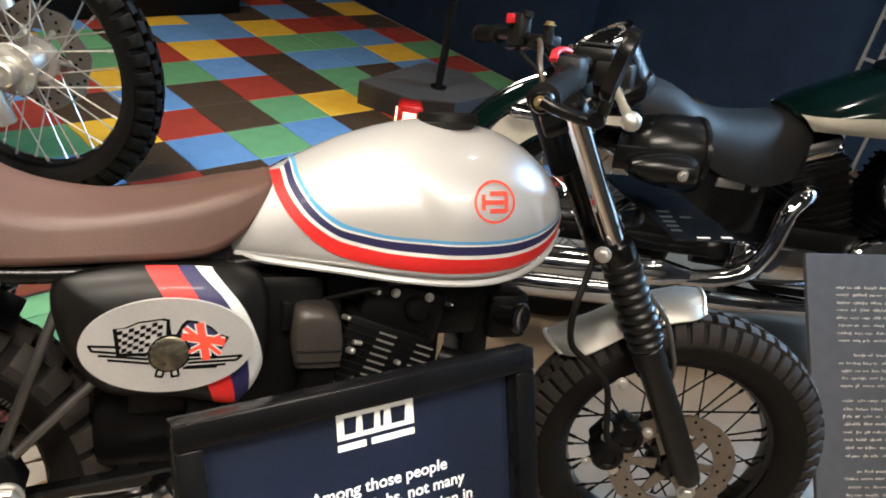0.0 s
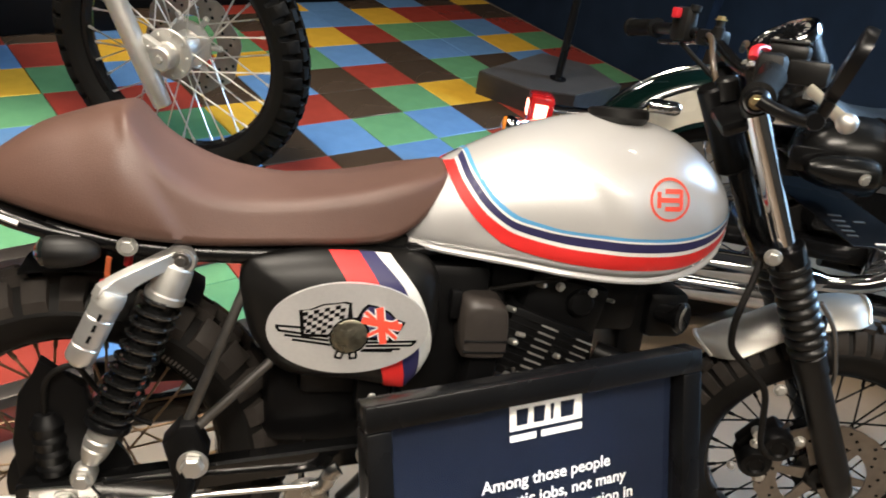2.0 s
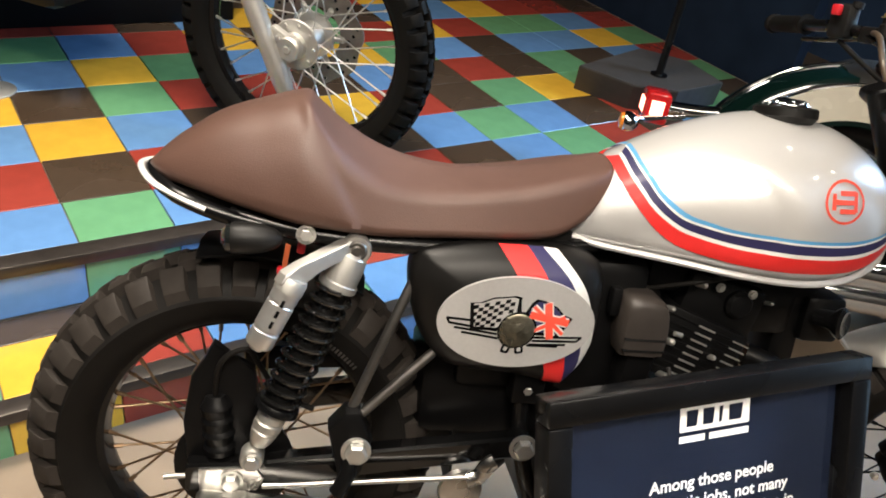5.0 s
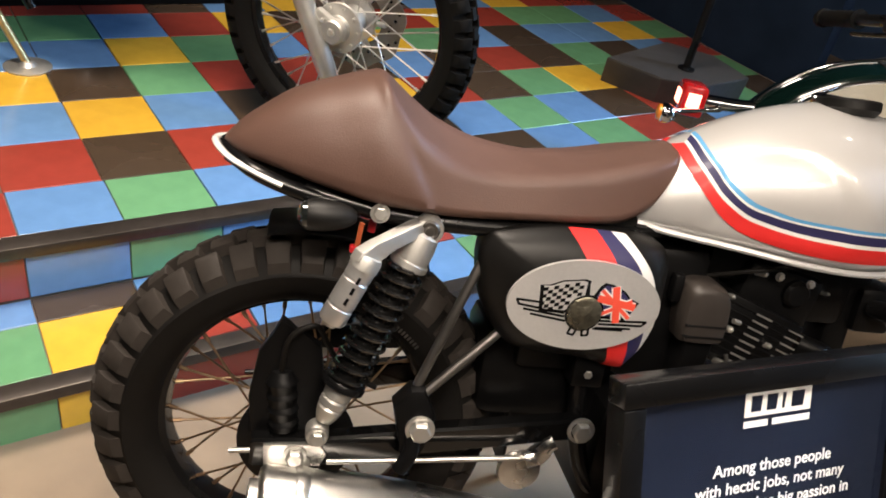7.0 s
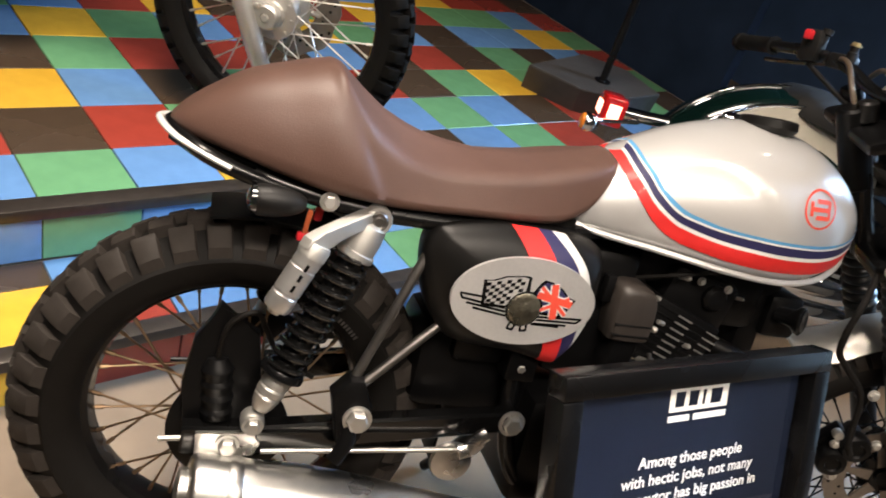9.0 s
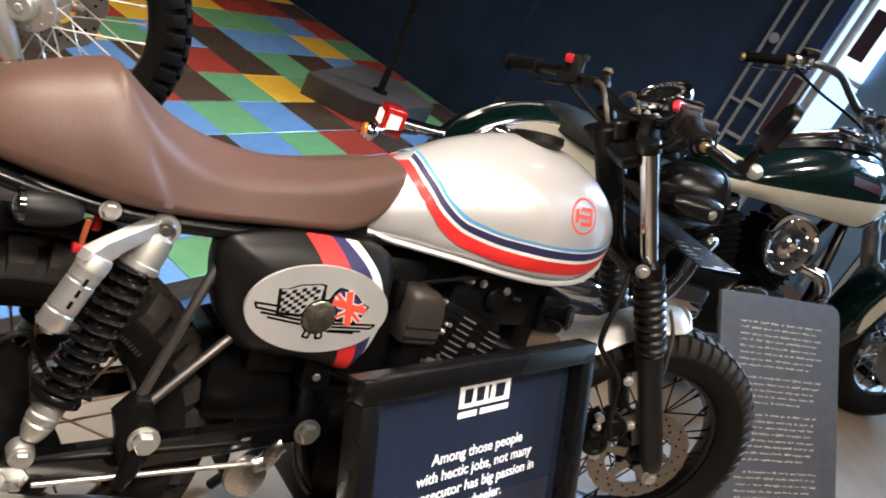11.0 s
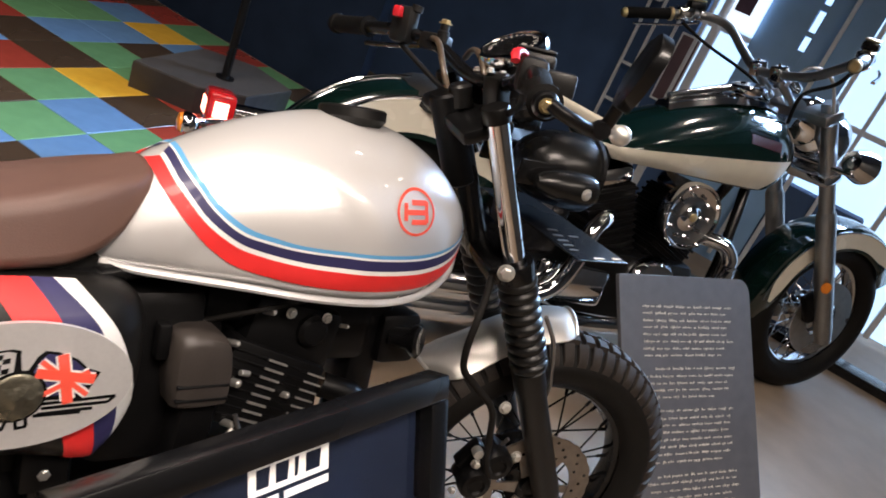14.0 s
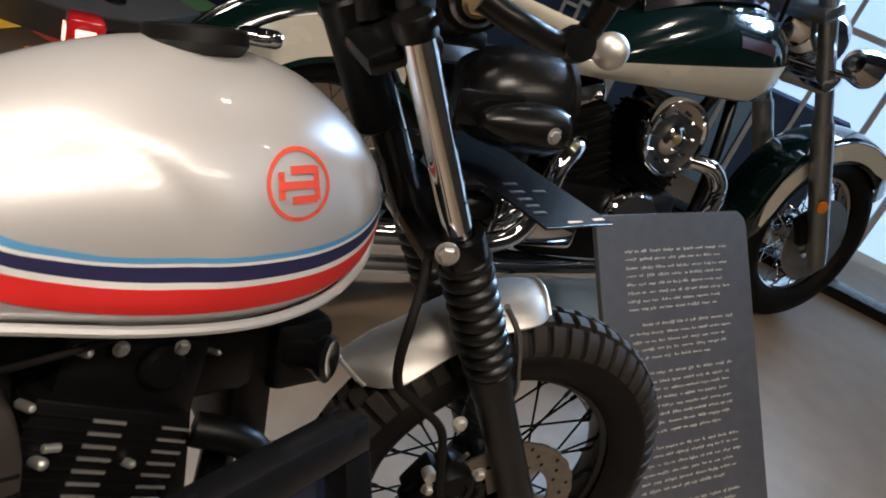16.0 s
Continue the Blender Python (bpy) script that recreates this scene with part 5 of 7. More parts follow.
part("marks", bm, "ink_white", gauge, smooth=False)
glassy = part("glass", lathe([(0.048, 0.008), (0.030, 0.0115), (0, 0.0125)], GC, GD, 40), "clear", gauge)
glassy.visible_shadow = False
part("gauge_bracket", box((1.04, -0.05, 0.915), (1.11, 0.02, 0.935), 0.006), "black_paint", gauge)
PX, PY = Vector((1, 0, -0.01)).normalized(), Vector((0, 0.978, 0.206)).normalized()
PM = axes(PX, PY, PX.cross(PY), (1.120, -0.180, 0.742))
plate_ob = part("number_plate", box((0, 0, 0), (0.122, 0.26, 0.003), 0.001, PM), "black_paint", bike, "small black number plate lying under the headlight", smooth=False)
for m_, marks in (("board_text", ((0.094, 0.114, 0.008, 0.013), (0.046, 0.070, 0.006, 0.010))), ("steel_dark", ((0.012, 0.032, 0.030, 0.035), (0.014, 0.036, 0.046, 0.051), (0.016, 0.040, 0.062, 0.067), (0.020, 0.044, 0.080, 0.085), (0.060, 0.082, 0.080, 0.085), (0.026, 0.050, 0.100, 0.105)))):
    for x0, x1, y0, y1 in marks:
        part("print", box((x0, y0, 0.003), (x1, y1, 0.0042), 0, PM), m_, plate_ob, "worn pale lettering bar", smooth=False)
part("plate_stay", tube([(1.17, 0, 0.775), (1.13, 0, 0.76), (1.10, 0, 0.735)], 0.008), "black_paint", plate_ob)
part("side_stand", tube([(0.50, 0.10, 0.24), (0.46, 0.17, 0.12), (0.43, 0.215, 0.047)], 0.011), "black_paint", bike)

# ---- framed sign ----
SA, SB = Vector((0.360, -0.982, 0.634)), Vector((0.850, -1.099, 0.638))
ux = (SB - SA).normalized()
tip = Matrix.Rotation(radians(SIGN_TIP), 4, ux).to_3x3()
SIGN = axes(ux, tip @ Vector((0, 0, 1)).cross(ux), tip @ Vector((0, 0, 1)), SA)
sign = thing("framed_sign", SIGN, "black framed notice with white text on navy paper", "sign")
W_, H_ = (SB - SA).length, 0.43
part("paper", box((0.03, 0.012, -H_ + 0.03), (W_ - 0.03, 0.016, -0.03)), "sign_paper", sign, "navy printed sheet", smooth=False)
for nm, lo, hi in (("top_rail", (0, -0.018, -0.033), (W_, 0.02, 0)), ("bottom_rail", (0, -0.018, -H_), (W_, 0.02, -H_ + 0.033)), ("left_rail", (0, -0.018, -H_ + 0.0335), (0.033, 0.02, -0.0335)), ("right_rail", (W_ - 0.033, -0.018, -H_ + 0.0335), (W_, 0.02, -0.0335))):
    part(nm, box(lo, hi, 0.003), "black_paint", sign)
pane = part("glass_pane", box((0.031, 0.003, -H_ + 0.031), (W_ - 0.031, 0.005, -0.031)), "clear", sign, smooth=False)
pane.visible_shadow = False
part("backing", box((0.01, 0.0205, -H_ + 0.01), (W_ - 0.01, 0.024, -0.01)), "board", sign, smooth=False)


def text(words, size, at, parent, m, align="CENTER", bold=0.0, slant=0.0):
    """Writing as a flat mesh, its foot at the given place in the plane of m."""
    cu = bpy.data.curves.new("writing", "FONT")
    cu.body, cu.size, cu.align_x, cu.offset, cu.shear = words, size, align, bold, slant
    cu.extrude = 0.0002
    tmp = new("writing", cu)
    me = bpy.data.meshes.new_from_object(tmp)
    bpy.data.objects.remove(tmp)
    me.materials.clear()
    me.materials.append(M["ink_white"])
    ob = new("writing", me)
    ob.parent = parent
    ob.matrix_local = m @ pose(at[0], at[1], 0)
    return ob


FACE = axes((1, 0, 0), (0, 0, 1), (0, -1, 0), (0, 0.0112, 0))
# block logo: a white box with dark bars, and a white bar below it
LX, LZ = SIGN_LOGO
bm = bmesh.new()
add_plate(bm, [(LX - 0.056, LZ), (LX + 0.056, LZ), (LX + 0.056, LZ - 0.036), (LX - 0.056, LZ - 0.036)], 0.0008, FACE)
lg = part("logo", bm, "ink_white", sign, "white box logo with dark bars", smooth=False)
bm = bmesh.new()
for x0, x1 in ((-0.046, -0.028), (-0.020, -0.002), (0.006, 0.012), (0.022, 0.044)):
    add_plate(bm, [(LX + x0, LZ - 0.007), (LX + x1, LZ - 0.007), (LX + x1 - 0.002, LZ - 0.029), (LX + x0, LZ - 0.029)], 0.0006, FACE @ pose(0, 0, 0.0008))
part("logo_bars", bm, "sign_paper", lg, smooth=False)
bm = bmesh.new()
for x0, x1 in ((-0.056, -0.016), (-0.008, 0.056)):
    add_plate(bm, [(LX + x0, LZ - 0.042), (LX + x1, LZ - 0.042), (LX + x1, LZ - 0.051), (LX + x0, LZ - 0.051)], 0.0008, FACE)
part("logo_line", bm, "ink_white", lg, smooth=False)
for k, line in enumerate(("Among those people", "with hectic jobs, not many", "prosecutor has big passion in", "two wheeler.")):
    text(line, 0.0240, (LX + 0.003, LZ - 0.115 - 0.0272 * k), sign, FACE, bold=0.00035)
for x in (0.08, W_ - 0.08):
    part("leg", box((x - 0.012, 0.006, -0.605 / math.cos(radians(SIGN_TIP))), (x + 0.012, 0.020, -H_ - 0.0005), 0.003), "black_paint", sign)

# ---- slanted text board ----
wv = Vector((0.72, -0.694, 0)).normalized()
dv = (Vector((-0.694, -0.72, 0)).normalized() * 0.62 + Vector((0, 0, -0.785))).normalized()
BOARD = axes(wv, -dv, wv.cross(-dv), (1.815, -1.128, 0.540)) @ pose(0, 0, 0, 0, 0, 8.5)
tb = thing("text_board", BOARD, "dark grey slanted notice board with pale lettering", "sign")
BW, BH, BR = 0.430, 0.655, 0.035
out = [(0, -BH), (BW, -BH)] + [(BW - BR + BR * math.cos(a), -BR + BR * math.sin(a)) for a in [radians(15 * k) for k in range(7)]] + [(0.006 + 0.006 * math.cos(a), -0.006 + 0.006 * math.sin(a)) for a in [radians(90 + 30 * k) for k in range(4)]]
part("panel", plate(out, 0.012, pose(0, 0, -0.012), 0.002), "board", tb, "dark grey sheet with rounded corners", smooth=False)
rw = random.Random(11)


def letters(bm, x, y, end):
    """A row of broken little strokes, the size of handwriting."""
    while x < end - 0.010:
        word = min(rw.uniform(0.008, 0.036), end - x)
        stop = x + word
        while x < stop:
            h = rw.choice((0.0036, 0.0038, 0.0040, 0.0062))
            drop = 0.0022 if rw.random() < 0.12 else 0.0
            w = rw.uniform(0.0011, 0.0017)
            add_plate(bm, [(x, y - drop), (x + w, y - drop), (x + w + 0.0005, y + h), (x + 0.0005, y + h)], 0.0005)
            if rw.random() < 0.72:
                zz = y + rw.choice((0.0, 0.0014, 0.0028))
                add_plate(bm, [(x + w, zz), (x + 0.0036, zz), (x + 0.0036, zz + 0.0013), (x + w, zz + 0.0013)], 0.0005)
            x += rw.uniform(0.0034, 0.0052)
        x += rw.uniform(0.0045, 0.009)


y = -0.080
for block, lines in enumerate((8, 5, 8, 6, 5)):
    for k in range(lines):
        bm = bmesh.new()
        x = 0.070 + (0.03 if block % 2 and k == 0 else 0) + rw.uniform(-0.004, 0.004)
        letters(bm, x, y + rw.uniform(-0.0008, 0.0008), rw.uniform(0.335, 0.362) if k < lines - 1 else rw.uniform(0.20, 0.32))
        part("lettering", bm, "board_text", tb, "pale unreadable lettering", smooth=False)
        y -= 0.0172
        if y < -BH + 0.02:
            break
    y -= 0.016
part("prop", tube([(BW / 2, -0.12, -0.014), (BW / 2, -0.50, -0.26), (BW / 2, -0.575, -0.36)], 0.010), "black_paint", tb)

# ---- rear bike: a dark green and cream cruiser ----
L2 = radians(8.7)
F2, S2 = Vector((0.7647, -0.6444, 0)), Vector((-0.6444, -0.7647, 0))
CRUISER = axes(F2, -(S2 * math.cos(L2) + Vector((0, 0, math.sin(L2)))), Vector((0, 0, math.cos(L2))) - S2 * math.sin(L2), (1.610, -0.437, FLOOR_Z - 0.004))
cru = thing("cruiser_motorcycle", CRUISER, "dark green and cream cruiser motorcycle with chrome parts", "motorcycle")
wr = thing("rear_wheel", Matrix(), "", "")
wr.parent = cru
wheel(wr, pose(0.17, 0, 0.325), 0.325, 0.14, 0.215, "chrome", "chrome", spokes=32, hub=0.05)
wf = thing("front_wheel", Matrix(), "", "")
wf.parent = cru
wheel(wf, pose(1.94, 0, 0.318), 0.318, 0.125, 0.215, "chrome", "chrome", spokes=32, hub=0.05)


def guard(c, r, a0, a1, w, side, panel_a, parent, rim_drop=0.075):
    """A deep valanced mudguard with a cream side panel and chrome beads."""
    n = 30
    rows = []
    for k in range(n + 1):
        a = radians(a0 + (a1 - a0) * k / n)
        e = min(k, n - k) / 4
        wk = w * min(1.0, 0.55 + 0.45 * min(1, e))
        row = []
        for y, d in ((-1.0, -side), (-1.0, -side * 0.5), (-0.98, -0.012), (-0.86, 0.006), (-0.5, 0.017), (0, 0.021), (0.5, 0.017), (0.86, 0.006), (0.98, -0.012), (1.0, -side * 0.5), (1.0, -side)):
            rr = r + d
            row.append(Vector((c[0] + rr * math.cos(a), wk * y, c[1] + rr * math.sin(a))))
        rows.append(row)
    inner = [[Vector((p.x, p.y * 0.965, p.z)) - (Vector((p.x - c[0], 0, p.z - c[1])).normalized() * 0.004) for p in r] for r in rows]
    g = part("mudguard", loft([a + b[::-1] for a, b in zip(rows, inner)]), "dark_green", parent, "dark green mudguard with cream sides")
    b0, b1 = panel_a
    for s in (-1, 1):
        bm = bmesh.new()
        prev = None
        for k in range(25):
            a = radians(b0 + (b1 - b0) * k / 24)
            f = min(1.0, min(k, 24 - k) / 3 + 0.25)
            mid, hw = r - side * 0.50, side * 0.38 * f
            q = [bm.verts.new((c[0] + rr * math.cos(a), s * (w + 0.0022), c[1] + rr * math.sin(a))) for rr in (mid - hw, mid + hw)]
            if prev:
                bm.faces.new((prev[0], prev[1], q[1], q[0]))
            prev = q
        part("side_panel", bm, "cream", g, "cream painted side panel")
        part("bead", tube([(c[0] + (r - 0.006) * math.cos(radians(b0 + (b1 - b0) * k / 10)), s * (w + 0.001), c[1] + (r - 0.006) * math.sin(radians(b0 + (b1 - b0) * k / 10))) for k in range(11)], 0.0035, 6), "chrome", g)
    return g


guard((0.17, 0.325), 0.375, 20, 165, 0.098, 0.11, (40, 150), cru)
guard((1.94, 0.318), 0.352, 30, 190, 0.082, 0.075, (52, 175), cru)
part("fender_bead", tube([(0.17 + 0.399 * math.cos(radians(a)), 0, 0.325 + 0.399 * math.sin(radians(a))) for a in range(30, 161, 13)], 0.004, 8), "chrome", cru)

# tail lamp and turn signals
tl = part("tail_lamp", box((-0.352, -0.045, 0.482), (-0.285, 0.045, 0.565), 0.012), "red_lens", cru, "red tail lamp, lit")
part("bulb_window", box((-0.3545, -0.026, 0.508), (-0.351, 0.026, 0.543), 0.001), "tail_glow", tl, "glowing window of the lamp")
part("bulb_window", box((-0.337, -0.0475, 0.508), (-0.303, -0.0445, 0.545), 0.001), "tail_glow", tl, "glowing window of the lamp")
part("lamp_arm", tube([(-0.29, 0, 0.525), (-0.20, 0, 0.53), (-0.12, 0, 0.54)], 0.018), "chrome", tl)
for s, x_, y_ in ((-1, -0.372, -0.125), (1, -0.275, 0.145)):
    bl = part("turn_signal", lathe([(0.010, 0), (0.020, 0.008), (0.025, 0.022), (0.025, 0.034), (0.022, 0.038)], (x_, y_, 0.498), (-1, 0, 0), 24), "chrome", cru)
    part("lens", lathe([(0.023, 0.034), (0.019, 0.045), (0.0, 0.050)], (x_, y_, 0.498), (-1, 0, 0), 24), "amber", bl, "amber lens")
    part("signal_arm", tube([(x_ - 0.015, y_ * 0.9, 0.498), (x_ + 0.02, y_ * 0.5, 0.498), (-0.24, s * 0.02, 0.515)], 0.007), "chrome", bl)
part("shock_cover", lathe([(0, 0), (0.013, 0.003), (0.018, 0.012), (0.018, 0.072), (0.013, 0.081), (0, 0.084)], (-0.082, -0.155, 0.615), (1, 0, 0.04), 24), "chrome", cru, "chrome capped cover")

# seat
Q_TOP = [(0.10, 0.715), (0.16, 0.735), (0.30, 0.735), (0.37, 0.722), (0.43, 0.692), (0.50, 0.677), (0.60, 0.683), (0.70, 0.705), (0.745, 0.712), (0.775, 0.690)]
Q_BOT = [(0.10, 0.665), (0.30, 0.625), (0.42, 0.565), (0.50, 0.525), (0.62, 0.510), (0.74, 0.550), (0.775, 0.625)]
Q_WID = [(0.10, 0.08), (0.16, 0.12), (0.30, 0.135), (0.43, 0.155), (0.55, 0.165), (0.66, 0.145), (0.74, 0.11), (0.775, 0.06)]
rings = []
for k in range(41):
    x = 0.10 + 0.675 * k / 40
    zb, zt, w = interp(x, Q_BOT), interp(x, Q_TOP), interp(x, Q_WID)
    half = [(w * 0.7, zb)] + [(w * math.cos(math.pi / 2 * j / 10) ** 0.6, zb + 0.01 + (zt - zb - 0.01) * math.sin(math.pi / 2 * j / 10)) for j in range(11)]
    rings.append([Vector((x, -y, z)) for y, z in half] + [Vector((x, y, z)) for y, z in reversed(half[:-1])])
part("seat", loft(rings), "black_leather", cru, "black leather saddle")

# tank with a cream lower panel, console and filler cap
G_TOP = [(0.695, 0.722), (0.745, 0.762), (0.785, 0.787), (0.865, 0.830), (0.985, 0.885), (1.115, 0.930), (1.245, 0.952), (1.345, 0.948), (1.415, 0.918), (1.45, 0.872), (1.465, 0.835)]
G_BOT = [(0.695, 0.700), (0.745, 0.680), (0.865, 0.685), (1.015, 0.691), (1.165, 0.698), (1.315, 0.710), (1.395, 0.745), (1.45, 0.790), (1.465, 0.812)]
G_WID = [(0.695, 0.085), (0.72, 0.118), (0.76, 0.138), (0.85, 0.150), (1.0, 0.156), (1.165, 0.160), (1.30, 0.155), (1.375, 0.130), (1.43, 0.085), (1.465, 0.025)]


def tank2_side(x, z):
    zb, zt, w = interp(x, G_BOT), interp(x, G_TOP), interp(x, G_WID)
    zm = zb + 0.30 * (zt - zb)
    s = min(1.0, abs(z - zm) / ((zt - zm) if z > zm else (zm - zb)))
    return w * (1 - s**2.2) ** 0.62 if z > zm else w * (1 - 0.22 * s**2)


rings = []
for k in range(41):
    x = 0.695 + 0.770 * k / 40
    zb, zt = interp(x, G_BOT), interp(x, G_TOP)
    half = [(tank2_side(x, z), z) for z in [zb + (zt - zb) * (1 - (1 - j / 14) ** 1.7) for j in range(15)]]
    rings.append([Vector((x, -y, z)) for y, z in half] + [Vector((x, y, z)) for y, z in reversed(half[:-1])])
tk = part("fuel_tank", loft(rings), "dark_green", cru, "gloss dark green fuel tank")
for s in (-1, 1):
    bm = bmesh.new()
    prev = None
    for k in range(31):
        u = k / 30
        lo, hi = (0.735 + 0.560 * u, 0.677 + 0.034 * u), (0.698 + 0.678 * u, 0.712 + 0.112 * u)
        spot = [(lo[0] + (hi[0] - lo[0]) * j / 4, lo[1] + (hi[1] - lo[1]) * j / 4) for j in range(5)]
        row = [bm.verts.new((x, s * (tank2_side(x, max(z, interp(x, G_BOT) + 0.002)) + 0.004), z)) for x, z in spot]
        if prev:
            for j in range(4):
                bm.faces.new((prev[j], prev[j + 1], row[j + 1], row[j]))
        prev = row
    part("tank_panel", bm, "cream", tk, "cream painted lower panel")
    for x0, x1, z0, z1, m_, nm, lb in ((1.17, 1.30, 0.838, 0.866, "badge_red", "tank_badge", "dark red tank badge"), (1.165, 1.285, 0.869, 0.876, "chrome", "badge_bar", "bright bar over the badge")):
        bm = bmesh.new()
        grid = [[bm.verts.new((x0 + (x1 - x0) * a / 10, s * (tank2_side(x0 + (x1 - x0) * a / 10, z0 + (z1 - z0) * b / 3) + 0.002), z0 + (z1 - z0) * b / 3)) for b in range(4)] for a in range(11)]
        for p, q in zip(grid, grid[1:]):
            for b in range(3):
                bm.faces.new((p[b], p[b + 1], q[b + 1], q[b]))
        part(nm, bm, m_, tk, lb)
part("console", loft([[Vector((x, -w, z)), Vector((x, -w * 0.8, z + 0.018)), Vector((x, 0, z + 0.026)), Vector((x, w * 0.8, z + 0.018)), Vector((x, w, z))] for x, w, z in [(x, 0.035 + 0.02 * math.sin(math.pi * (x - 0.92) / 0.42), interp(x, G_TOP) - 0.006) for x in [0.92 + 0.42 * k / 14 for k in range(15)]]]), "chrome", tk, "chrome tank console")
part("console_strip", rod((0.93, 0, 0.888), (1.14, 0, 0.972), 0.012, 12), "chrome", tk)
part("dial", lathe([(0.052, -0.01), (0.056, 0.004), (0.052, 0.014), (0.046, 0.016), (0, 0.012)], (1.215, 0, 0.985), (-0.25, 0, 1), 32), "chrome", tk)

# engine
part("engine_block", box((0.72, -0.13, 0.20), (1.20, 0.13, 0.42), 0.03), "engine_black", cru, "black engine with chrome covers")
for a, x in ((-22, 0.88), (22, 1.06)):
    for k in range(9):
        part("fin", box((-0.085, -0.10, 0), (0.085, 0.10, 0.010), 0.003, pose(x, 0, 0.38, 0, a, 0) @ pose(0, 0, 0.02 + 0.024 * k)), "engine_black", cru)
    part("cylinder", box((-0.079, -0.0945, 0.0), (0.079, 0.0945, 0.232), 0.004, pose(x, 0, 0.38, 0, a, 0)), "engine_black", cru)
    part("rocker_box", box((-0.075, -0.09, 0.2335), (0.075, 0.09, 0.29), 0.015, pose(x, 0, 0.38, 0, a, 0)), "chrome", cru)
ac = part("air_cleaner", lathe([(0.085, 0), (0.100, 0.01), (0.104, 0.03), (0.103, 0.048), (0.099, 0.055), (0.094, 0.054), (0.090, 0.046), (0.062, 0.036), (0.040, 0.036), (0.026, 0.045), (0.014, 0.052), (0, 0.053)], (1.035, -0.135, 0.585), (0, -1, 0), 48), "chrome", cru, "round chrome air cleaner cover")
part("emblem", lathe([(0.012, 0.050), (0.013, 0.056), (0.008, 0.059), (0, 0.059)], (1.035, -0.135, 0.585), (0, -1, 0), 24), "brass", ac, "small gold emblem")
for k in range(10):
    a = 2 * math.pi * k / 10
    bm = bmesh.new()
    add_lathe(bm, [(0.005, 0.030), (0.005, 0.048), (0, 0.049)], (1.035 + 0.066 * math.cos(a), -0.135, 0.585 + 0.066 * math.sin(a)), (0, -1, 0), 8)
    part("screw", bm, "chrome", ac)
part("timing_cover", lathe([(0.10, 0), (0.10, 0.02), (0.085, 0.04), (0.04, 0.046), (0, 0.046)], (1.02, -0.125, 0.33), (0, -1, 0), 40), "chrome", cru)
part("primary_cover", box((0.60, -0.16, 0.24), (0.86, -0.125, 0.36), 0.02), "chrome", cru)
part("exhaust_header", tube([(1.12, -0.11, 0.52), (1.22, -0.17, 0.52), (1.25, -0.195, 0.45), (1.19, -0.20, 0.33), (1.02, -0.20, 0.23), (0.70, -0.20, 0.20), (0.45, -0.20, 0.20)], 0.024, 16), "chrome", cru, "chrome exhaust pipe")
part("exhaust_header", tube([(0.80, -0.11, 0.52), (0.74, -0.18, 0.52), (0.690, -0.205, 0.475), (0.672, -0.21, 0.38), (0.63, -0.21, 0.30), (0.55, -0.21, 0.265), (0.45, -0.21, 0.255)], 0.025, 16), "chrome", cru, "chrome exhaust pipe")
for z, x0 in ((0.200, -0.10), (0.262, -0.04)):
    part("silencer", lathe([(0.024, 0), (0.030, 0.03), (0.041, 0.08), (0.043, 0.12), (0.043, 0.50), (0.038, 0.545), (0.030, 0.55), (0.028, 0.53), (0, 0.53)], (0.47, -0.21, z), (-1, 0, -0.02), 32), "chrome", cru, "long chrome silencer")
part("oil_tank", box((0.42, -0.14, 0.36), (0.66, 0.14, 0.58), 0.03), "black_paint", cru)
part("side_plate", box((0.50, -0.150, 0.50), (0.58, -0.142, 0.525), 0.003), "steel", cru)
part("swingarm", box((0.10, -0.12, 0.28), (0.62, 0.12, 0.34), 0.02), "black_paint", cru)
part("frame_tube", tube([(0.60, 0, 0.60), (0.90, 0, 0.70), (1.20, 0, 0.76), (1.36, 0, 0.82)], 0.025), "black_paint", cru)
for s in (-1, 1):
    part("frame_tube", tube([(1.36, 0, 0.80), (1.33, s * 0.06, 0.60), (1.28, s * 0.11, 0.35), (1.15, s * 0.12, 0.19), (0.62, s * 0.12, 0.20)], 0.018), "black_paint", cru)
part("footboard", box((0.98, -0.30, 0.235), (1.24, -0.20, 0.255), 0.01), "rubber", cru)

# fork, lamp and bars
for s in (-1, 1):
    a, b = Vector((1.435, s * 0.118, 1.03)), Vector((1.930, s * 0.118, 0.265))
    d = (b - a).normalized()
    part("fork_tube", lathe([(0, 0), (0.024, 0), (0.026, 0.006), (0.026, 0.40), (0.024, 0.41)], a, d, 28), "alloy_shaded", cru, "silver fork tube")
    part("slider", lathe([(0.024, 0.38), (0.032, 0.40), (0.033, 0.42), (0.033, 0.88), (0.028, 0.93), (0, 0.935)], a, d, 28), "alloy_shaded", cru, "polished fork slider")
    part("reflector", lathe([(0, 0), (0.020, 0), (0.020, 0.006), (0.016, 0.008), (0, 0.008)], a + d * 0.66 + Vector((-0.02, s * 0.034, -0.02)), (-0.2, s, 0), 20), "amber", cru, "amber reflector")
    part("caliper", box((-0.04, -0.02, -0.055), (0.04, 0.02, 0.055), 0.012, pose(1.845, s * 0.085, 0.36, 0, -35, 0)), "engine_black", cru)
part("brake_disc", lathe([(0.07, 0), (0.145, 0), (0.146, 0.003), (0.145, 0.005), (0.07, 0.005)], (1.94, -0.070, 0.318), (0, -1, 0), 48), "steel", cru)
part("yoke", box((-0.04, -0.15, -0.02), (0.04, 0.15, 0.02), 0.012, pose(1.455, 0, 0.985, 0, -33, 0)), "alloy_shaded", cru)
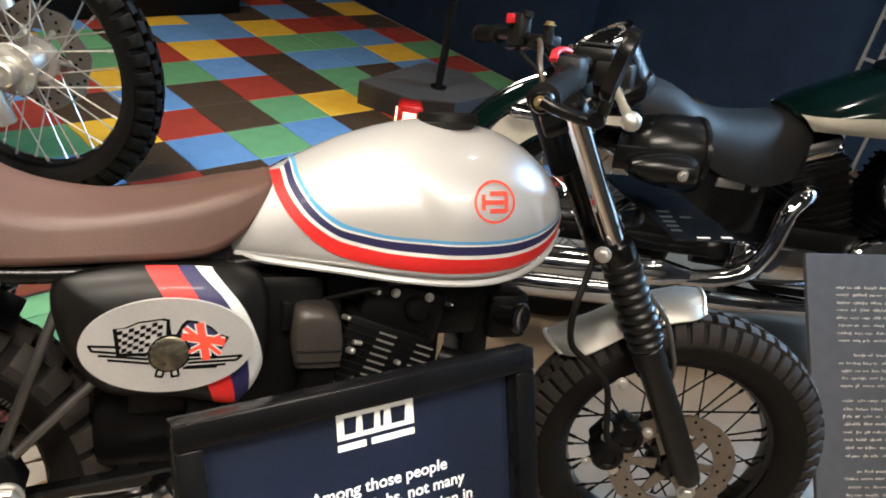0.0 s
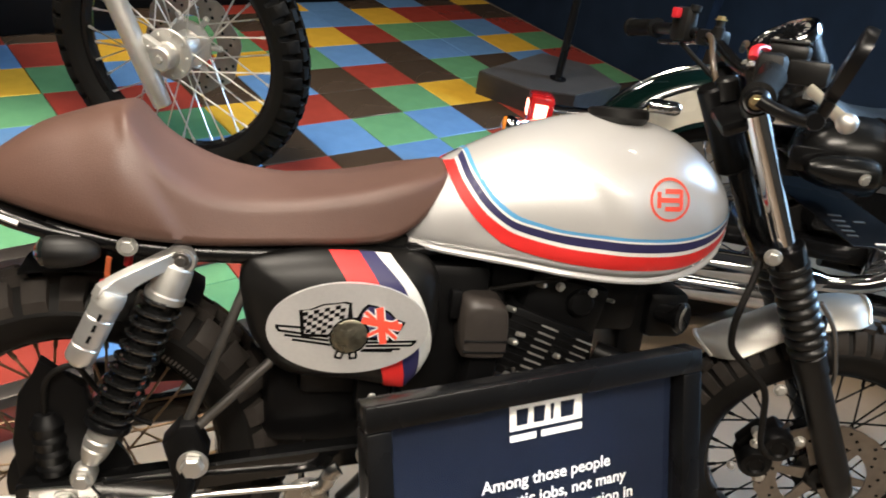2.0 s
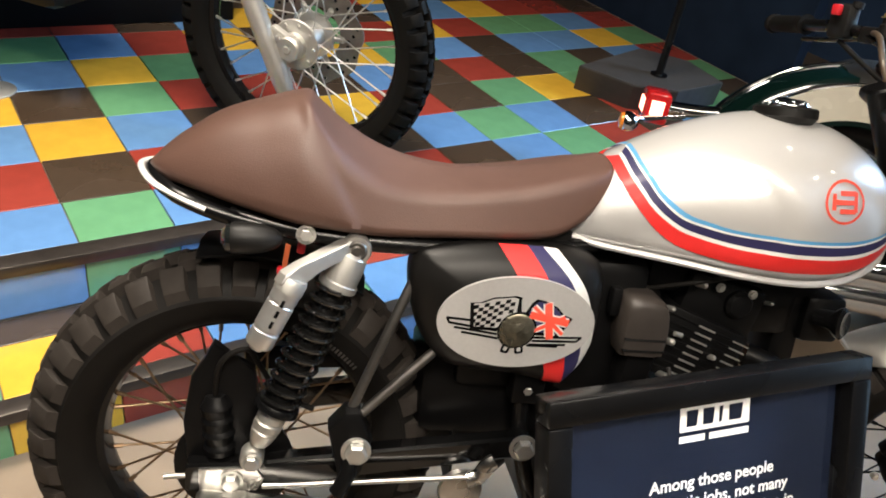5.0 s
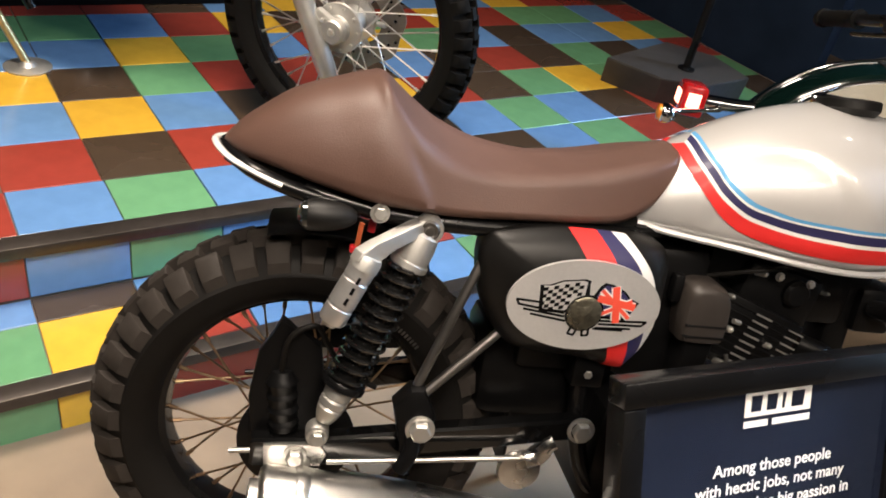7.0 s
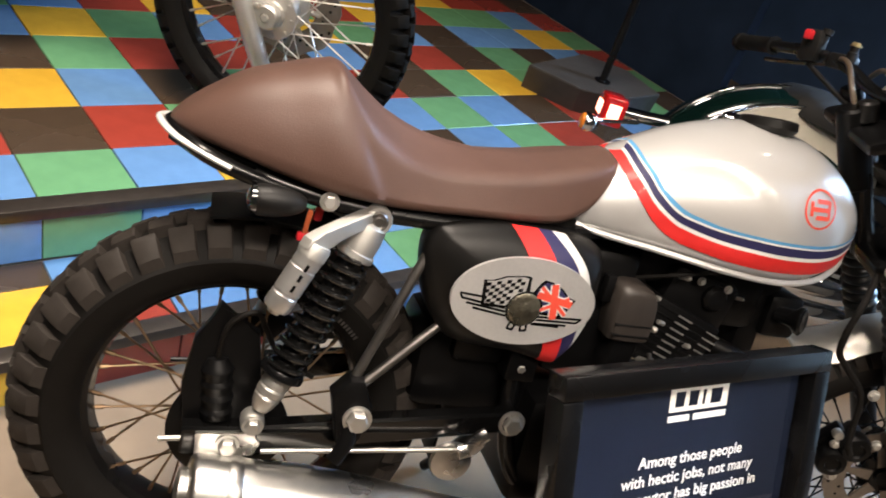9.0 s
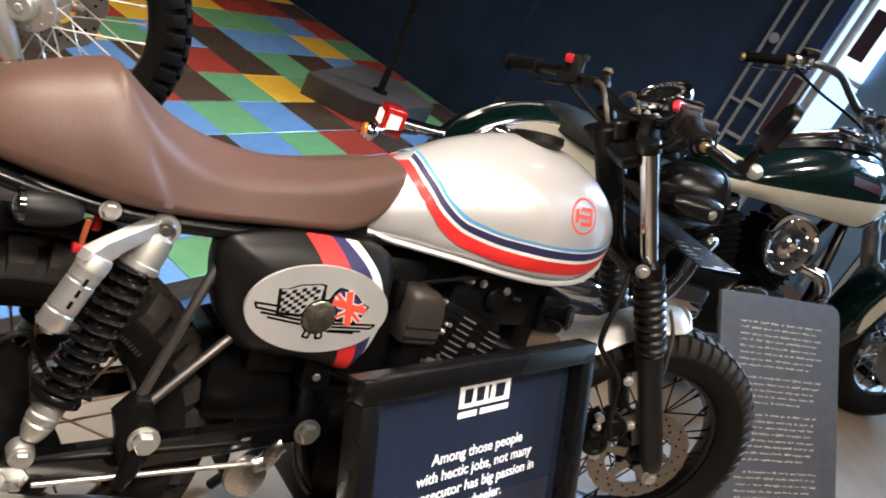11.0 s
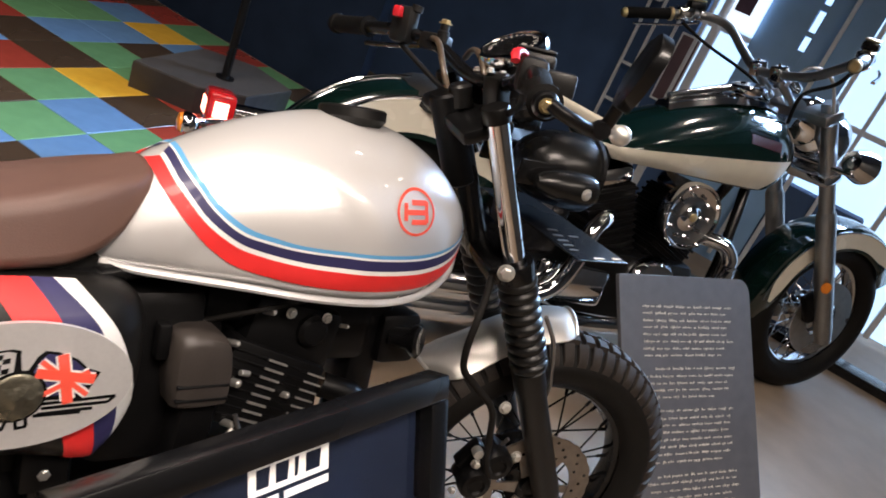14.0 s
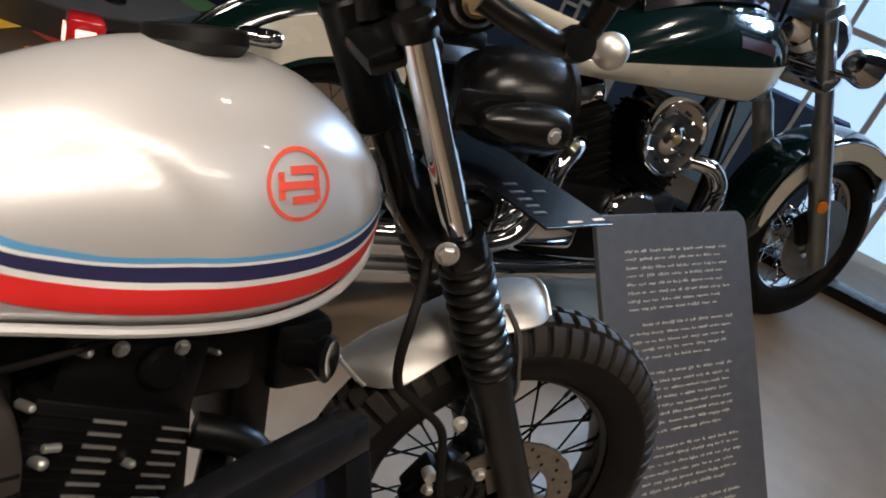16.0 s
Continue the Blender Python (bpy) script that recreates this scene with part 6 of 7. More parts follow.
part("yoke", box((-0.04, -0.15, -0.02), (0.04, 0.15, 0.02), 0.012, pose(1.57, 0, 0.81, 0, -33, 0)), "chrome", cru)
lamp2 = part("headlight", lathe([(0, 0), (0.05, 0.01), (0.08, 0.05), (0.092, 0.10), (0.096, 0.13), (0.092, 0.14)], (1.50, 0, 0.93), (1, 0, -0.1), 36), "chrome", cru, "chrome headlight")
part("lens", lathe([(0.092, 0.138), (0.06, 0.158), (0, 0.165)], (1.50, 0, 0.93), (1, 0, -0.1), 36), "dark_glass", lamp2)
for s in (-1, 1):
    part("passing_lamp", lathe([(0, 0), (0.035, 0.01), (0.052, 0.05), (0.056, 0.08), (0, 0.09)], (1.53, s * 0.20, 0.885), (1, 0, -0.1), 28), "chrome", cru)
part("lamp_bar", rod((1.55, -0.22, 0.845), (1.55, 0.22, 0.845), 0.010), "chrome", cru)
hb = part("handlebar", tube([(1.045, -0.470, 1.105), (1.13, -0.415, 1.130), (1.205, -0.355, 1.145), (1.265, -0.265, 1.125), (1.268, -0.15, 1.070), (1.260, 0, 1.050), (1.258, 0.07, 1.062), (1.266, 0.15, 1.102), (1.276, 0.265, 1.165), (1.22, 0.345, 1.175), (1.10, 0.385, 1.14), (0.97, 0.405, 1.10)], 0.0145, 14, n=6), "alloy_shaded", cru, "pulled-back steel handlebar")
GRIPS = ((Vector((1.030, -0.482, 1.100)), Vector((0.80, 0.57, 0.17)), Vector((1.175, -0.378, 1.140)), 36), (Vector((0.962, 0.407, 1.097)), Vector((0.93, -0.17, 0.28)), Vector((1.165, 0.368, 1.160)), -12))
for e_, d_, c_, turn_ in GRIPS:
    s = 1 if e_.y > 0 else -1
    part("grip", lathe([(0, 0), (0.016, 0), (0.019, 0.004), (0.019, 0.155), (0.021, 0.160), (0, 0.160)], e_, d_, 20), "rubber_shaded", hb)
    part("grip_end", lathe([(0, -0.014), (0.012, -0.012), (0.017, -0.004), (0.017, 0.002)], e_, d_, 20), "brass", hb, "brass grip end")
    part("grip_collar", lathe([(0.020, 0.158), (0.023, 0.161), (0.023, 0.170), (0.016, 0.174)], e_, d_, 20), "brass", hb, "brass grip collar")
    m_ = pose(*c_, 0, -10, turn_)
    part("control_box", box((-0.03, -0.024, -0.026), (0.03, 0.024, 0.024), 0.01, m_), "chrome", hb)
    part("reservoir", box((-0.028, -0.022, 0.0), (0.032, 0.022, 0.028), 0.008, m_ @ pose(0.035, 0, 0.018)), "black_paint", hb)
    part("lid", box((-0.026, -0.020, 0.0285), (0.030, 0.020, 0.034), 0.003, m_ @ pose(0.035, 0, 0.018)), "brass", hb, "bronze coloured lid")
    part("lever_clamp", lathe([(0.017, -0.012), (0.024, -0.010), (0.024, 0.010), (0.017, 0.012)], c_ + d_ * 0.055, d_, 20), "chrome", hb)
    n_ = Vector((0.045, s * 0.02, -0.02))
    part("lever", tube([c_ + d_ * 0.04 + n_, c_ - d_ * 0.05 + n_ * 1.3, e_ + d_ * 0.01 + n_ * 1.2], 0.0065, flat=0.6), "chrome", hb)
    part("cable", tube([c_ + Vector((0.0, -s * 0.01, -0.03)), c_ + Vector((0.06, -s * 0.10, -0.075)), Vector((1.33, s * 0.10, 1.02)), Vector((1.40, s * 0.03, 0.93))], 0.006), "rubber", hb)
for s in (-1, 1):
    part("riser", rod((1.36, s * 0.045, 0.99), (1.262, s * 0.045, 1.052), 0.014), "alloy_shaded", hb)
    part("riser_clamp", box((-0.022, -0.020, -0.020), (0.022, 0.020, 0.026), 0.007, pose(1.262, s * 0.045, 1.056, 0, -25, 0)), "chrome", hb)
    for dx in (-0.012, 0.012):
        bolt(hb, (1.262 + dx, s * 0.045, 1.080), (-0.2, 0, 1), 0.005, 0.006, "chrome")
part("cable", tube([(1.29, -0.06, 1.03), (1.31, -0.10, 1.10), (1.36, -0.15, 1.09), (1.42, -0.16, 1.00)], 0.0055), "alloy", hb, "pale braided cable")
part("lamp_cluster", box((-0.03, -0.055, -0.012), (0.03, 0.055, 0.016), 0.008, pose(1.345, 0, 1.040, 0, 20, 0)), "chrome", hb)
for y_ in (-0.035, 0, 0.035):
    part("pilot_lamp", lathe([(0.009, 0), (0.009, 0.006), (0.006, 0.010), (0, 0.011)], (1.338, y_, 1.055), (-0.35, 0, 1), 14), "frame_white", hb)
part("nacelle", lathe([(0.050, 0), (0.078, 0.03), (0.086, 0.07), (0.080, 0.074)], (1.435, 0, 0.965), (1, 0, -0.12), 32), "chrome", cru, "chrome headlight nacelle")
part("side_stand", tube([(0.86, 0.13, 0.22), (0.84, 0.22, 0.12), (0.83, 0.29, 0.045)], 0.013), "black_paint", cru)

# ---- things on the stage ----
# trail bike, seen by its front wheel
TH = radians(-51)
trail = thing("trail_motorcycle", pose(0.600, 0.238, STAGE_Z, 0, 0, math.degrees(TH)), "silver-forked trail motorcycle with knobbly tyres standing on the stage", "motorcycle")
tw = thing("front_wheel", Matrix(), "", "")
tw.parent = trail
tyre_parts = wheel(tw, pose(0, 0, 0.327), 0.327, 0.085, 0.250, "black_paint", "alloy", knob=0.018, knobs=46, rows=4, block="rubber_shaded")
tyre_parts[0].data.materials[0] = M["rubber_shaded"]
AT = Vector((0, 0, 0.327))
part("hub_shell", lathe([(0.018, -0.066), (0.030, -0.064), (0.032, -0.054), (0.058, -0.050), (0.060, -0.046), (0.058, -0.041), (0.036, -0.036), (0.033, 0), (0.036, 0.036), (0.054, 0.041), (0.056, 0.048), (0.030, 0.052), (0.018, 0.06)], AT, (0, 1, 0), 40), "alloy", tw, "cast silver hub")
for k in range(9):
    a = 2 * math.pi * k / 9
    bolt(tw, AT + Vector((0.049 * math.cos(a), -0.0505, 0.049 * math.sin(a))), (0, -1, 0), 0.004, 0.004)
for s in (-1, 1):
    a, b = Vector((0.006, s * 0.085, 0.212)), Vector((-0.34, s * 0.085, 0.92))
    d = (b - a).normalized()
    part("fork_leg", lathe([(0, 0), (0.017, 0.0), (0.0205, 0.003), (0.0235, 0.04), (0.0240, 0.48), (0.026, 0.50), (0.026, 0.52), (0.0195, 0.522), (0.0195, 0.78), (0, 0.78)], a, d, 28), "alloy", trail, "silver fork leg")
    m_ = pose(0, s * 0.076, 0.327, 0, 26, 0)
    bm = box((-0.060, -0.012, -0.030), (0.020, 0.012, 0.026), 0.009, m_)
    add_lathe(bm, [(0, -0.014), (0.026, -0.014), (0.029, -0.010), (0.029, 0.012), (0.025, 0.016), (0.012, 0.016), (0.010, 0.010), (0, 0.010)], AT + Vector((0, s * 0.074, 0)), (0, s, 0), 28)
    add_box(bm, (-0.050, -0.010, -0.050), (-0.018, 0.010, -0.028), 0.006, m_)
    part("axle_carrier", bm, "alloy", trail, "cast axle carrier")
    bolt(trail, m_ @ Vector((-0.030, s * 0.012, 0.010)), (0, s, 0), 0.007, 0.007)
    bolt(trail, m_ @ Vector((-0.034, s * 0.011, -0.040)), (0, s, 0), 0.007, 0.007)
    bolt(trail, AT + Vector((0, s * 0.086, 0)), (0, s, 0), 0.010, 0.008)
hd = bmesh.new()
for k in range(48):
    a0, a1 = 2 * math.pi * k / 48, 2 * math.pi * (k + 1) / 48
    r0, r1 = 0.124 + 0.005 * math.sin(8 * a0), 0.124 + 0.005 * math.sin(8 * a1)
    q = [hd.verts.new((r * math.cos(a), y, 0.327 + r * math.sin(a))) for a, r in ((a0, r0), (a1, r1)) for y in (0.058, 0.062)]
    p = [hd.verts.new((0.066 * math.cos(a), y, 0.327 + 0.066 * math.sin(a))) for a in (a0, a1) for y in (0.058, 0.062)]
    hd.faces.new((q[0], q[2], p[2], p[0])), hd.faces.new((q[1], q[3], p[3], p[1])), hd.faces.new((q[0], q[1], q[3], q[2])), hd.faces.new((p[0], p[1], p[3], p[2]))
bmesh.ops.remove_doubles(hd, verts=hd.verts[:], dist=1e-5)
dd = part("brake_disc", hd, "disc_steel", tw, "wavy drilled steel brake disc", smooth=False)
bm = bmesh.new()
for k in range(40):
    a = 2 * math.pi * k / 40
    rr = (0.088, 0.101, 0.113)[k % 3]
    add_lathe(bm, [(0, 0), (0.0042, 0), (0.0042, 0.0006), (0, 0.0006)], (rr * math.cos(a), 0.0578, 0.327 + rr * math.sin(a)), (0, -1, 0), 8)
tagged(part("hole", bm, "black_paint", dd, smooth=False), kind="stuff")
for k in range(6):
    a = math.pi * k / 3
    part("carrier_arm", rod(AT + Vector((0.04 * math.cos(a), 0.052, 0.04 * math.sin(a))), AT + Vector((0.075 * math.cos(a), 0.056, 0.075 * math.sin(a))), 0.007, 10), "alloy", dd)
    bolt(dd, AT + Vector((0.073 * math.cos(a), 0.0575, 0.073 * math.sin(a))), (0, -1, 0), 0.006, 0.005)
part("yoke", box((-0.04, -0.12, -0.02), (0.04, 0.12, 0.02), 0.01, pose(-0.36, 0, 0.88, 0, -26, 0)), "black_paint", trail)
part("mudguard", loft([[Vector((0.43 * math.cos(a) * k, y, 0.335 + 0.43 * math.sin(a) * k)) for k, y in ((0.985, -0.07), (1, 0), (0.985, 0.07), (0.995, 0.07), (1.01, 0), (0.995, -0.07))] for a in [radians(60 + 80 * i / 14) for i in range(15)]]), "black_paint", trail)
part("frame", tube([(-0.40, 0, 0.86), (-0.52, 0, 0.60), (-0.70, 0, 0.32), (-1.05, 0, 0.32), (-1.38, 0, 0.335)], 0.03), "black_paint", trail)
part("engine", box((-0.95, -0.13, 0.26), (-0.60, 0.13, 0.60), 0.05), "engine_black", trail)
part("fuel_tank", box((-0.90, -0.13, 0.75), (-0.42, 0.13, 0.96), 0.07), "black_paint", trail)
part("seat", box((-1.50, -0.12, 0.78), (-0.88, 0.12, 0.90), 0.045), "black_leather", trail)
tb2 = thing("rear_wheel", Matrix(), "", "")
tb2.parent = trail
wheel(tb2, pose(-1.38, 0, 0.32), 0.32, 0.11, 0.232, "black_paint", "chrome", knob=0.012, knobs=36, rows=3)

# dark plinth with its pole
block = thing("pole_base", pose(0, 0, STAGE_Z), "dark grey tapered block carrying a black pole", "stand")
low = [(1.755, 0.465), (1.835, 0.273), (1.97, 0.193), (2.23, 0.218), (2.26, 0.418), (2.15, 0.563)]
mid = (2.00, 0.378)
rings = []
for z, f in ((0.0, 1.0), (0.004, 1.0), (0.095, 1.0), (0.101, 0.985)):
    rings.append([Vector((mid[0] + (x - mid[0]) * f - 0.28 * z, mid[1] + (y - mid[1]) * f - 0.28 * z, z)) for x, y in low])
part("body", loft(rings), "block", block, angle=20)
part("pole", tube([(1.98, 0.299, 0.099), (1.985, 0.304, 0.5), (1.99, 0.309, 0.9)], 0.014, 14), "black_paint", block, "black steel pole")
part("collar", lathe([(0, 0), (0.03, 0), (0.03, 0.006), (0.018, 0.010), (0, 0.010)], (1.98, 0.299, 0.100), (0, 0, 1), 20), "black_paint", block)
part("tag", box((-0.03, -0.002, 0), (0.03, 0.002, 0.09), 0.001, pose(1.995, 0.309, 0.50, 10, 12, 30)), "frame_white", block, "pale blue tag")

# rope stanchion by the stage
st = thing("stanchion", pose(-0.031, 0.818, STAGE_Z), "metal stanchion on a round steel foot", "stanchion")
part("foot", lathe([(0, 0), (0.058, 0), (0.060, 0.002), (0.0595, 0.005), (0.056, 0.0065), (0.024, 0.0075), (0.020, 0.011), (0.017, 0.017), (0.012, 0.020), (0, 0.020)], (0, 0, 0), (0, 0, 1), 40), "alloy", st)
part("post", tube([(0.0, 0, 0.01), (-0.075, 0.05, 0.20), (-0.15, 0.10, 0.42), (-0.26, 0.17, 0.70)], 0.011, 14), "brass", st, "brass coloured post")
part("stand_bracket", tube([(0.06, 0.10, 0.32), (0.02, 0.08, 0.20), (0.035, 0.06, 0.14)], 0.014), "black_paint", st)

# next display step at the back of the stage, with a parked bike's wheel above it
panel("display_plinth", (-0.35, 1.275, STAGE_Z + 0.0005), (0.80, 3.28, STAGE_Z + 0.22), "plinth_black", "black display plinth", bevel=0.004)
panel("display_plinth_2", (0.8005, 1.50, STAGE_Z + 0.0005), (1.87, 3.28, STAGE_Z + 0.22), "plinth_black", "black display plinth", bevel=0.004)
pb = thing("parked_motorcycle", pose(0.34, 1.70, STAGE_Z + 0.2205, 0, 0, -84), "dark motorcycle with chrome trim parked on the plinth", "motorcycle")
pw = thing("front_wheel", Matrix(), "", "")
pw.parent = pb
wheel(pw, pose(0, 0, 0.31), 0.31, 0.11, 0.22, "chrome", "chrome", spokes=28)
pw = thing("rear_wheel", Matrix(), "", "")
pw.parent = pb
wheel(pw, pose(-1.35, 0, 0.31), 0.31, 0.11, 0.22, "chrome", "chrome", spokes=28)
part("body", box((-1.25, -0.14, 0.35), (-0.25, 0.14, 0.72), 0.08), "black_paint", pb)
part("silencer", lathe([(0.02, 0), (0.045, 0.06), (0.045, 0.45), (0.03, 0.47), (0, 0.46)], (-0.75, 0.20, 0.22), (-1, 0, 0.05), 28), "chrome", pb)
part("fork_leg", rod((0, 0.09, 0.31), (-0.28, 0.09, 0.85), 0.022), "chrome", pb)

# ---- glazed front with daylight behind it ----
GX = 4.2
panel("wall_east", (GX, -0.60, 0.0), (GX + 0.12, 3.4, CEIL), "wall", "dark navy wall, window haze lifted into its colour")
# piers carry the blue window haze as colour
panel("wall_pier", (GX, -1.068, 0.0), (GX + 0.12, -0.86, CEIL), "pier_haze", "pier with blue window haze in its colour")
panel("wall_pier_2", (GX, -1.34, 0.0), (GX + 0.12, -1.105, CEIL), "pier_haze", "pier with blue window haze in its colour")
for z0, z1 in ((0.0, 1.13), (1.20, 1.225), (1.33, 1.36), (1.47, 1.55), (1.70, CEIL)):
    panel("slit_block", (GX, -1.1045, z0), (GX + 0.12, -1.0685, z1), "pier_haze")
panel("window_head", (GX, -4.2, 2.6), (GX + 0.12, -1.34, CEIL), "wall")
panel("window_head_2", (GX, -0.86, 2.6), (GX + 0.12, -0.60, CEIL), "wall")
panel("parapet", (GX, -1.75, 0.0), (GX + 0.12, -1.34, 0.55), "wall", "low navy wall under the glazing, haze in its colour")
panel("parapet_2", (GX, -0.86, 0.0), (GX + 0.12, -0.60, 0.70), "wall", "low navy wall under the glazing, haze in its colour")
panel("stage_screen", (STAGE_X + 0.02, 0.22, 0.0), (STAGE_X + 0.08, 3.28, CEIL), "curtain", "black screen beside the stage, navy haze in its colour")
panel("window_sill", (GX - 0.62, -4.2, 0.0), (GX - 0.5, -0.25, 0.06), "black_paint", "low black kerb before the glazed front", bevel=0.006)
win = thing("window_1", pose(GX, 0, 0), "tall glazed shopfront with slim pale mullions", "window", kind="structure")
for y, w in ((-0.625, 0.010), (-0.685, 0.022), (-1.36, 0.012), (-1.52, 0.010), (-1.80, 0.012), (-2.05, 0.014), (-2.6, 0.014), (-3.2, 0.014), (-3.8, 0.014)):
    part("mullion", box((-0.02, y - w, 0.06), (0.02, y + w, 2.6), 0.003), "frame_white", win)
part("mullion", box((-0.045, -1.217, 0.06), (-0.004, -1.197, 2.6), 0.003), "frame_white", win)
for z, y0, y1 in ((1.065, -0.86, -0.60), (1.45, -0.70, -0.60), (0.90, -2.05, -1.34), (1.30, -4.2, -1.80), (0.70, -4.2, -2.05)):
    part("transom", box((-0.018, y0, z), (0.018, y1, z + 0.028), 0.003), "frame_white", win)
lad = thing("ladder", pose(GX - 0.06, 0, 0), "slim pale steel ladder standing against the wall", "ladder")
for y in (-0.335, -0.41, -0.515):
    part("stile", box((-0.008, y - 0.008, 0.0), (0.008, y + 0.008, 2.6), 0.002), "frame_white", lad)
for z in (0.30, 0.56, 0.76, 1.62, 1.88):
    part("rung", box((-0.006, -0.507, z), (0.006, -0.418, z + 0.020), 0.002), "frame_white", lad)
    part("rung", box((-0.006, -0.402, z - 0.03), (0.006, -0.343, z - 0.014), 0.002), "frame_white", lad)
part("tag", lathe([(0, 0), (0.026, 0), (0.028, 0.003), (0.026, 0.006), (0, 0.006)], (-0.012, -0.372, 1.10), (-1, 0, 0), 24), "frame_white", lad, "round white tag")
bp = thing("wall_panel", pose(GX - 0.012, -0.60, 0.78), "purple-grey panel in a white frame on the wall", "panel")
part("sheet", box((0, -0.045, -0.14), (0.010, 0.045, 0.20), 0.003), mat("panel_purple", (0.13, 0.085, 0.10), 0.45, vary=0.25, scale=9), bp)
for y_ in (-0.0535, 0.0455):
    part("frame_strip", box((-0.004, y_, -0.15), (0.010, y_ + 0.008, 0.21), 0.002), "frame_white", bp, "white frame strip")
for z_ in (-0.150, 0.2005):
    part("frame_strip", box((-0.004, -0.0450, z_), (0.010, 0.0450, z_ + 0.010), 0.002), "frame_white", bp, "white frame strip")
pane = part("pane", box((0.03, -4.2, 0.0), (0.036, -1.225, 2.6)), "clear", win, smooth=False)
pane.visible_shadow = False
ps = thing("poster", pose(GX - 0.035, -0.785, 1.05), "backlit white poster with a dark purple panel", "poster")
part("sheet", box((0, -0.075, 0.055), (0.010, 0.075, 0.75), 0.002), "lightbox", ps, "glowing white sheet")
part("picture", box((-0.0014, -0.020, 0.13), (-0.0002, 0.062, 0.385)), mat("poster_dark", (0.10, 0.06, 0.10), 0.5, vary=0.5, scale=25), ps, smooth=False)
ob = part("backdrop", box((GX + 0.9, -7.5, -0.5), (GX + 0.95, 3.5, 4.5)), "daylight", None, "bright hazy daylight outside", smooth=False)
tagged(ob, kind="structure")

# ---- stage of coloured tiles ----
T, COL_W, COL_0 = 0.2, 0.1965, 0.028
COLOURS = {"r": "tile_red", "b": "tile_blue", "g": "tile_green", "y": "tile_yellow", "n": "tile_brown"}
# rows of the stage from its front edge, columns from -2
KNOWN = {
    0: "rbgbynrnbgrnbgb", 1: "nrnrgbnbgbnrbgn", 2: "gbybngyrngygbrg", 3: "yyngrrnbnrngnbr", 4: "bbbygbrygbnbbyg", 5: "gggbryngryrggbr", 6: "rrrrnbygnbbyrrn", 7: "bgnbrgnbrybnbny",
}
rnd = random.Random(5)


def tile_colour(u, v):
    row = KNOWN.get(v)
    if row and 0 <= u + 2 < len(row):
        return COLOURS[row[u + 2]]
    return COLOURS[rnd.choice("rbgyn")]


core = panel("stage", (-3.2, 0.012, 0.0), (STAGE_X - 0.012, 3.28, STAGE_Z - 0.008), "grout", "stepped stage of coloured square tiles")
panel("step_core", (-3.2, STEP_Y + 0.012, 0.0), (STAGE_X - 0.012, 0.012, TREAD_Z - 0.008), "grout")
tile_mesh = {}


def column(k, y):
    """Where a joint between two columns lies; the columns run a little askew."""
    return COL_0 - 0.030 * y + k * (COL_W + 0.0021 * y)


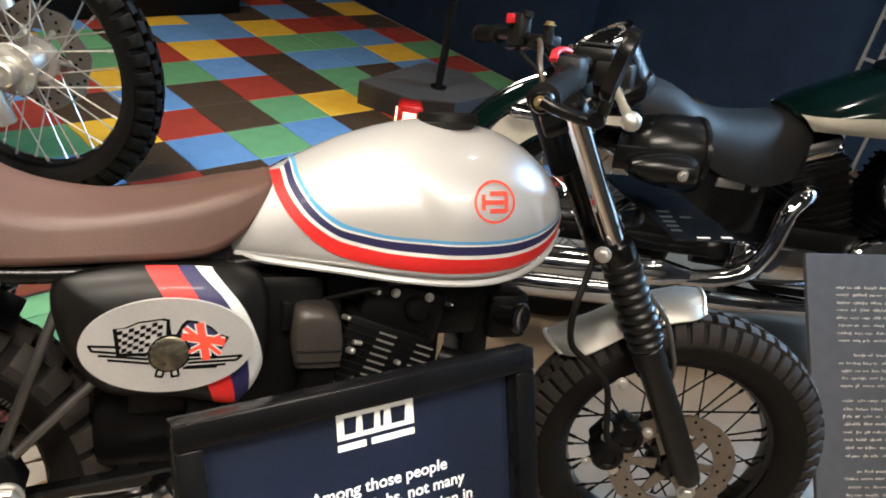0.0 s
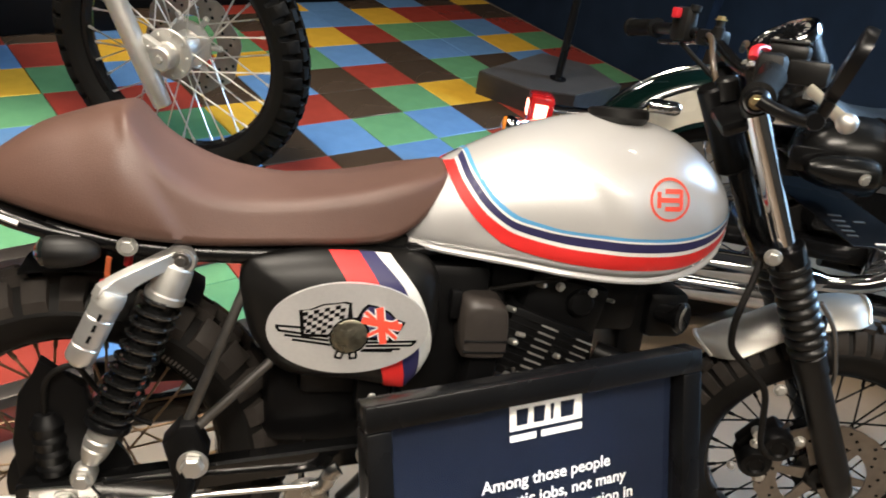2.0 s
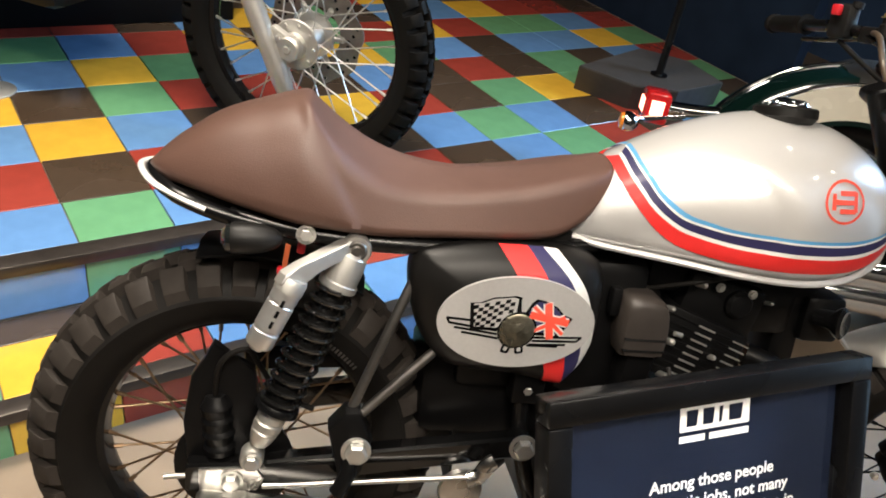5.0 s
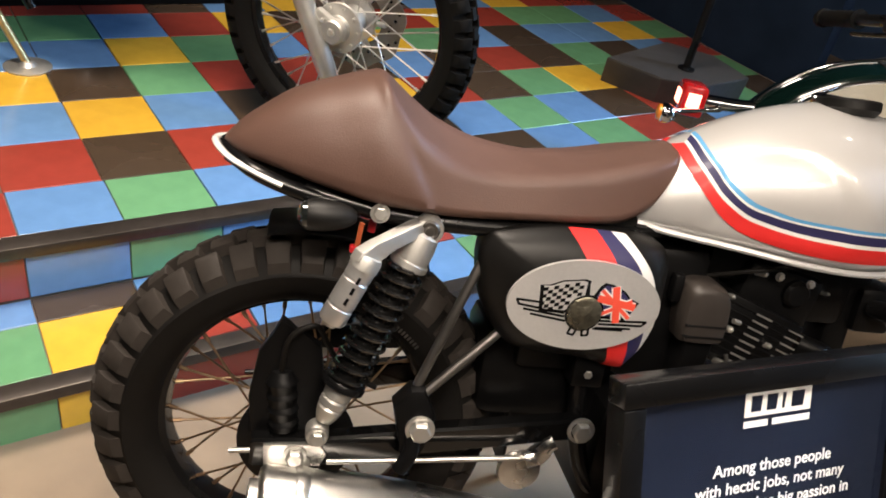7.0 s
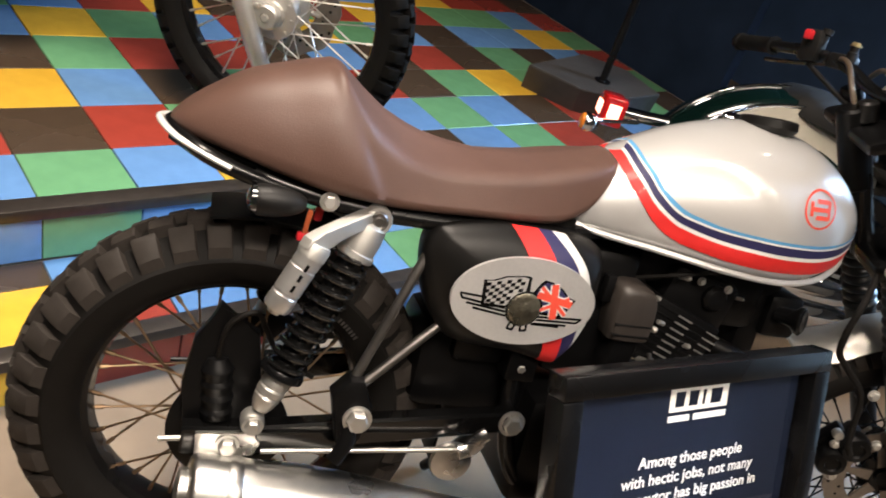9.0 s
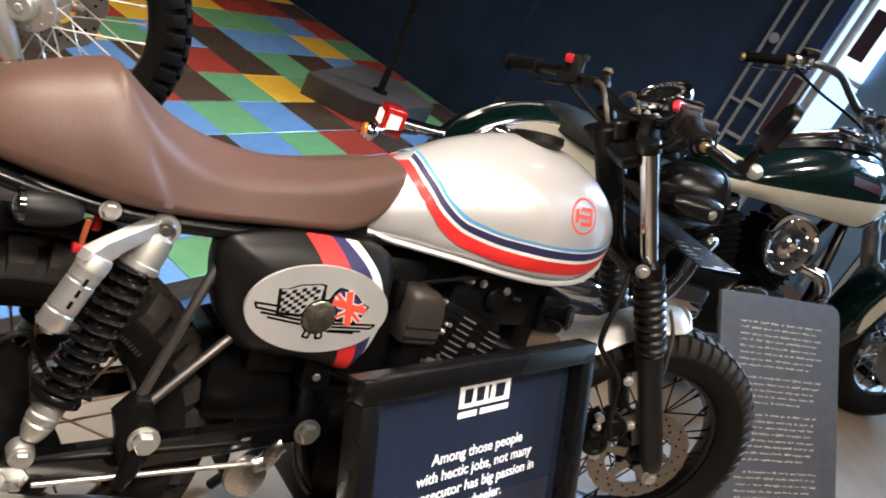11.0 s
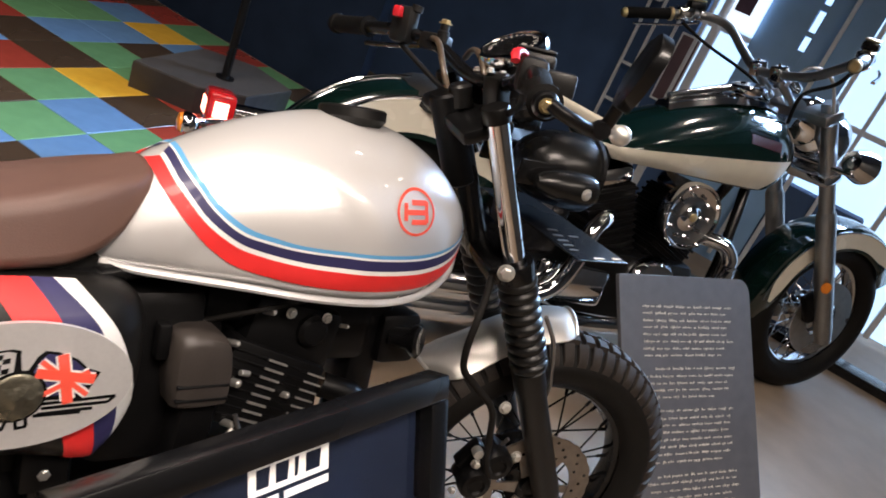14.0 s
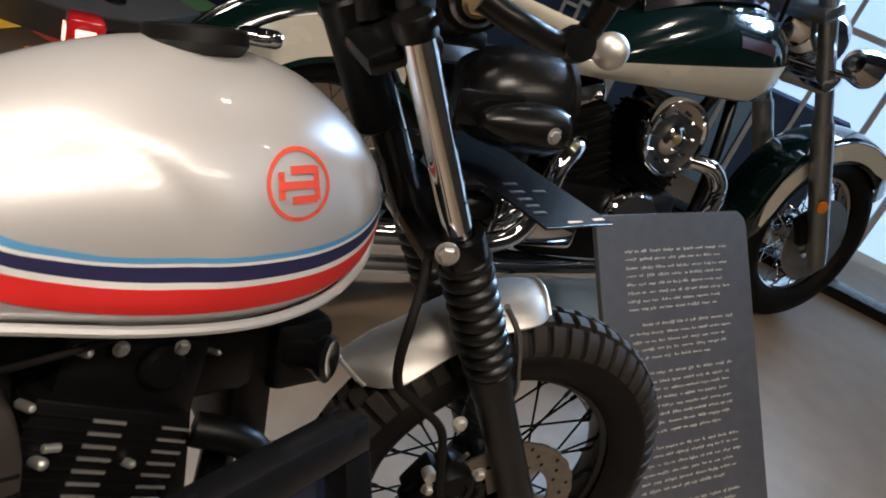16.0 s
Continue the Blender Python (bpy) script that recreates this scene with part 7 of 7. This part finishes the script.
def tile(x0, y0, x1, y1, z, colour, face="z", skew=0.0):
    """One tile, lying (z) or upright on a riser (y), with a thin joint round it."""
    g = 0.0012
    key = (round(x1 - x0, 3), round(y1 - y0, 4), colour, face, skew)
    if key not in tile_mesh:
        w, d = (x1 - x0) / 2 - g, (y1 - y0) / 2 - g
        bm = bmesh.new()
        b = 0.0015
        lo = [bm.verts.new((sx * w - skew * sy * d, sy * d, -0.0075)) for sx, sy in ((-1, -1), (1, -1), (1, 1), (-1, 1))]
        mi = [bm.verts.new((sx * w - skew * sy * d, sy * d, -b)) for sx, sy in ((-1, -1), (1, -1), (1, 1), (-1, 1))]
        hi = [bm.verts.new((sx * (w - b) - skew * sy * d, sy * (d - b), 0)) for sx, sy in ((-1, -1), (1, -1), (1, 1), (-1, 1))]
        bm.faces.new(hi)
        for a, c in ((lo, mi), (mi, hi)):
            for k in range(4):
                bm.faces.new((a[k], a[(k + 1) % 4], c[(k + 1) % 4], c[k]))
        me = bpy.data.meshes.new("tile")
        bm.to_mesh(me)
        bm.free()
        me.materials.append(M[colour])
        tile_mesh[key] = me
    ob = new("tile", tile_mesh[key])
    ob.parent = core
    if face == "z":
        ob.matrix_local = pose((x0 + x1) / 2, (y0 + y1) / 2, z + rnd.uniform(-0.0004, 0.0004), rnd.uniform(-0.15, 0.15), rnd.uniform(-0.15, 0.15))
    else:
        ob.matrix_local = pose((x0 + x1) / 2, z, (y0 + y1) / 2, 90, 0, 0)


far = {c: bmesh.new() for c in COLOURS.values()}
for v in range(0, 14):
    for u in range(-16, 13):
        y0, y1 = (0.035 if v == 0 else v * T), (v + 1) * T
        x0, x1 = column(u, (y0 + y1) / 2), min(column(u + 1, (y0 + y1) / 2), STAGE_X - 0.01)
        if x1 - x0 < 0.02:
            continue
        tile(x0, y0, x1, y1, STAGE_Z, tile_colour(u, v), skew=0.018) if v < 9 and u > -7 else add_box(far[tile_colour(u, v)], (x0 + 0.001, y0 + 0.001, STAGE_Z - 0.007), (x1 - 0.001, y1 - 0.001, STAGE_Z))
for c, bm in far.items():
    tagged(part("far_tiles", bm, c, core, smooth=False), kind="stuff")
# risers, treads and their dark metal edges
UP, LOW, TR0, TR1 = "nrbgbrgbnyrbgn", "ngyrrnbbgrybgb", "bbnbbgrbygrbng", "rgyrbgbgbrynbg"
for k in range(-16, 12):
    x0, x1 = COL_0 + k * COL_W, COL_0 + (k + 1) * COL_W
    i = (k + 3) % 14
    tile(x0, TREAD_Z + 0.001, x1, STAGE_Z - 0.026, 0.004, COLOURS[UP[i]], "y")
    tile(x0, 0.0, x1, TREAD_Z - 0.026, STEP_Y + 0.004, COLOURS[LOW[i]], "y")
    tile(x0, -0.075, x1, 0.004, TREAD_Z, COLOURS[TR0[i]])
    tile(x0, STEP_Y + 0.03, x1, -0.075, TREAD_Z, COLOURS[TR1[i]])
panel("stage_edge", (-3.2, -0.012, STAGE_Z - 0.025), (STAGE_X, 0.034, STAGE_Z + 0.002), "nosing", "dark metal stair edge", bevel=0.003)
panel("step_edge", (-3.2, STEP_Y - 0.012, TREAD_Z - 0.025), (STAGE_X, STEP_Y + 0.029, TREAD_Z + 0.002), "nosing", "dark metal stair edge", bevel=0.003)
